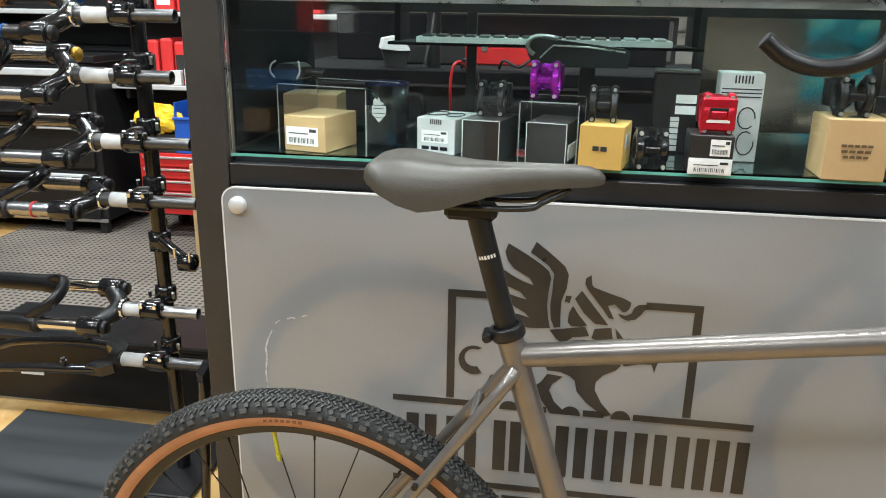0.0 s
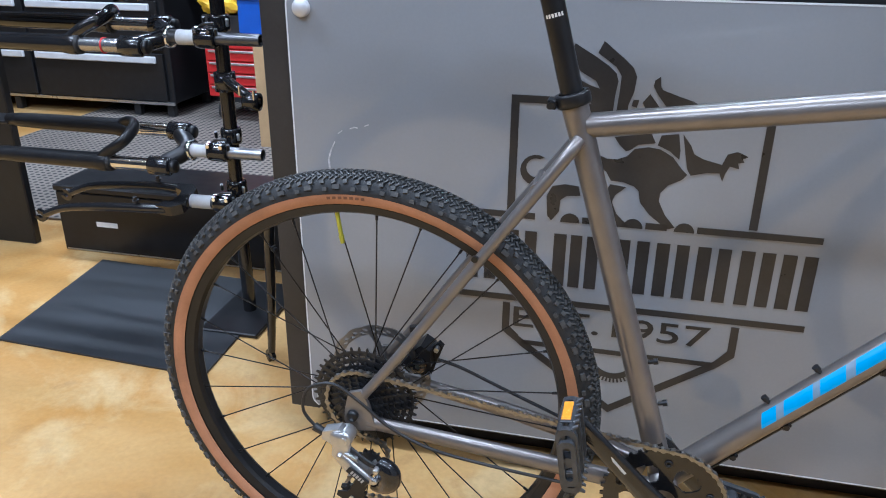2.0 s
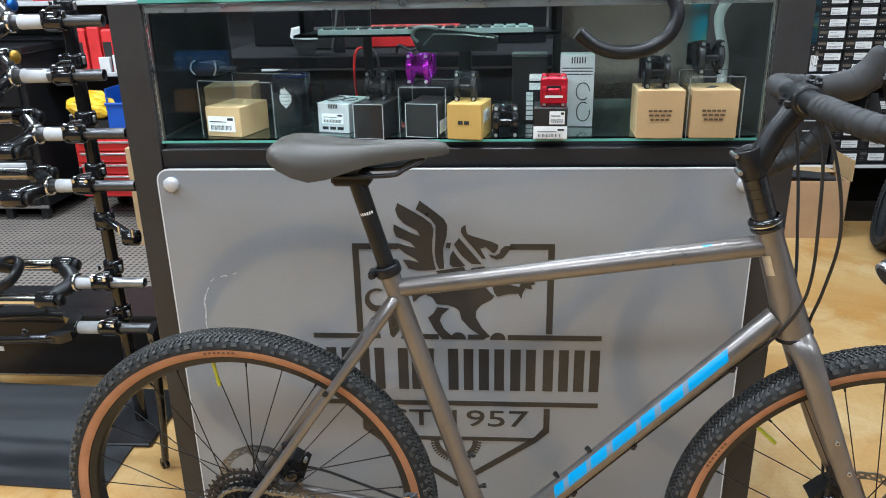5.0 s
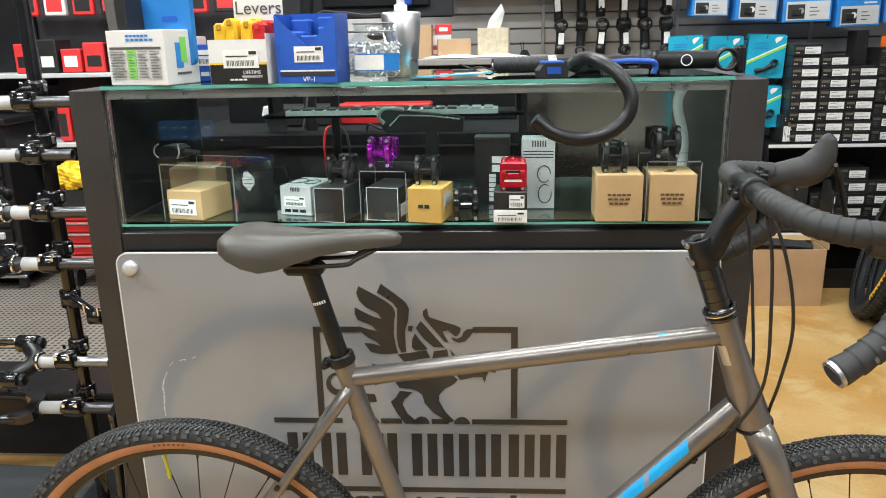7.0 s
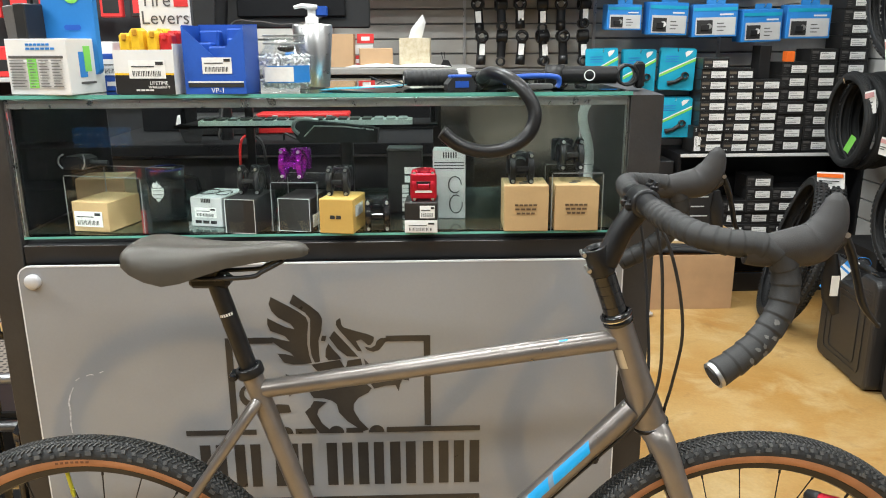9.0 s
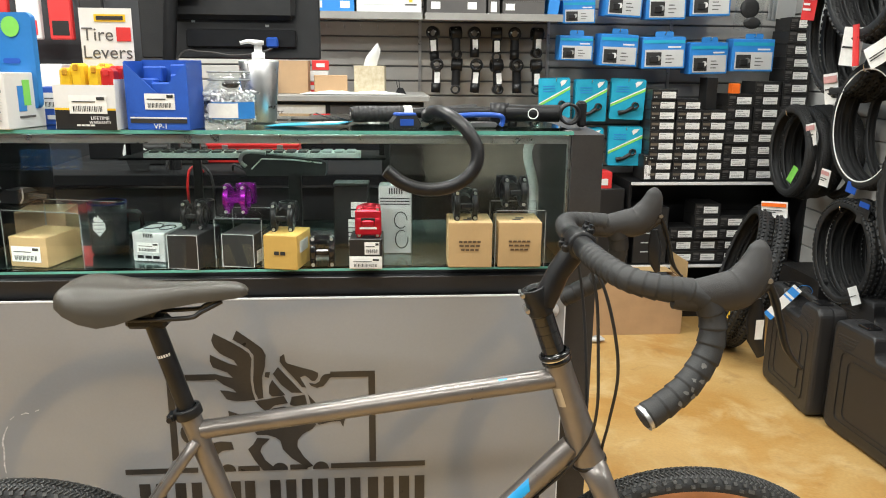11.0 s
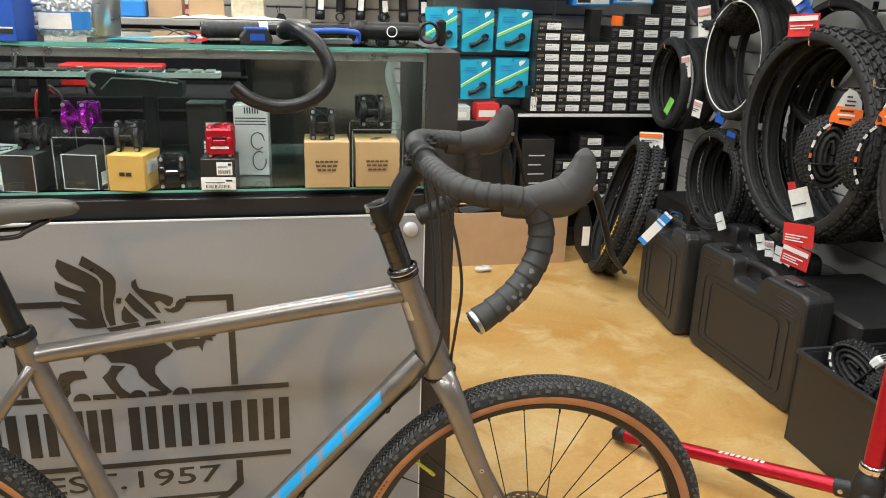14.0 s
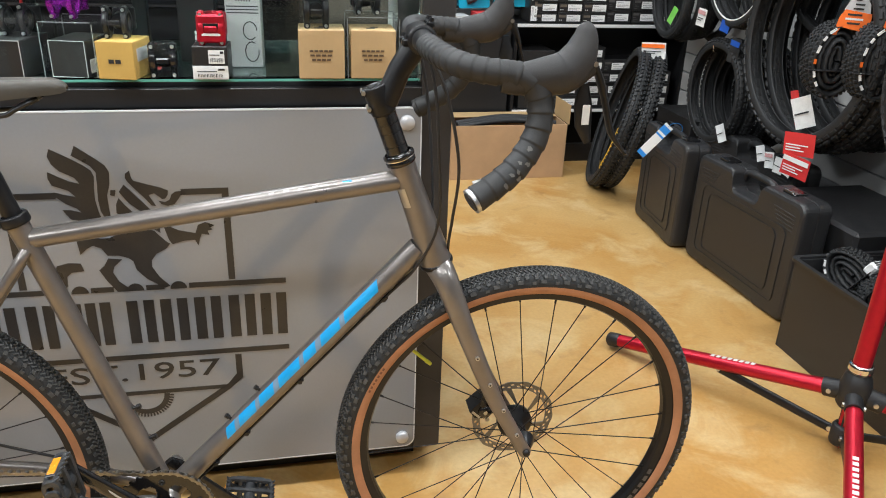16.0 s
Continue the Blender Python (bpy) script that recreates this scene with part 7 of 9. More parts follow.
part("bag", Geo().box((0.15, 0.016, 0.20), (0, 0.002, 0.10), b=0.007), ACRYLIC, t).visible_shadow = False
part("packed_part", Geo().ball((0.0, 0.002, 0.11), (0.05, 0.007, 0.05), 12).ball((0.02, 0.002, 0.04), (0.045, 0.007, 0.03), 12), BLACKPLASTIC, t)
hook(2.625, 1.762, 2.49)
t = thing("spoke_bundle", pose(2.86, 2.58, 1.56), "clear wallets of small parts hanging by the corner", "packaging")
for k in range(6):
    part("wallet", Geo().box((0.16, 0.003, 0.13), (0.012 * k, 0.02 * k, 0.065), m=pose(0, 0, 0, 0, 3, 28), b=0.001), ACRYLIC if k % 2 else GREYCARD, t)


def teal_packet(x0, x1, z0, z1, seed):
    w, h = x1 - x0 - 0.008, z1 - z0
    t = thing("mount_packet", pose((x0 + x1) / 2, 2.54, z0, 0, (seed % 3 - 1) * 2.0, (seed % 2) * 5 - 3), "turquoise carded phone mount hanging from a hook", "packaging", "turquoise carded parts")
    part("card", Geo().prism(roundrect(w, h, 0.008), -0.004, 0.0, pose(0, 0, h / 2) @ FRONT), TEALCARD, t)
    for j in range(2):
        part("card_behind", Geo().prism(roundrect(w, h, 0.008), -0.004, 0.0, pose(0.004 * (j + 1), 0.035 * (j + 1), h / 2 + 0.003) @ FRONT), TEALCARD, t)
    part("lime_band", Geo().prism([(-w / 2, h * 0.30), (w / 2, h * 0.72), (w / 2, h * 0.78), (-w / 2, h * 0.36)], 0.0004, 0.001, FRONT), LIME, t)
    part("white_band", Geo().prism([(-w / 2, h * 0.36), (w / 2, h * 0.78), (w / 2, h * 0.81), (-w / 2, h * 0.39)], 0.0004, 0.001, FRONT), WHITE, t)
    part("emblem", Geo().prism([(w * 0.22, h * 0.80), (w * 0.34, h * 0.88), (w * 0.40, h * 0.96), (w * 0.24, h * 0.95), (w * 0.18, h * 0.90)], 0.0012, 0.0018, FRONT), WHITE, t)
    for k in range(3):
        face(t, "print_line", -w * 0.36, h * (0.68 + 0.06 * k), w * 0.02, h * (0.70 + 0.06 * k), CYANCARD, -0.0012)
    part("clamp", Geo().lathe([(0.012, -0.009), (0.018, -0.009), (0.018, 0.009), (0.012, 0.009)], 20, pose(w * 0.22, -0.012, h * 0.36) @ AXIS, closed=True), BLACKPLASTIC, t)
    part("arm", Geo().tube([(w * 0.14, -0.012, h * 0.30), (-w * 0.05, -0.014, h * 0.20), (-w * 0.26, -0.012, h * 0.16)], [0.011, 0.009, 0.013], 10), BLACKPLASTIC, t)
    hook((x0 + x1) / 2, z1 - 0.012, 2.53)


for k, q in enumerate(((1.575, 1.745, 1.055, 1.255), (1.76, 1.935, 1.04, 1.25), (1.945, 2.13, 1.05, 1.255), (1.765, 1.935, 0.80, 1.00), (1.95, 2.135, 0.81, 1.01), (1.58, 1.75, 0.80, 1.0))):
    teal_packet(*q, k)

# hanging stems
def hanging_stem(x, z, l, seed):
    t = thing("hanging_stem", pose(x, 2.62, z, 0, (seed * 37 % 9) - 4, (seed * 53 % 30) - 15), "black bicycle stem hanging from a slatwall hook", "bicycle stem", "hanging stems")
    part("shaft", Geo().cyl((0, 0, -0.02), (0, 0, -l + 0.02), 0.0225, n=14), BLACKSATIN if seed % 3 else BLACKGLOSS, t)
    part("bar_clamp", Geo().lathe([(0.017, -0.028), (0.031, -0.028), (0.033, -0.020), (0.033, 0.020), (0.031, 0.028), (0.017, 0.028)], 20, pose(0, 0, 0) @ AXIS @ pose(0, 0, 0, 0, (seed % 2) * 90, 0), closed=True), BLACKSATIN, t)
    part("steerer_clamp", Geo().lathe([(0.0150, -0.024), (0.0245, -0.024), (0.0245, 0.024), (0.0150, 0.024)], 20, pose(0, 0, -l) @ pose(0, 0, 0, 90 * (seed % 2), 0, 0), closed=True), BLACKSATIN, t)
    for sx in (-0.017, 0.017):
        part("bolt", Geo().cyl((sx, -0.031, 0.004), (sx, -0.022, 0.004), 0.0045, n=8), STEEL, t)
    if seed % 3 != 1:
        part("label", Geo().box((0.028, 0.001, 0.055), (0.002, -0.0232, -l * 0.55)), LABEL, t, "white price label")
    hook(x, z + 0.012, 2.60)


for k in range(6):
    hanging_stem(1.035 + k * 0.105 + (0.01 if k % 2 else 0), 1.475, 0.115 - 0.01 * (k % 3), k)
    hanging_stem(1.055 + k * 0.103, 1.318, 0.115 + 0.008 * (k % 2), k + 6)
for k in range(5):
    hook(0.50 + k * 0.085, 1.50, 2.66)

# the shelf unit with small boxes
unit = thing("shelf_unit", pose(0, 0, 0), "black metal shelf unit with pale shelf edges", "shelf unit")
part("back_panel", Geo().box((0.98, 0.02, 0.72), (2.53, YS - 0.02, 0.37)), LAMINATE, unit)
for z in (0.742, 0.300):
    part("shelf_board", Geo().box((0.96, 0.36, 0.020), (2.53, 2.60, z - 0.012), b=0.002), BLACKSATIN, unit)
    part("shelf_edge", Geo().box((0.96, 0.004, 0.016), (2.53, 2.418, z - 0.010), b=0.001), WHITECARD, unit, "cream ticket strip")
for x in (2.052, 3.006):
    part("side", Geo().box((0.016, 0.36, 0.74), (x, 2.61, 0.37), b=0.001), BLACKSATIN, unit)
part("kick_board", Geo().box((0.94, 0.02, 0.10), (2.53, 2.45, 0.05)), LAMINATE, unit)

pad = thing("pad_box", pose(2.202, 2.45, 0.7435), "small black parts box with a white end label", "box", "stacked small parts boxes")
part("body", Geo().box((0.130, 0.16, 0.0505), (0, 0.08, 0.02525), b=0.001), BLACKCARD, pad)
face(pad, "end_label", -0.016, 0.007, 0.058, 0.039, LABEL)
for z, w in ((0.012, 0.044), (0.018, 0.060), (0.031, 0.030)):
    face(pad, "print_line", -0.012, z, -0.012 + w, z + 0.0016, GREYINK, -0.0013)
face(pad, "brand_mark", -0.058, 0.026, -0.022, 0.038, DULLTAN)
for x in (-0.056, -0.046):
    face(pad, "print_mark", x, 0.010, x + 0.006, 0.015, GREYCARD)
big = thing("pad_box", pose(2.606, 2.45, 0.7435), "black parts box with a white end label", "box", "stacked small parts boxes")
part("body", Geo().box((0.138, 0.16, 0.0625), (0, 0.08, 0.03125), b=0.001), BLACKCARD, big)
face(big, "end_label", -0.022, 0.012, 0.054, 0.047, LABEL)
for z, w in ((0.018, 0.050), (0.026, 0.062), (0.038, 0.034)):
    face(big, "print_line", -0.016, z, -0.016 + w, z + 0.002, GREYINK, -0.0013)
face(big, "brand_mark", -0.062, 0.040, -0.030, 0.052, DARKGREYCARD)
for k in range(3):
    face(big, "print_mark", -0.062, 0.010 + 0.009 * k, -0.046 + 0.008 * (k % 2), 0.013 + 0.009 * k, DARKGREYCARD)
rnd = random.Random(9)
for ob, height, columns in ((pad, 0.0517, ((2.202, 9), (2.337, 8), (2.470, 7))), (big, 0.0635, ((2.606, 7), (2.748, 8), (2.890, 13)))):
    for x, n in columns:
        for k in range(n):
            if x != columns[0][0] or k:
                copy_thing(ob, pose(x + rnd.uniform(-0.003, 0.003), 2.45 + rnd.uniform(-0.006, 0.006), 0.7435 + k * height, 0, 0, rnd.uniform(-2, 2)))
copy_thing(pad, pose(2.118, 2.45, 0.8085, 0, 90, 0))
for x, n in ((2.355, 3), (2.487, 5), (2.619, 4), (2.751, 4), (2.883, 3)):
    for k in range(n):
        copy_thing(big, pose(x + rnd.uniform(-0.003, 0.003), 2.45 + rnd.uniform(-0.008, 0.008), 0.3015 + k * 0.0635, 0, 0, rnd.uniform(-2, 2)))
b = carton("parts_carton", 2.18, 2.44, 0.3015, 0.18, 0.22, 0.30, BLACKCARD, "tall black carton on the lower shelf")
for k in range(4):
    face(b, "print_line", -0.05, 0.06 + k * 0.05, 0.02 + 0.02 * (k % 2), 0.066 + k * 0.05, GREYCARD)
b = carton("parts_carton", 2.47, 2.50, 1.1065, 0.055, 0.10, 0.16, BLACKCARD, "narrow black box standing on the stack")
b = carton("parts_carton", 2.575, 2.45, 1.1895, 0.04, 0.05, 0.05, ORANGECARD, "small orange and yellow packet on the stack")
solid("base_cabinet", Geo().box((1.06, 0.34, 0.70), (1.50, 2.62, 0.35), b=0.003), LAMINATE, "black base cabinet under the slatwall", "cabinet")
for k, (x, w, h, mt, lb) in enumerate(((1.74, 0.13, 0.07, GREYCARD, "small grey parts box on the cabinet"), (1.90, 0.12, 0.085, REDCARD, "red and white parts box on the cabinet"), (1.60, 0.14, 0.06, BLACKCARD, "small black parts box on the cabinet"))):
    b = carton("parts_carton", x, 2.46, 0.7005, w, 0.12, h, mt, lb)
    face(b, "white_band", -w / 2 + 0.01, h * 0.2, w / 2 - 0.02, h * 0.6, WHITECARD)

t = thing("open_carton", pose(1.975, 2.17, 0), "open brown cardboard carton on the floor", "box")
for n, sz, c in (("front_side", (0.60, 0.005, 0.28), (0, 0.003, 0.14)), ("back_side", (0.60, 0.005, 0.28), (0, 0.24, 0.14)), ("left_side", (0.005, 0.23, 0.28), (-0.2975, 0.121, 0.14)), ("right_side", (0.005, 0.23, 0.28), (0.2975, 0.121, 0.14)), ("bottom", (0.59, 0.23, 0.005), (0, 0.121, 0.003))):
    part(n, Geo().box(sz, c, b=0.001), CARD, t)
part("flap", Geo().box((0.005, 0.22, 0.10), (0.312, 0.121, 0.325), m=pose(0, 0, 0), b=0.001), KRAFT, t)
part("flap", Geo().box((0.58, 0.10, 0.004), (0, 0.20, 0.287), b=0.001), KRAFT, t)
for k in range(3):
    part("packed_part", Geo().tube(spline([(-0.25, 0.06 + 0.04 * k, 0.26), (0.0, 0.08 + 0.04 * k, 0.285), (0.26, 0.07 + 0.04 * k, 0.27)], 6), 0.014, 8), BLACKPLASTIC, t)
t = thing("crumpled_paper", pose(1.81, 2.08, 0.001), "crumpled scrap of white paper on the floor", "paper")
rnd = random.Random(5)
g = Geo().ball((0, 0, 0.014), (0.045, 0.03, 0.014), 10)
g.v = [(x + rnd.uniform(-0.006, 0.006), y + rnd.uniform(-0.006, 0.006), max(0.0, z + rnd.uniform(-0.005, 0.005))) for x, y, z in g.v]
part("scrap", g, WHITECARD, t)


# ---- the tyre wall and the cases on the floor ----
rng = random.Random(11)
SIDESLAT = M("dull_grey_slat", (0.42, 0.42, 0.41), 0.5, var=0.06)
side_slats = thing("wall_panel", pose(XR - 0.03, 1.0, 0), "light grey grooved slatwall boards behind the hanging tyres", "slatwall", kind="structure")
board = Geo().box((0.018, 3.6, 0.094), (0, 0, 0), b=0.003).mesh("slat", SIDESLAT)
for k in range(20):
    part("slat", board, None, side_slats, m=pose(0, 0, 0.35 + 0.1 * k))
part("backing", Geo().box((0.012, 3.6, 2.05), (0.016, 0, 1.3)), WALLGREY, side_slats)

TYRES = {}


def tyre_meshes(R, w, n, kind):
    """Casing and tread of an unmounted tyre of radius R and section width w, round the z axis."""
    key = (R, w, n, kind)
    if key in TYRES:
        return TYRES[key]
    c = R - w * 0.5
    prof = []
    for i in range(21):
        a = radians(-128 + 256 * i / 20)
        prof.append((c + w * 0.5 * math.cos(a) * (0.92 if abs(a) < 1 else 1), w * 0.5 * math.sin(a) * 0.96))
    inner = [(c + (r - c) * 0.88, h * 0.88) for r, h in reversed(prof)]
    casing = Geo().lathe(prof + inner, 72, closed=True).mesh("casing", RUBBER)
    g = Geo()
    rows = {"knob": [(-58, 0, .9), (-24, .5, 1), (24, 0, 1), (58, .5, .9)], "file": [(-50, 0, .8), (-30, .5, .7), (-10, 0, .7), (10, .5, .7), (30, 0, .7), (50, .5, .8)]}[kind]
    h = w * (0.13 if kind == "knob" else 0.05)
    for th, ph, s in rows:
        for i in range(n):
            a = 2 * math.pi * (i + ph) / n
            t = radians(th)
            m = Matrix.Rotation(a, 4, "Z") @ Matrix.Translation((c + w * 0.49 * math.cos(t), 0, w * 0.48 * math.sin(t))) @ Matrix.Rotation(-t, 4, "Y")
            g.box((h * 1.6, 2 * math.pi * R / n * (0.62 if kind == "knob" else 0.7), w * 0.2 * s), (0, 0, 0), m, b=w * 0.02)
    TYRES[key] = casing, g.mesh("tread", RUBBER)
    return TYRES[key]


SPIN = pose(0, 0, 0, 0, 90, 0)


def tyre(x, y, z, R, w, n=64, kind="knob", lean=0.0, yaw=0.0, label="black knobbly bicycle tyre hanging on a wall hook", bead=None, group="hanging tyres", bars=None):
    t = thing("bicycle_tyre", pose(x, y, z, 0, 0, yaw) @ pose(0, 0, 0, lean, 0, 0), label, "tyre", group)
    casing, tread = tyre_meshes(R, w, n, kind)
    part("casing", casing, None, t, m=SPIN)
    part("tread", tread, None, t, m=SPIN @ pose(0, 0, 0, 0, 0, rng.uniform(0, 300)))
    if bead:
        rb = R - w * 0.86
        part("bead", Geo().lathe([(rb, -w * 0.42), (rb + 0.006, -w * 0.47), (rb + 0.006, -w * 0.452), (rb, -w * 0.40)], 72, SPIN, True), bead, t, "pale bead strip")
    if bars:
        col, a0, cnt = bars
        for k in range(cnt):
            a = a0 + k * 4.6
            g = Geo().box((0.003, 0.021, 0.030), (-w * 0.475, 0, 0), pose(0, 0, 0, a, 0, 0) @ Matrix.Translation((0, 0, R - w * 0.46)))
            part("print_bar", g, col, t, "yellow sidewall print" if col is YELLOW else "pale sidewall print")
    return t


def wall_hook(y, z, x0=2.56):
    h = thing("wall_hook", pose(XR - 0.04, y, z), "long chromed wire hook on the slatwall", "hook", "tyre hooks")
    part("plate", Geo().box((0.006, 0.03, 0.07), (0, 0, 0), b=0.001), CHROME, h)
    part("prong", Geo().tube([(-0.003, 0, 0), (x0 - XR + 0.06, 0, 0.0), (x0 - XR + 0.045, 0, 0.008), (x0 - XR + 0.04, 0, 0.03)], 0.0035, 8), CHROME, h)


STACKS = [  # y, z, R, section, count, first x, kind, yaw
    (2.114, 0.934, 0.220, 0.050, 5, 2.72, "file", -5.2),
    (1.534, 1.099, 0.254, 0.040, 4, 2.70, "file", -3.2),
    (1.597, 0.563, 0.228, 0.050, 5, 2.72, "knob", -2.0),
    (0.965, 0.875, 0.371, 0.062, 5, 2.66, "knob", -0.7),
    (1.596, 1.754, 0.330, 0.056, 4, 2.66, "knob", -5.1),
    (1.02, 1.76, 0.340, 0.050, 3, 2.68, "file", 0.0),
    (0.18, 0.86, 0.350, 0.058, 3, 2.64, "knob", 3.0),
    (1.80, 1.50, 0.300, 0.050, 4, 2.72, "knob", -3.0),
    (1.16, 1.10, 0.240, 0.036, 2, 2.86, "file", 4.0),
    (0.35, 1.65, 0.345, 0.054, 3, 2.66, "knob", 3.0),
]
for y, z, R, w, count, x0, kind, yaw in STACKS:
    for k in range(count):
        dz = -0.012 * k * rng.random()
        label = {"knob": "black knobbly mountain bike tyre hanging on a wall hook", "file": "narrow black fine-tread tyre hanging on a wall hook"}[kind]
        tyre(x0 + k * (w * 1.12), y + rng.uniform(-0.03, 0.03) * (k > 0), z + dz, R, w, 60 if kind == "knob" else 90, kind, rng.uniform(-2, 2) * (k > 0), yaw + rng.uniform(-3, 3) * (k > 0), label, LABEL if (abs(y - 1.534) < 0.01 and k == 0) else None)
    wall_hook(y, z + R - w * 1.15, x0 - 0.05)

# two tyres standing on the floor against the shelf end
up = Vector((0.22, 0.07, 0.67)).normalized()
ax = Vector((math.cos(radians(-16)), math.sin(radians(-16)), 0))
ax = (ax - up * ax.dot(up)).normalized()
ay = up.cross(ax)
for k, (cx, cy, lab) in enumerate([(2.475, 2.03, "black mountain bike tyre with yellow print leaning on the shelf end"), (2.536, 2.000, "black mountain bike tyre leaning behind another on the floor")]):
    t = tyre(0, 0, 0, 0.352, 0.060, 92, "knob", label=lab, group="standing tyres", bars=(YELLOW, 100, 9) if k == 0 else None)
    t.matrix_world = Matrix(((ax.x, ay.x, up.x, cx), (ax.y, ay.y, up.y, cy), (ax.z, ay.z, up.z, 0.347), (0, 0, 0, 1)))


def hang_tag(x, y, z, w, h, base, band, yaw=-90.0, tilt=0.0, bars=3, label="printed red and white paper hang tag on a tyre"):
    """A folded card tag, its printed face towards local -y."""
    t = thing("hang_tag", pose(x, y, z, 0, 0, yaw) @ pose(0, 0, 0, 0, tilt, 0), label, "tag", "tyre tags")
    n = 6
    vs = [(i * w / n - w / 2, 0.006 * math.sin(2.4 * i / n), s * h / 2) for s in (-1, 1) for i in range(n + 1)]
    vs += [(a, b + 0.0012, c) for a, b, c in vs]
    k = n + 1
    fs = []
    for i in range(n):
        fs += [(i, i + 1, k + i + 1, k + i), (2 * k + i, 3 * k + i, 3 * k + i + 1, 2 * k + i + 1), (i, 2 * k + i, 2 * k + i + 1, i + 1), (k + i, k + i + 1, 3 * k + i + 1, 3 * k + i)]
    fs += [(0, k, 3 * k, 2 * k), (n, 2 * k + n, 3 * k + n, k + n)]
    part("card", Geo().add(vs, fs), base, t)
    if band:
        part("printed_band", Geo().box((w * 0.96, 0.001, h * 0.22), (0, -0.0022, h * 0.30)), band, t, "coloured printed band")
    for i in range(bars):
        bw = w * (0.75, 0.5, 0.62, 0.4)[i % 4]
        part("print_bar", Geo().box((bw, 0.0008, h * 0.05), (-w * 0.42 + bw / 2, -0.0022, h * (-0.02 - 0.12 * i))), WHITE if base is REDCARD else INK, t)
    return t


hang_tag(2.602, 0.832, 0.545, 0.115, 0.080, REDCARD, None, -70, -6)
hang_tag(2.597, 0.822, 0.468, 0.110, 0.075, REDCARD, WHITE, -75, 4)
hang_tag(2.645, 0.905, 0.640, 0.075, 0.11, LABEL, None, -70, -25, 1, "creased white paper tag on a tyre")
hang_tag(2.640, 0.938, 0.650, 0.026, 0.12, REDCARD, None, -60, -20, 0, "red strip of a folded paper tag")
hang_tag(2.63, 1.600, 1.405, 0.10, 0.15, LABEL, None, -78, 4, 1, "creased white paper tag on a tyre")
hang_tag(2.622, 1.560, 1.410, 0.028, 0.16, REDCARD, None, -78, -8, 0, "red strip of a folded paper tag")
hang_tag(2.64, 1.425, 1.385, 0.12, 0.085, LABEL, None, -70, -32, 2, "creased white paper tag on a tyre")
hang_tag(2.688, 2.045, 1.625, 0.075, 0.19, REDCARD, WHITE, -75, 6)
hang_tag(2.688, 1.960, 1.690, 0.08, 0.10, LABEL, None, -60, -24, 1, "creased white paper tag on a tyre")
hang_tag(2.64, 1.148, 1.520, 0.12, 0.09, BLUECARD, WHITE, -82, -4, 2, "blue and white paper tag on a tyre")
hang_tag(2.62, 1.020, 1.245, 0.13, 0.075, REDCARD, WHITE, -80, -4, 2)
hang_tag(2.66, 1.090, 1.300, 0.045, 0.13, BLUECARD, LABEL, -70, -40, 1, "blue and white paper strip on a tyre")
hang_tag(2.69, 1.915, 1.030, 0.055, 0.10, LABEL, PINKPRINT, -80, -14, 2, "small white and pink paper tag")
hang_tag(2.68, 2.018, 0.835, 0.032, 0.085, LIME, None, -80, 30, 0, "green paper strip tied to a tyre")
hang_tag(2.67, 1.735, 0.860, 0.050, 0.075, LABEL, PINKPRINT, -80, 8, 2, "small white and pink paper tag")
hang_tag(2.70, 1.820, 1.235, 0.06, 0.13, LABEL, PINKPRINT, -60, -10, 1, "crumpled pink and white paper tag")
hang_tag(2.68, 1.555, 0.845, 0.05, 0.045, BLUECARD, None, -80, 12, 0, "blue paper tab tied to a tyre")
hang_tag(2.69, 1.470, 0.760, 0.055, 0.10, INK, BLUECARD, -80, 8, 1, "black and blue printed tag on a tyre")
hang_tag(2.66, 1.410, 0.430, 0.045, 0.075, LABEL, None, -80, -30, 1, "small white paper tag")
for k, (y, z) in enumerate([(1.13, 0.425), (1.07, 0.415), (1.01, 0.412), (0.955, 0.418)]):
    hang_tag(2.67, y, z, 0.040, 0.062, LABEL, PINKPRINT if k == 1 else None, -80, -22 + 13 * k, 1, "curled white paper tag on a tyre")


# standing tyres' tag
hang_tag(2.55, 1.900, 0.690, 0.13, 0.075, LABEL, ORANGECARD, -62, -6, 2, "orange and white printed tag round a standing tyre")


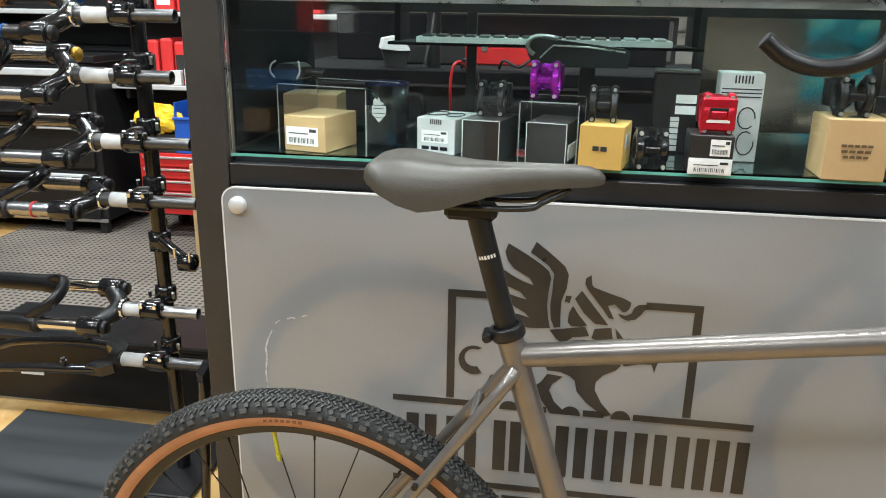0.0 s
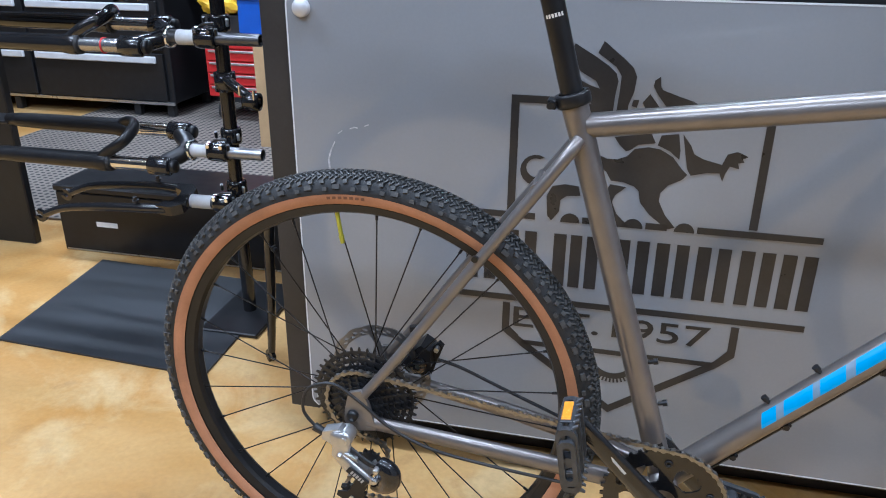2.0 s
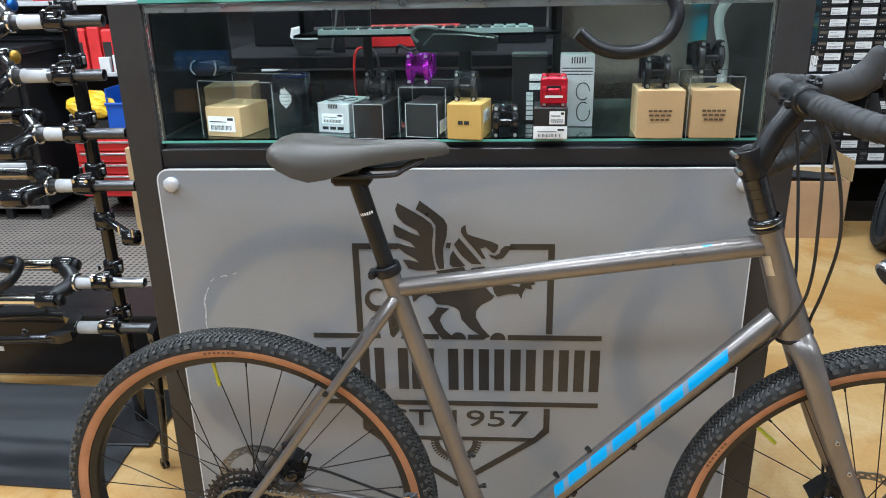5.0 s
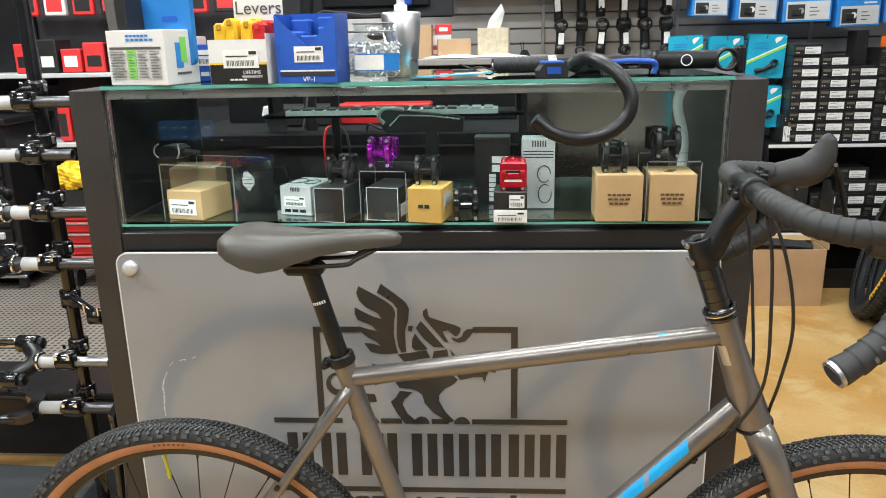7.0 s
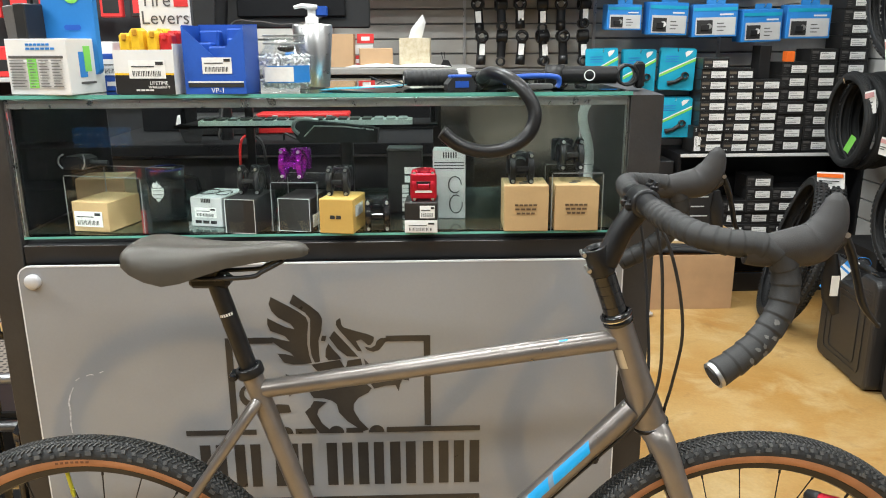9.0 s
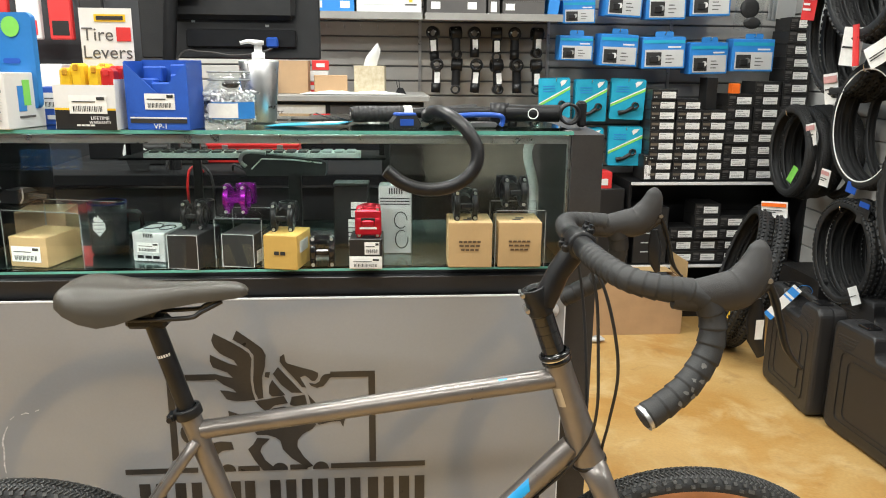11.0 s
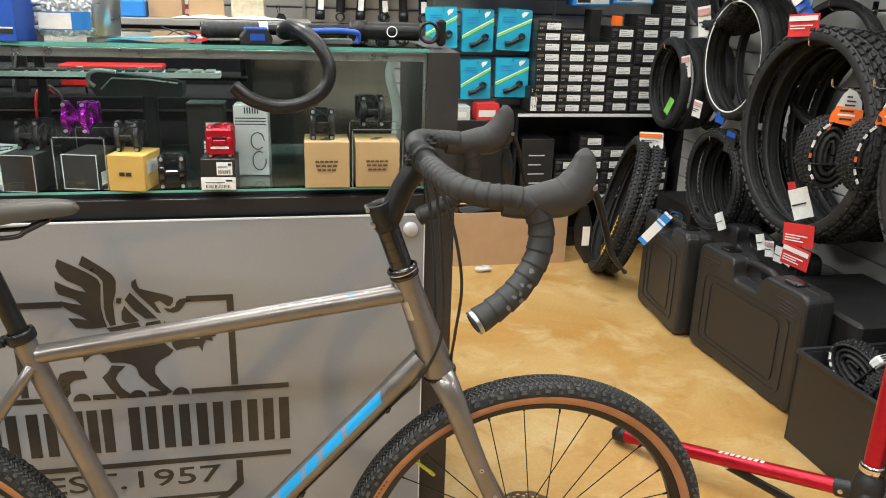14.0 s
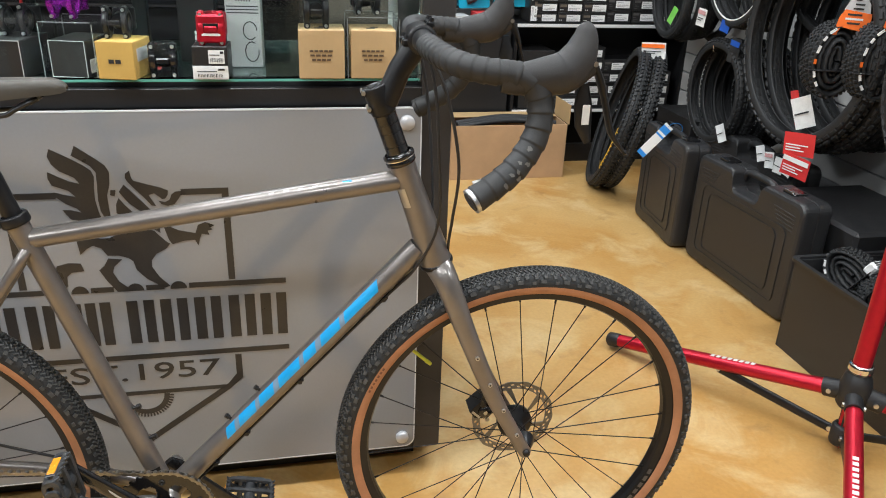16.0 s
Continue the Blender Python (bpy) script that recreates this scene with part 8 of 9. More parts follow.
def folded_tyre(m, s, label, group="folded tyres", card=None):
    """A foldable tyre wound into a flat oval bundle, its knobs outwards, held by straps."""
    t = thing("folded_tyre", m, label, "tyre", group)
    for loop, (a, b, off) in enumerate(((0.070, 0.108, 0.0), (0.050, 0.087, 0.006), (0.031, 0.066, 0.001), (0.013, 0.046, 0.008))):
        n = (44, 36, 28, 20)[loop]
        ps = [Vector((s * a * math.cos(2 * math.pi * i / n), off * s + 0.003 * math.sin(3 * i), s * b * math.sin(2 * math.pi * i / n))) for i in range(n + 1)]
        part("casing", Geo().tube(ps, 0.0150 * s, 10, squash=(3.1, 0.80)), RUBBER, t)
        if loop:
            continue
        g = Geo()
        for i in range(n):
            p, q = ps[i], ps[i + 1]
            d = (q - p).normalized()
            nrm = Vector((d.z, 0, -d.x))
            for k, o in enumerate((-0.036, -0.018, 0.0, 0.018, 0.036)):
                c = (p if k % 2 else (p + q) / 2) + nrm * ((0.0120 if abs(o) < 0.03 else 0.0080) * s) + Vector((0, o * s, 0))
                mm = Matrix(((d.x, 0, nrm.x, c.x), (d.y, 1, nrm.y, c.y), (d.z, 0, nrm.z, c.z), (0, 0, 0, 1)))
                g.box((0.0090 * s, 0.012 * s, 0.010 * s), (0, 0, 0), mm, b=0.001)
        part("tread", g, RUBBER, t)
    for k in range(6):
        a = radians(118 + 21 * k)
        dx, dz = -0.070 * math.sin(a), 0.108 * math.cos(a)
        part("print_bar", Geo().box(((0.024, 0.016)[k % 2] * s, 0.002, 0.008 * s), (0, 0, 0), pose(0.068 * s * math.cos(a), -0.0470 * s, 0.106 * s * math.sin(a), 0, -math.degrees(math.atan2(dz, dx)), 0)), ORANGECARD if k == 3 else LABEL, t, "bright sidewall print")
    if not card:
        part("paper_sleeve", Geo().box((0.048 * s, 0.100 * s, 0.034 * s), (0.084 * s, 0, -0.02 * s), b=0.006), LABEL, t, "white printed paper sleeve")
    for k in range(0 if card else 3):
        part("print_bar", Geo().box((0.001, 0.08 * s, 0.006 * s), (0.1086 * s, 0, (-0.030 + 0.009 * k) * s)), INK, t)
    part("strap", Geo().box((0.164 * s, 0.100 * s, 0.004), (0, 0, -0.030 * s), b=0.001), BLACKPLASTIC, t)
    if card:
        c = part("header_card", Geo().prism([(-0.062 * s, -0.040 * s), (-0.050 * s, -0.040 * s), (-0.040 * s, -0.012 * s), (0.034 * s, -0.022 * s), (0.044 * s, -0.060 * s), (0.062 * s, -0.060 * s), (0.056 * s, 0.036 * s), (-0.036 * s, 0.046 * s), (-0.052 * s, 0.020 * s)], -0.002, 0.002, pose(0.016 * s, -0.060 * s, 0.118 * s, 0, 0, -30) @ FRONT @ Matrix.Diagonal((0.82, 0.92, 1, 1))), card, t, "orange printed header card")
        part("card_top", Geo().prism([(-0.040 * s, 0.030 * s), (0.052 * s, 0.020 * s), (0.046 * s, 0.052 * s), (0.022 * s, 0.084 * s), (-0.004 * s, 0.092 * s), (-0.022 * s, 0.072 * s)], -0.002, 0.0015, pose(0.016 * s, -0.058 * s, 0.130 * s, 0, 0, -30) @ FRONT @ Matrix.Diagonal((0.82, 0.92, 1, 1))), GREYCARD, c, "grey printed card top")
        for k in range(3):
            part("print_bar", Geo().box(((0.030, 0.026, 0.016)[k] * s, 0.0008, 0.005 * s), ((0.006, 0.008, 0.002)[k] * s, -0.0024, (0.046 + 0.013 * k) * s), m=pose(0.016 * s, -0.060 * s, 0.118 * s, 0, 0, -30)), BLACKCARD, c)
        for k in range(3):
            part("print_bar", Geo().box(((0.040, 0.050, 0.036)[k] * s, 0.0008, 0.006 * s), (0.0, -0.0030, (0.028 - 0.013 * k) * s), m=pose(0.016 * s, -0.060 * s, 0.118 * s, 0, 0, -30)), (INK, WHITE, INK)[k], c)
    return t


folded_tyre(pose(2.635, 0.813, 0.840, 0, 0, -14), 1.02, "folded knobbly tyre with an orange header card hanging on a hook", card=ORANGECARD, group="carded tyres")
folded_tyre(pose(2.665, 0.650, 0.860, 0, 0, -10), 1.00, "folded knobbly tyre with an orange header card hanging on a hook", card=ORANGECARD, group="carded tyres")
wall_hook(0.800, 1.055, 2.60)
wall_hook(0.640, 1.072, 2.62)


def moulded_case(x, y, yaw, L, H, D, label):
    """A blow-moulded case standing on its hinge edge, its face towards local -y."""
    t = thing("moulded_case", pose(x, y, 0, 0, 0, yaw), label, "tool case", "moulded cases")
    nw, nd = 0.085, 0.075
    r = 0.032
    outline = arc(-L / 2 + r, r + 0.004, r, 180, 270, 5) + [(-L * 0.36, 0.004), (-L * 0.35, 0.0), (-L * 0.25, 0.0), (-L * 0.24, 0.006), (L * 0.24, 0.006), (L * 0.25, 0.0), (L * 0.35, 0.0), (L * 0.36, 0.004)]
    outline += arc(L / 2 - r, r + 0.004, r, 270, 360, 5) + arc(L / 2 - r, H - r, r, 0, 90, 5)
    outline += arc(nw + 0.02, H - 0.02, 0.02, 90, 165, 4) + arc(nw - 0.035, H - nd + 0.03, 0.03, -15, -90, 4)
    outline += arc(-nw + 0.035, H - nd + 0.03, 0.03, 270, 195, 4) + arc(-nw - 0.02, H - 0.02, 0.02, 15, 90, 4)
    outline += arc(-L / 2 + r, H - r, r, 90, 180, 5)

    def shell(layers):
        g = Geo()
        n = len(outline)
        vs = []
        for ins, d in layers:
            sx, sz = 1 - 2 * ins / L, 1 - 2 * ins / H
            vs += [(px * sx, d, H / 2 + (pz - H / 2) * sz) for px, pz in outline]
        fs = [(j * n + i, j * n + (i + 1) % n, (j + 1) * n + (i + 1) % n, (j + 1) * n + i) for j in range(len(layers) - 1) for i in range(n)]
        g.add(vs, fs, None, False)
        g.add(vs[:n], [tuple(range(n))])
        g.add(vs[-n:], [tuple(range(n))])
        return g

    part("front_shell", shell([(0.016, 0.0), (0.006, 0.003), (0.0015, 0.009), (0, 0.018), (0, D * 0.5 - 0.002), (0.004, D * 0.5)]), CASEPLASTIC, t)
    part("back_shell", shell([(0.004, D * 0.5 + 0.0005), (0, D * 0.5 + 0.003), (0, D - 0.018), (0.002, D - 0.009), (0.006, D - 0.003), (0.016, D)]), CASEPLASTIC, t)
    for k, (dw, dh, wd) in enumerate([(0.06, 0.15, 0.007), (0.105, 0.195, 0.004)]):
        o = roundrect(L - 2 * dw, H - dh, 0.03)
        i = roundrect(L - 2 * dw - 2 * wd, H - dh - 2 * wd, 0.024)
        part("raised_rim", Geo().ring(o, i, 0, 0.0035, pose(0, 0.0005, H * 0.44, 90)), CASEPLASTIC, t)
    for sx in (-1, 1):
        for k in range(5):
            a, b = sx * (L / 2 - 0.035), sx * (L / 2 - 0.145 + 0.008 * k)
            part("rib", Geo().tube([(a, 0.0005, H - 0.05 - 0.013 * k), (b, 0.0005, H - 0.045 - 0.013 * k)], 0.0026, 6), CASEPLASTIC, t)
        lt = part("latch", Geo().box((0.062, D * 0.46, 0.008), (sx * L * 0.30, D * 0.47, H + 0.003), b=0.002), BLACKGLOSS, t, "glossy black snap latch")
        part("latch_tab", Geo().box((0.05, 0.010, 0.03), (sx * L * 0.30, D * 0.47 - D * 0.235 + 0.002, H - 0.004), pose(0, 0, 0, 0, 0, 0), b=0.002), BLACKGLOSS, lt)
    part("handle", Geo().tube(spline([(-nw - 0.01, D * 0.5, H - 0.05), (-nw + 0.015, D * 0.5, H - 0.012), (0, D * 0.5, H - 0.006), (nw - 0.015, D * 0.5, H - 0.012), (nw + 0.01, D * 0.5, H - 0.05)]), 0.013, 10), CASEPLASTIC, t)
    return t


moulded_case(2.449, 0.858, -87.0, 0.612, 0.425, 0.115, "black moulded plastic tool case standing upright on the floor")
moulded_case(2.409, 1.412, -94.0, 0.425, 0.44, 0.115, "black moulded plastic tool case with a paper tag standing upright")
moulded_case(2.70, 1.25, -90, 0.62, 0.42, 0.12, "black moulded plastic case standing behind the other cases")
carton("black_case", 2.80, 0.475, 0, 0.38, 0.46, 0.355, BLACKPLASTIC, "flat-topped black equipment case behind the tool cases", "tool case", bev=0.012)
carton("black_case", 2.92, -0.40, 0, 0.17, 0.86, 0.44, BLACKPLASTIC, "long black case against the wall behind the tub", "tool case", bev=0.012)
carton("black_case", 2.80, 1.72, 0, 0.2, 0.34, 0.40, BLACKPLASTIC, "flat black plastic case behind the tool cases", "tool case")

# paper tag on a blue string
tagp = thing("paper_tag", pose(2.375, 1.43, 0.40, 0, 0, -45) @ pose(0, 0, 0, -8, 36, 0) @ Matrix.Diagonal((0.85, 1, 0.85, 1)), "white paper tag with blue ends on a blue string", "tag")
part("card", Geo().box((0.046, 0.0012, 0.20), (0, 0, 0), b=0.0003), WHITECARD, tagp)
for k, (z, h) in enumerate([(0.070, 0.034), (0.035, 0.010), (-0.088, 0.022)]):
    part("printed_band", Geo().box((0.046, 0.0006, h), (0, -0.0012, z)), CYANCARD, tagp, "blue printed band")
part("string", Geo().tube(spline([(0, 0, 0.09), (0.004, 0, 0.12), (0.03, 0.02, 0.135), (0.055, 0.04, 0.12), (0.05, 0.06, 0.085)]), 0.0015, 6), CYANCARD, tagp, "looped blue string")

# ---- open tub of folded tyres ----
tub = thing("storage_tub", pose(2.377, 0.437, 0), "black open plastic tub full of folded tyres", "tub")
TW, TL, TH = 0.44, 0.80, 0.30
walls = [((TW, 0.006, TH), (TW / 2, -0.003, TH / 2)), ((TW, 0.006, TH), (TW / 2, -TL + 0.003, TH / 2)), ((0.006, TL - 0.013, TH), (0.003, -TL / 2, TH / 2)), ((0.006, TL - 0.013, TH), (TW - 0.003, -TL / 2, TH / 2))]
for k, (s, c) in enumerate(walls):
    part("side_wall", Geo().box(s, c, b=0.001), CASEPLASTIC, tub)
part("base", Geo().box((TW - 0.013, TL - 0.013, 0.006), (TW / 2, -TL / 2, 0.006)), CASEPLASTIC, tub)
o = [(x + TW / 2, y - TL / 2) for x, y in roundrect(TW + 0.024, TL + 0.024, 0.02)]
i = [(x + TW / 2, y - TL / 2) for x, y in roundrect(TW - 0.006, TL - 0.006, 0.014)]
part("rim", Geo().ring(o, i, TH - 0.002, TH + 0.008), CASEPLASTIC, tub)
for k in range(9):
    x, y = 2.377 + (0.13, 0.30)[k % 2] + rng.uniform(-0.02, 0.04), 0.437 - 0.10 - 0.08 * k
    folded_tyre(pose(x, y, 0.265 + 0.035 * (k % 2) + rng.uniform(-0.02, 0.02), rng.uniform(-16, 16), -70 + rng.uniform(-25, 25), rng.uniform(-60, 60)), 0.82, "folded black knobbly tyre with a white paper sleeve in a tub", group="tyres in the tub")

# ---- red work stand ----
stand = thing("repair_stand", pose(2.215, -0.08, 0), "red anodised folding bicycle repair stand on the floor", "repair stand")
pole = part("mast", Geo().cyl((0, 0, 0.02), (0, 0, 0.24), 0.016).cyl((0, 0, 0.24), (0.0, 0.0, 1.9), 0.0215, n=24), RED, stand, "red anodised aluminium tube")
part("collar", Geo().lathe([(0.0225, 0.236), (0.027, 0.237), (0.0285, 0.242), (0.0285, 0.256), (0.027, 0.261), (0.0225, 0.262)], 28), CHROME, pole, "polished steel collar")
for z in (0.242, 0.2565):
    part("ring_groove", Geo().lathe([(0.0287, z - 0.001), (0.0292, z), (0.0287, z + 0.001)], 28), DARKSTEEL, pole)
hub = part("hub", Geo().lathe([(0.0, 0.135), (0.030, 0.137), (0.036, 0.145), (0.037, 0.205), (0.032, 0.225), (0.024, 0.236)], 24), BLACKPLASTIC, stand, "black plastic leg hub")
part("slider", Geo().lathe([(0.017, 0.025), (0.026, 0.027), (0.028, 0.035), (0.028, 0.075), (0.024, 0.082), (0.017, 0.083)], 20), BLACKPLASTIC, stand, "black sliding strut collar")
part("lower_tube", Geo().box((0.03, 0.022, 0.12), (0, 0, 0.10), b=0.004), BLACKPLASTIC, stand)


def stand_leg(fx, fy, bars, strut=True):
    a, b = Vector((0, 0, 0.178)), Vector((fx - 2.215, fy + 0.08, 0.030))
    d = (b - a).normalized()
    q = Vector((-d.y, d.x, 0)).normalized()
    up = d.cross(q)
    if up.z < 0:
        up = -up
    hb = part("hinge", Geo().tube([a + d * 0.02, a + d * 0.07], 0.024, 14, squash=(0.9, 1.1)), BLACKPLASTIC, stand, "black plastic leg hinge")
    part("hinge_pin", Geo().cyl(a + d * 0.052 - q * 0.026, a + d * 0.052 + q * 0.026, 0.006, n=10), STEEL, hb)
    leg = part("leg", Geo().tube([a + d * 0.06, b - d * 0.01], 0.0205, 8, squash=(1.0, 0.95)), RED, stand, "red anodised aluminium leg")
    part("foot_cap", Geo().tube([b - d * 0.032, b - d * 0.028, b + d * 0.004, b + d * 0.010], [0.0200, 0.0218, 0.0218, 0.016], 18), BLACKPLASTIC, leg, "black rubber foot cap")
    L = (b - a).length
    for k in range(bars):
        c = a + d * (L * 0.36 + 0.0165 * k) + up * 0.0187
        mm = Matrix(((d.x, q.x, up.x, c.x), (d.y, q.y, up.y, c.y), (d.z, q.z, up.z, c.z), (0, 0, 0, 1)))
        part("print_bar", Geo().box((0.010, 0.013, 0.0012), (0, 0, 0), mm), WHITE, leg, "white printed mark")
    if strut:
        p0, p1 = a + d * (L * 0.50) - up * 0.017, Vector((d.x * 0.03, d.y * 0.03, 0.055))
        dd = (p1 - p0).normalized()
        st = part("strut", Geo().tube([p0, p1], 0.012, 8, squash=(0.35, 1.1)), BLACKSATIN, stand, "flat black steel strut")
        for p in (p0, p1):
            part("rivet", Geo().cyl(p - q * 0.008, p + q * 0.008, 0.007, n=10), STEEL, st)


stand_leg(1.834, 0.496, 8)
stand_leg(1.85, -0.60, 8)
stand_leg(2.72, -0.42, 0)


# ---- fork rack beside the counter ----
LABELS = M("white_paper_sleeve", (0.50, 0.51, 0.52), 0.6, var=0.06, scale=80)
COPPER = M("copper_tan_anodised", (0.50, 0.23, 0.075), 0.28, 0.8, var=0.12, scale=30)
GOLD = M("gold_cap", (0.60, 0.36, 0.05), 0.3, 0.7, var=0.1)
BLUEANO = M("blue_anodised", (0.02, 0.10, 0.36), 0.28, 0.7, var=0.1)
GREYTUBE = M("dark_grey_steerer", (0.085, 0.085, 0.088), 0.34, 0.6, var=0.12, scale=40)
ALLOY = M("raw_alloy_steerer", (0.30, 0.30, 0.31), 0.36, 0.8, var=0.1, scale=40)
rack = thing("display_rack", pose(-0.412, 0.485, 0), "black tubular steel rack with wire fork clamps", "rack")
part("pole", Geo().cyl((0, 0, 0.012), (-0.012, 0, 1.62), 0.017, n=20), BLACKGLOSS, rack, "glossy black upright tube")
part("base_plate", Geo().box((0.16, 0.30, 0.012), (0, 0.02, 0.006), b=0.003), BLACKSATIN, rack)


def fork_clamp(z, dx=0.0, out=0):
    """A double clamp: one jaw round the pole, one round the steerer, with bolts and levers."""
    c = part("clamp", Geo().lathe([(0.0175, -0.02), (0.024, -0.019), (0.026, -0.012), (0.026, 0.012), (0.024, 0.019), (0.0175, 0.02)], 18, pose(-0.0075 * z, 0, z + 0.03)), BLACKGLOSS, rack, "black clamp with bright bolts")
    part("jaw", Geo().lathe([(0.0165, -0.026), (0.022, -0.025), (0.024, -0.016), (0.024, 0.016), (0.022, 0.025), (0.0165, 0.026)], 18, pose(-0.015, -0.045, z, 0, 90, 0)), BLACKGLOSS, c)
    part("knuckle", Geo().box((0.034, 0.05, 0.03), (-0.011, -0.022, z + 0.012), b=0.006), BLACKGLOSS, c)
    for k, (x, y, dz) in enumerate([(-0.036, -0.052, 0.020), (0.014, -0.054, 0.018), (0.026, -0.02, 0.036), (-0.030, -0.026, 0.040)]):
        part("bolt", Geo().cyl((x, y, z + dz - 0.010), (x + 0.003, y - 0.006, z + dz + 0.006), 0.0042, n=8), DARKSTEEL if k % 2 else STEEL, c, "steel clamp bolt")
    for e in (-1, 1):
        part("jaw_lug", Geo().box((0.014, 0.020, 0.016), (-0.015 + e * 0.017, -0.060, z + 0.018), b=0.003), BLACKGLOSS, c)
        part("bolt", Geo().cyl((-0.015 + e * 0.017, -0.0715, z + 0.018), (-0.015 + e * 0.017, -0.0695, z + 0.018), 0.0048, n=10), CHROME, c, "bright bolt head")
    part("lever", Geo().tube(spline([(-0.026, -0.056, z + 0.026), (-0.010, -0.062, z + 0.034), (0.014, -0.060, z + 0.036)], 4), 0.0032, 7), DARKSTEEL, c, "small clamp lever")


ZF = [1.145, 1.017, 0.872, 0.737, 0.466, 0.331]
for z in ZF:
    fork_clamp(z)
# an empty arm between the forks
arm = part("clamp", Geo().lathe([(0.0175, -0.024), (0.026, -0.022), (0.026, 0.022), (0.0175, 0.024)], 18, pose(-0.005, 0, 0.63)), BLACKGLOSS, rack, "empty black clamp arm")
part("arm", Geo().tube([(0.0, -0.01, 0.64), (0.05, -0.045, 0.625), (0.085, -0.055, 0.605)], 0.012, 10), BLACKGLOSS, arm)
part("jaw", Geo().lathe([(0.013, -0.02), (0.021, -0.018), (0.021, 0.018), (0.013, 0.02)], 16, pose(0.09, -0.055, 0.598, 0, 90, 0)), BLACKGLOSS, arm)
for x, z in ((0.07, 0.625), (0.105, 0.617)):
    part("bolt", Geo().cyl((x, -0.075, z - 0.01), (x, -0.075, z + 0.012), 0.004, n=8), CHROME, arm)


def susp_fork(z, x_tip, roll, steerer, legs, stanchion, label, cap=BLACKSATIN, ring=None, half=0.066, crown=0.265, yaw=0.0):
    """A suspension fork lying along -x from its steerer's tip; its legs fan out in the plane turned by roll."""
    f = thing("suspension_fork", pose(x_tip, 0.44, z, 0, 0, yaw) @ pose(0, 0, 0, roll, 0, 0), label, "bicycle fork", "forks on the rack")
    part("steerer", Geo().cyl((0, 0, 0), (-0.11, 0, 0), 0.0143, n=20, cap=False).cyl((0.0, 0, 0), (-0.11, 0, 0), 0.012, n=20, cap=False).lathe([(0.012, 0), (0.0143, 0)], 20, pose(0, 0, 0, 0, 90, 0)), steerer, f)
    part("steerer_taper", Geo().cyl((-0.11, 0, 0), (-crown + 0.03, 0, 0), 0.0148, 0.0172, n=20), steerer, f)
    sl = part("paper_sleeve", Geo().lathe([(0.0155, 0.140), (0.0165, 0.141), (0.0178, 0.206), (0.0168, 0.207)], 22, pose(0, 0, 0, 0, -90, 0)), LABELS, f, "white printed paper sleeve")
    for k in range(3):
        part("print_bar", Geo().box((0.042, 0.0022, 0.001), (-0.173, 0, 0.0174), pose(0, 0, 0, 44 + 15 * k, 0, 0)), DARKGREYCARD, sl)
    part("crown_race", Geo().lathe([(0.018, -0.006), (0.0255, -0.006), (0.0255, 0.006), (0.018, 0.007)], 22, pose(-crown + 0.035, 0, 0, 0, -90, 0)), CHROME, f, "bright crown race ring")
    cr = part("crown", Geo().tube(spline([(-crown - 0.02, 0, -half), (-crown - 0.012, 0, -half * 0.75), (-crown + 0.012, 0, -half * 0.35), (-crown + 0.02, 0, 0), (-crown + 0.012, 0, half * 0.35), (-crown - 0.012, 0, half * 0.75), (-crown - 0.02, 0, half)]), 0.0215, 14, squash=(0.95, 1.0)), legs if legs is not COPPER else BLACKGLOSS, f)
    for s in (-1, 1):
        zz = s * half
        part("crown_boss", Geo().lathe([(0.0, -0.03), (0.018, -0.03), (0.0235, -0.026), (0.0235, 0.022), (0.020, 0.028), (0, 0.028)], 20, pose(-crown - 0.022, 0, zz, 0, 90, 0)), BLACKGLOSS, cr)
        part("top_cap", Geo().lathe([(0, 0.028), (0.0135, 0.028), (0.0165, 0.031), (0.0165, 0.039), (0.0140, 0.042), (0, 0.042)], 18, pose(-crown - 0.022, 0, zz, 0, 90, 0)), cap if s > 0 else BLACKSATIN, cr, "adjuster cap")
        part("stanchion", Geo().cyl((-crown - 0.05, 0, zz), (-crown - 0.175, 0, zz), 0.0163, n=20), stanchion, f, "polished upper tube")
        lw = part("lower_leg", Geo().lathe([(0.0168, 0.0), (0.0235, 0.001), (0.0245, 0.008), (0.0245, 0.028), (0.0215, 0.045), (0.0205, 0.25), (0.0185, 0.33), (0.015, 0.37), (0, 0.372)], 22, pose(-crown - 0.160, 0, zz, 0, -90, 0)), legs, f)
        part("wiper_seal", Geo().lathe([(0.0168, -0.006), (0.0225, -0.005), (0.0235, 0.003)], 20, pose(-crown - 0.160, 0, zz, 0, -90, 0)), BLACKPLASTIC, lw)
        if ring and s < 0:
            part("travel_ring", Geo().lathe([(0.0166, -0.0015), (0.0185, -0.0012), (0.0185, 0.0012), (0.0166, 0.0015)], 20, pose(-crown - 0.095, 0, zz, 0, -90, 0)), ring, f, "coloured travel ring")
        part("dropout", Geo().box((0.05, 0.010, 0.036), (-crown - 0.545, 0, zz), b=0.003), legs, lw)
        for k in range(4):
            part("print_bar", Geo().box((0.016, 0.008, 0.0012), (-crown - 0.25 - 0.022 * k, -0.0, zz + 0.0212)), WHITE if k % 3 else REDCARD, lw)
    part("arch", Geo().tube(spline([(-crown - 0.185, -0.008, -half), (-crown - 0.15, -0.032, -half * 0.86), (-crown - 0.118, -0.046, -half * 0.55), (-crown - 0.108, -0.050, 0), (-crown - 0.118, -0.046, half * 0.55), (-crown - 0.15, -0.032, half * 0.86), (-crown - 0.185, -0.008, half)]), 0.0125, 10, squash=(1.2, 0.8)), legs, f)
    return f


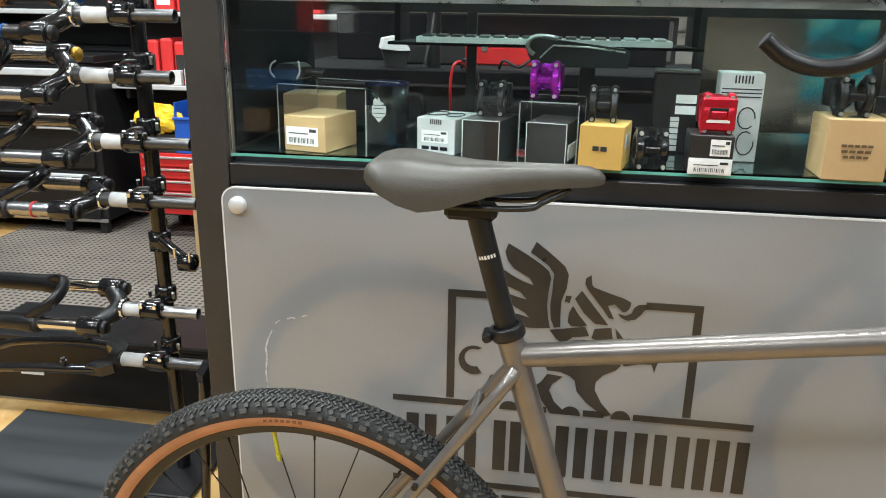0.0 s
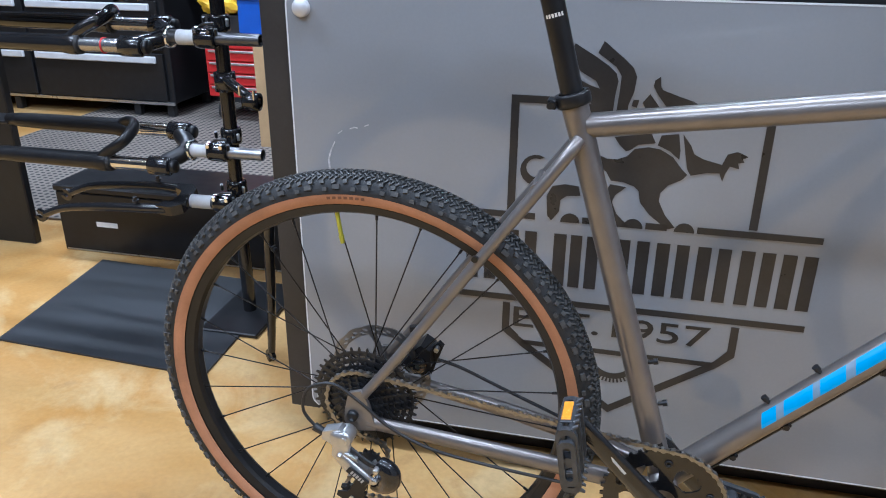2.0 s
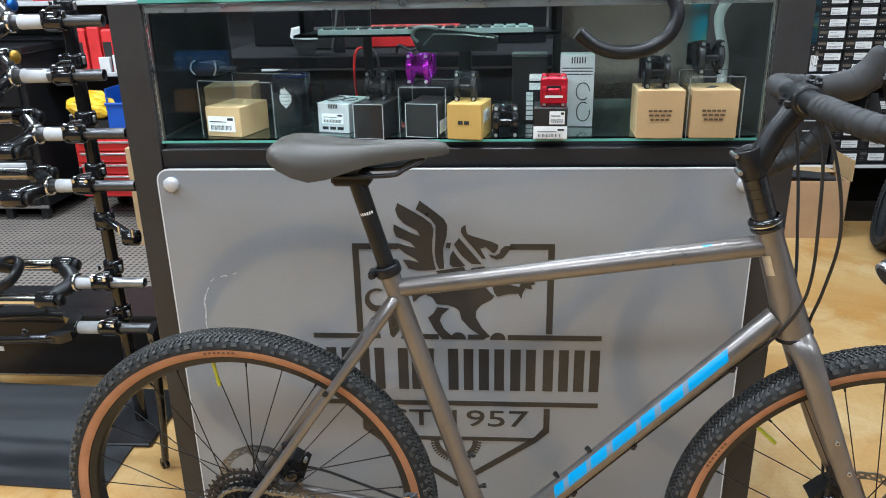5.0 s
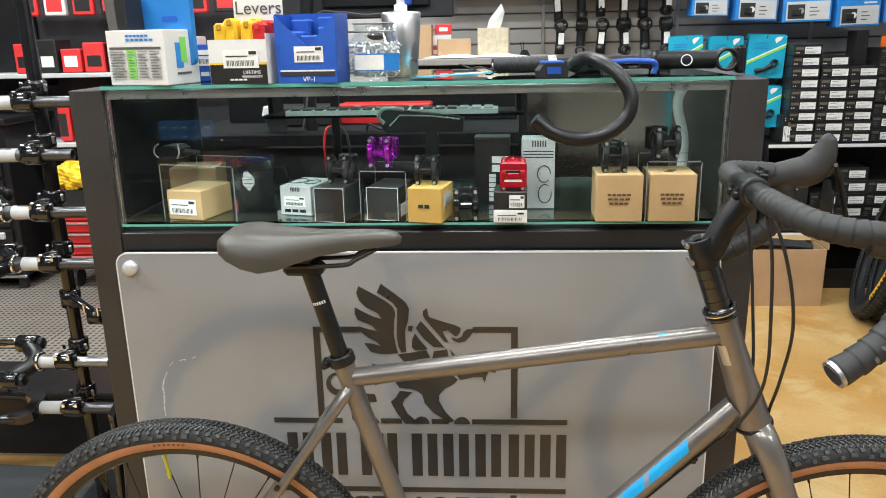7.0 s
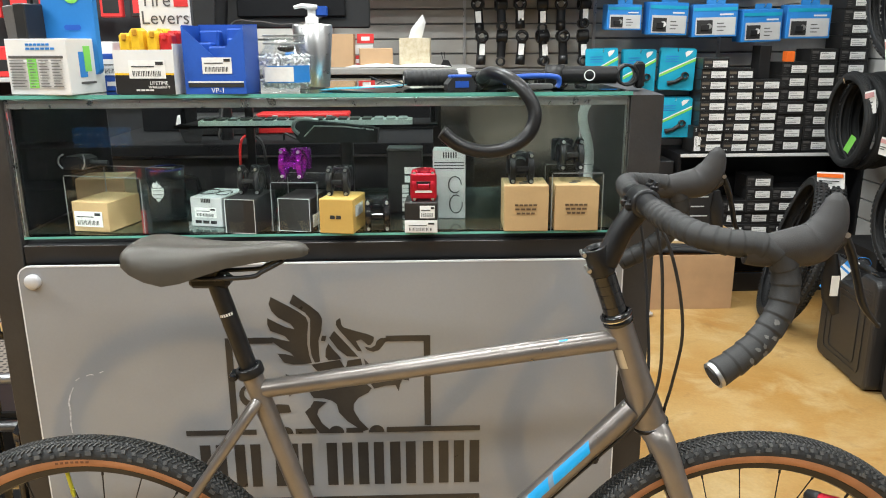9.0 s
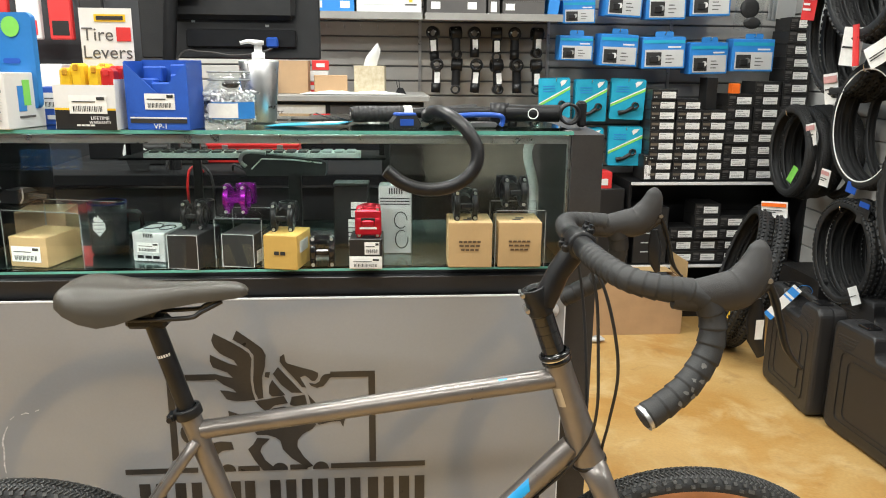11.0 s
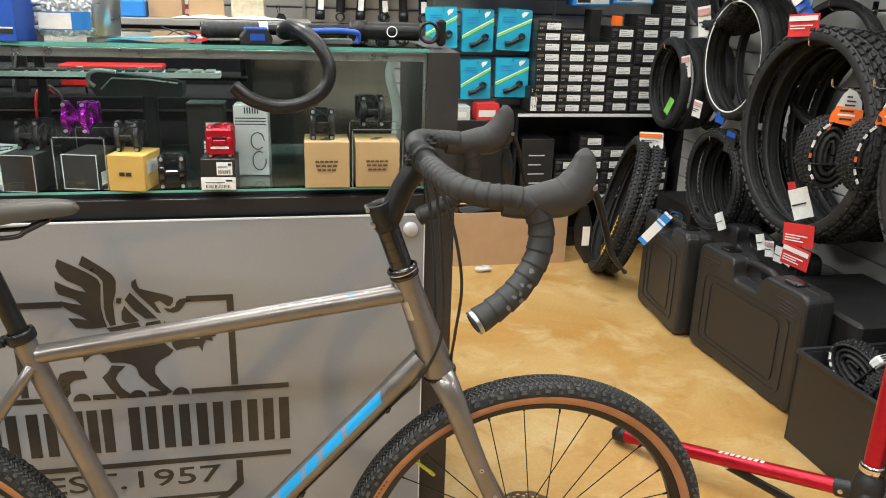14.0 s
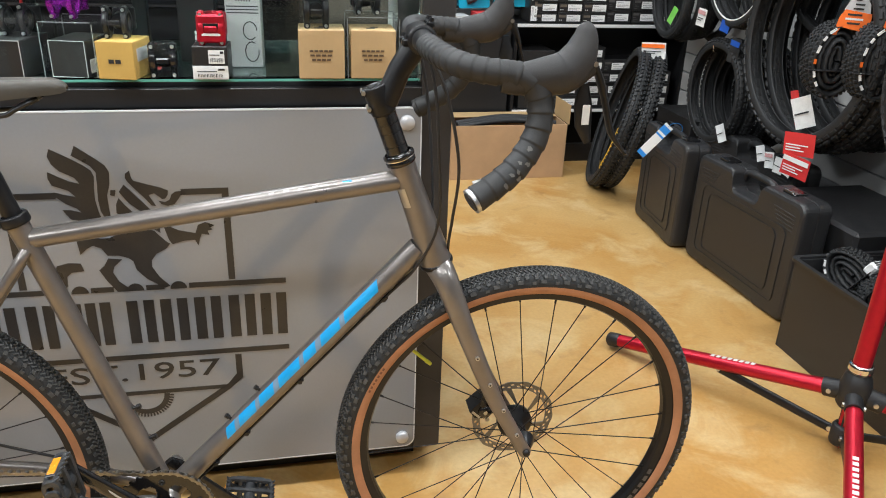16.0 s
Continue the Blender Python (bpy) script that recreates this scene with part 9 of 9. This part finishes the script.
susp_fork(ZF[0], -0.308, -55, GREYTUBE, COPPER, BLACKSATIN, "suspension fork with copper lower legs clamped level on a rack", BLUEANO, BLUEANO)
susp_fork(ZF[1], -0.327, -52, GREYTUBE, BLACKGLOSS, DARKCHROME, "black suspension fork with dark stanchions and a gold cap", GOLD)
susp_fork(ZF[2], -0.296, -60, GREYTUBE, BLACKGLOSS, DARKCHROME, "black suspension fork with dark stanchions clamped level")
susp_fork(ZF[3], -0.293, -76, GREYTUBE, BLACKGLOSS, DARKCHROME, "black suspension fork with a red seal ring clamped level", BLACKSATIN, REDCARD)
susp_fork(ZF[4], -0.312, -60, ALLOY, BLACKSATIN, CHROME, "matt black suspension fork with a bare alloy steerer", half=0.060, crown=0.225)


def rigid_fork(m, label, sleeve=True, curve=0.045, group="forks on the rack"):
    """A rigid fork along -x: steerer, crown, two slim blades with bosses and dropouts."""
    f = thing("rigid_fork", m, label, "bicycle fork", group)
    part("steerer", Geo().cyl((0, 0, 0), (-0.22, 0, 0), 0.0143, n=18), GREYTUBE if sleeve else BLACKGLOSS, f)
    if sleeve:
        part("paper_sleeve", Geo().lathe([(0.0150, 0.165), (0.0175, 0.166), (0.0175, 0.228), (0.0150, 0.229)], 18, pose(0, 0, 0, 0, -90, 0)), LABELS, f, "white paper sleeve")
    part("crown", Geo().prism([(-0.290, -0.056), (-0.250, -0.058), (-0.228, -0.040), (-0.224, 0.0), (-0.228, 0.040), (-0.250, 0.058), (-0.290, 0.056), (-0.286, 0.034), (-0.262, 0.022), (-0.258, 0.0), (-0.262, -0.022), (-0.286, -0.034)], -0.013, 0.013, FRONT), BLACKGLOSS, f)
    part("crown_race", Geo().lathe([(0.0143, 0.222), (0.0205, 0.223), (0.0205, 0.232), (0.016, 0.234)], 18, pose(0, 0, 0, 0, -90, 0)), BLACKGLOSS, f)
    for s in (-1, 1):
        pts = spline([(-0.27, 0, s * 0.046), (-0.34, 0.0, s * 0.054), (-0.45, 0.006, s * 0.056), (-0.56, 0.02, s * 0.056), (-0.63, 0.02 + curve * 0.6, s * 0.055)])
        bl = part("blade", Geo().tube(pts, [0.0128 - 0.0036 * i / (len(pts) - 1) for i in range(len(pts))], 12), BLACKGLOSS, f, "glossy black fork blade")
        part("brake_boss", Geo().cyl((-0.345, -0.014, s * 0.054), (-0.345, -0.032, s * 0.054), 0.0050, n=10).cyl((-0.345, -0.020, s * 0.054), (-0.345, -0.024, s * 0.054), 0.0085, n=10), DARKSTEEL, bl, "dark brake boss")
        e = pts[-1]
        hook = arc(0, 0, 0.018, -130, 150, 10)
        inner = arc(0, 0, 0.0075, -130, 150, 10)
        part("dropout", Geo().prism(hook + inner[::-1], -0.0045, 0.0045, Matrix.Translation(e + Vector((-0.016, 0.006, 0))) @ pose(0, 0, 0, 0, 0, 20)), BLACKGLOSS, bl, "open-ended dropout")
    return f


rigid_fork(pose(-0.296, 0.44, ZF[5]) @ pose(0, 0, 0, -78, 0, 0), "glossy black rigid fork with brake bosses clamped level")
rigid_fork(pose(-0.185, 0.285, 0.665) @ pose(0, 0, 0, 0, -90, 0) @ pose(0, 0, 0, 55, 0, 0), "glossy black rigid fork hanging upright beside the counter", False, 0.02, "upright fork")

# ---- floor of the workshop corner ----
g = Geo().prism([(-0.965, 0.192), (-0.372, 0.160), (-0.395, 0.660), (-1.015, 0.690)], 0.001, 0.006)
solid("rubber_mat", g, MATRUBBER, "smooth black rubber mat on the concrete floor", "mat")


def dot_mat_material():
    """Grey-brown matting with rows of dark drain holes and worn paths."""
    m = M("perforated_matting", (0.215, 0.187, 0.158), 0.7, var=0.18, scale=3, bump=0.2)
    t, n = m.node_tree, m.node_tree.nodes
    b = n["Principled BSDF"]
    co = n.new("ShaderNodeTexCoord")
    v = n.new("ShaderNodeTexVoronoi")
    v.voronoi_dimensions = "2D"
    v.inputs["Scale"].default_value = 35
    v.inputs["Randomness"].default_value = 0.0
    t.links.new(co.outputs["Object"], v.inputs["Vector"])
    r = n.new("ShaderNodeMapRange")
    r.inputs["From Min"].default_value, r.inputs["From Max"].default_value = 0.26, 0.34
    t.links.new(v.outputs["Distance"], r.inputs["Value"])
    mx = n.new("ShaderNodeMix")
    mx.data_type = "RGBA"
    mx.inputs["A"].default_value = (0.02, 0.018, 0.016, 1)
    src = b.inputs["Base Color"].links[0].from_socket
    t.links.new(src, mx.inputs["B"])
    t.links.new(r.outputs["Result"], mx.inputs["Factor"])
    t.links.new(mx.outputs["Result"], b.inputs["Base Color"])
    return m


DOTMAT = dot_mat_material()
for k, (x0, y0, x1, y1) in enumerate([(-2.3, 0.96, -1.262, 2.02), (-1.258, 0.96, -0.22, 2.02), (-2.3, 2.024, -1.1, 2.84), (-1.096, 2.024, -0.2, 2.3)]):
    g = Geo().box((x1 - x0, y1 - y0, 0.010), ((x0 + x1) / 2, (y0 + y1) / 2, 0.0055), b=0.003)
    solid("floor_mat", g, DOTMAT, "grey-brown perforated rubber matting on the workshop floor", "mat", "workshop mats")

# black box on the floor
bb = thing("black_box", pose(-1.19, 0.745, 0), "long black box with a small white label on the floor", "box")
part("body", Geo().box((0.84, 0.24, 0.20), (0.42, 0.12, 0.10), b=0.004), BLACKSATIN, bb)
part("lid", Geo().box((0.85, 0.25, 0.022), (0.42, 0.12, 0.212), b=0.005), BLACKSATIN, bb)
part("label", Geo().box((0.075, 0.001, 0.016), (0.17, -0.001, 0.10)), LABEL, bb, "small white label")
part("chrome_edge", Geo().box((0.82, 0.003, 0.004), (0.42, -0.001, 0.006)), STEEL, bb, "worn bright lower edge")

# ---- black workbench ----
wb = thing("workbench", pose(-1.77, 2.38, 0), "black steel workbench with wide silver drawer lips", "workbench")
part("body", Geo().box((1.6, 0.44, 0.80), (-0.80, 0.24, 0.485), b=0.004), BLACKSATIN, wb)
part("worktop", Geo().box((1.64, 0.47, 0.035), (-0.80, 0.24, 0.903), b=0.004), LAMINATE, wb)
for i in range(2):
    for j in range(3):
        d = part("drawer", Geo().box((0.77, 0.018, 0.245), (-0.42 - 0.79 * i, 0.010, 0.222 + 0.262 * j), b=0.003), BLACKSATIN, wb)
        part("drawer_lip", Geo().box((0.72, 0.020, 0.036), (-0.43 - 0.79 * i, -0.006, 0.222 + 0.262 * j + 0.092), b=0.005), DRAWERLIP, d, "wide silver drawer lip")
part("skirt", Geo().box((1.6, 0.012, 0.018), (-0.80, 0.012, 0.086), b=0.003), STEEL, wb, "scuffed lower edge")
for x in (-0.05, -0.25, -1.0, -1.55):
    for y in (0.06, 0.42):
        part("foot", Geo().box((0.04, 0.04, 0.085), (x, y, 0.0425), b=0.003), BLACKPLASTIC, wb)
solid("tool_panel", Geo().box((1.6, 0.02, 0.9), (-2.57, 2.845, 1.40), b=0.003), BLACKSATIN, "black steel tool panel above the workbench", "tool panel", kind="structure")
solid("side_panel", Geo().box((0.50, 0.03, 0.80), (-1.56, 0.77, 0.40), b=0.004), BLACKSATIN, "plain black end panel of a display rack", "panel", kind="structure")

# ---- red tool chest ----
tc = thing("tool_chest", pose(-1.58, 2.40, 0), "red steel tool chest on castors with silver drawer pulls", "tool chest")
part("body", Geo().box((0.56, 0.36, 0.32), (0.28, 0.20, 0.295), b=0.005), REDPAINT, tc)
for j in range(5):
    h = 0.052
    d = part("drawer", Geo().box((0.53, 0.016, h), (0.28, 0.012, 0.168 + 0.0615 * j), b=0.002), REDPAINT, tc)
    part("drawer_pull", Geo().box((0.50, 0.012, 0.011), (0.28, 0.001, 0.168 + 0.0615 * j + 0.019), b=0.002), SILVER, d, "silver drawer pull")
for x in (0.06, 0.50):
    for y in (0.06, 0.32):
        part("castor", Geo().cyl((x - 0.012, y, 0.061), (x + 0.012, y, 0.061), 0.05, n=18).box((0.04, 0.05, 0.03), (x, y, 0.122)), BLACKPLASTIC, tc)

# bin, bag and shelf over the chest
bn = thing("storage_bin", pose(-1.375, 2.42, 0.456), "blue plastic open-fronted parts bin on a tool chest", "storage bin")
part("bin_body", Geo().box((0.17, 0.22, 0.008), (0.085, 0.11, 0.004)).box((0.17, 0.008, 0.16), (0.085, 0.004, 0.088)).box((0.17, 0.008, 0.24), (0.085, 0.216, 0.128)).box((0.008, 0.204, 0.24), (0.004, 0.11, 0.128)).box((0.008, 0.204, 0.24), (0.166, 0.11, 0.128)), BLUECARD, bn)
part("rim", Geo().box((0.18, 0.014, 0.014), (0.085, -0.001, 0.172), b=0.003), BLUECARD, bn)
bag = Geo()
nu, nv = 28, 14
vs = []
for j in range(nv + 1):
    for i in range(nu):
        a, b = 2 * math.pi * i / nu, math.pi * j / nv
        r = 1 + 0.13 * math.sin(3 * a + 2.1 * b) + 0.10 * math.sin(5 * a - 4 * b + 1) + 0.07 * math.sin(9 * a + 7 * b) + rng.uniform(-0.035, 0.035)
        vs.append((0.115 * r * math.sin(b) * math.cos(a), 0.075 * r * math.sin(b) * math.sin(a), 0.075 + max(-0.07, 0.07 * r * math.cos(b))))
bag.add(vs, [(j * nu + i, j * nu + (i + 1) % nu, (j + 1) * nu + (i + 1) % nu, (j + 1) * nu + i) for j in range(nv) for i in range(nu)])
solid("plastic_bag", bag, YELLOW, "crumpled yellow plastic bag on a black tool box", "bag", m=pose(-1.475, 2.47, 0.535))
carton("tool_box", -1.475, 2.42, 0.456, 0.20, 0.2, 0.09, BLACKPLASTIC, "small black tool box under a yellow bag", "tool box")
sh = thing("wall_shelf", pose(-1.95, 2.56, 0.76), "pale steel wall shelf holding red packages", "shelf")
part("board", Geo().box((1.3, 0.28, 0.022), (0.80, 0.14, 0), b=0.003), GREYCARD, sh)
for x in (0.25, 0.8, 1.3):
    part("bracket", Geo().box((0.02, 0.26, 0.05), (x, 0.15, -0.037), b=0.003), BLACKSATIN, sh)
for k in range(7):
    x = -1.56 + 0.077 * k
    h = (0.22, 0.23, 0.215, 0.225, 0.21, 0.22, 0.2)[k]
    t = carton("red_package", x, 2.60, 0.773, 0.066, 0.16, h, REDCARD, "glossy red carded package standing on a wall shelf", "package", rng.uniform(-6, 6), "red packages", bev=0.012)
    if k % 2 == 0:
        face(t, "label_panel", -0.022, 0.03, 0.022, 0.15, INK if k < 3 else LABEL, label="printed label panel")
for k, x in enumerate([-1.42, -1.345, -1.28]):
    t = carton("small_white_box", x, 2.565, 0.773, 0.055, 0.03, 0.075 + 0.01 * k, WHITECARD, "small white box in front of red packages", "box", 0, "white boxes")
sh2 = thing("wall_shelf", pose(-2.2, 2.56, 1.12), "pale steel wall shelf holding red and white packages", "shelf")
part("board", Geo().box((2.1, 0.28, 0.022), (0.65, 0.14, 0), b=0.003), GREYCARD, sh2)
for x in (-0.2, 0.5, 1.4):
    part("bracket", Geo().box((0.02, 0.26, 0.05), (x, 0.15, -0.037), b=0.003), BLACKSATIN, sh2)
for k in range(9):
    x = -1.72 + 0.125 * k
    mat = (REDCARD, BLACKCARD, REDCARD, REDCARD, BLACKCARD, REDCARD, REDCARD, WHITECARD, REDCARD)[k]
    t = carton("red_package" if mat is REDCARD else "boxed_part", x, 2.60, 1.133, 0.108, 0.14, (0.15, 0.17, 0.12)[k % 3], mat, "carded bicycle part standing on a wall shelf", "package", rng.uniform(-9, 9), "shelf packages", bev=0.006)
    face(t, "label_panel", -0.036, 0.03, 0.036, 0.085, (BLACKCARD, WHITECARD, LABEL)[k % 3], label="printed label panel")
for k in range(8):
    x = -1.70 + 0.15 * k
    mat = (REDCARD, WHITECARD, REDCARD, BLACKCARD)[k % 4]
    t = carton("hanging_package", x, 2.66, 1.42, 0.11, 0.04, 0.20, mat, "red and black carded part hanging on the back wall", "package", rng.uniform(-4, 4), "hanging packages", bev=0.006)
    face(t, "label_panel", -0.04, 0.02, 0.04, 0.09, (BLACKCARD, REDCARD)[k % 2], label="printed label panel")
    wh = solid("hook", Geo().tube([(x, 2.86, 1.628), (x, 2.655, 1.628), (x, 2.645, 1.645)], 0.003, 6), CHROME, "chromed wire hook on the back wall", "hook", "wall hooks")

# pale wooden crate behind the counter
cr = thing("wooden_crate", pose(-1.10, 2.0, 0.0), "pale birch plywood crate standing on the matting", "crate")
for s, c in (((0.42, 0.018, 0.48), (0.21, 0.009, 0.25)), ((0.42, 0.018, 0.48), (0.21, 0.271, 0.25)), ((0.018, 0.243, 0.48), (0.009, 0.14, 0.25)), ((0.018, 0.243, 0.48), (0.411, 0.14, 0.25)), ((0.382, 0.242, 0.018), (0.21, 0.14, 0.02))):
    part("panel", Geo().box(s, c, b=0.001), WOOD, cr)
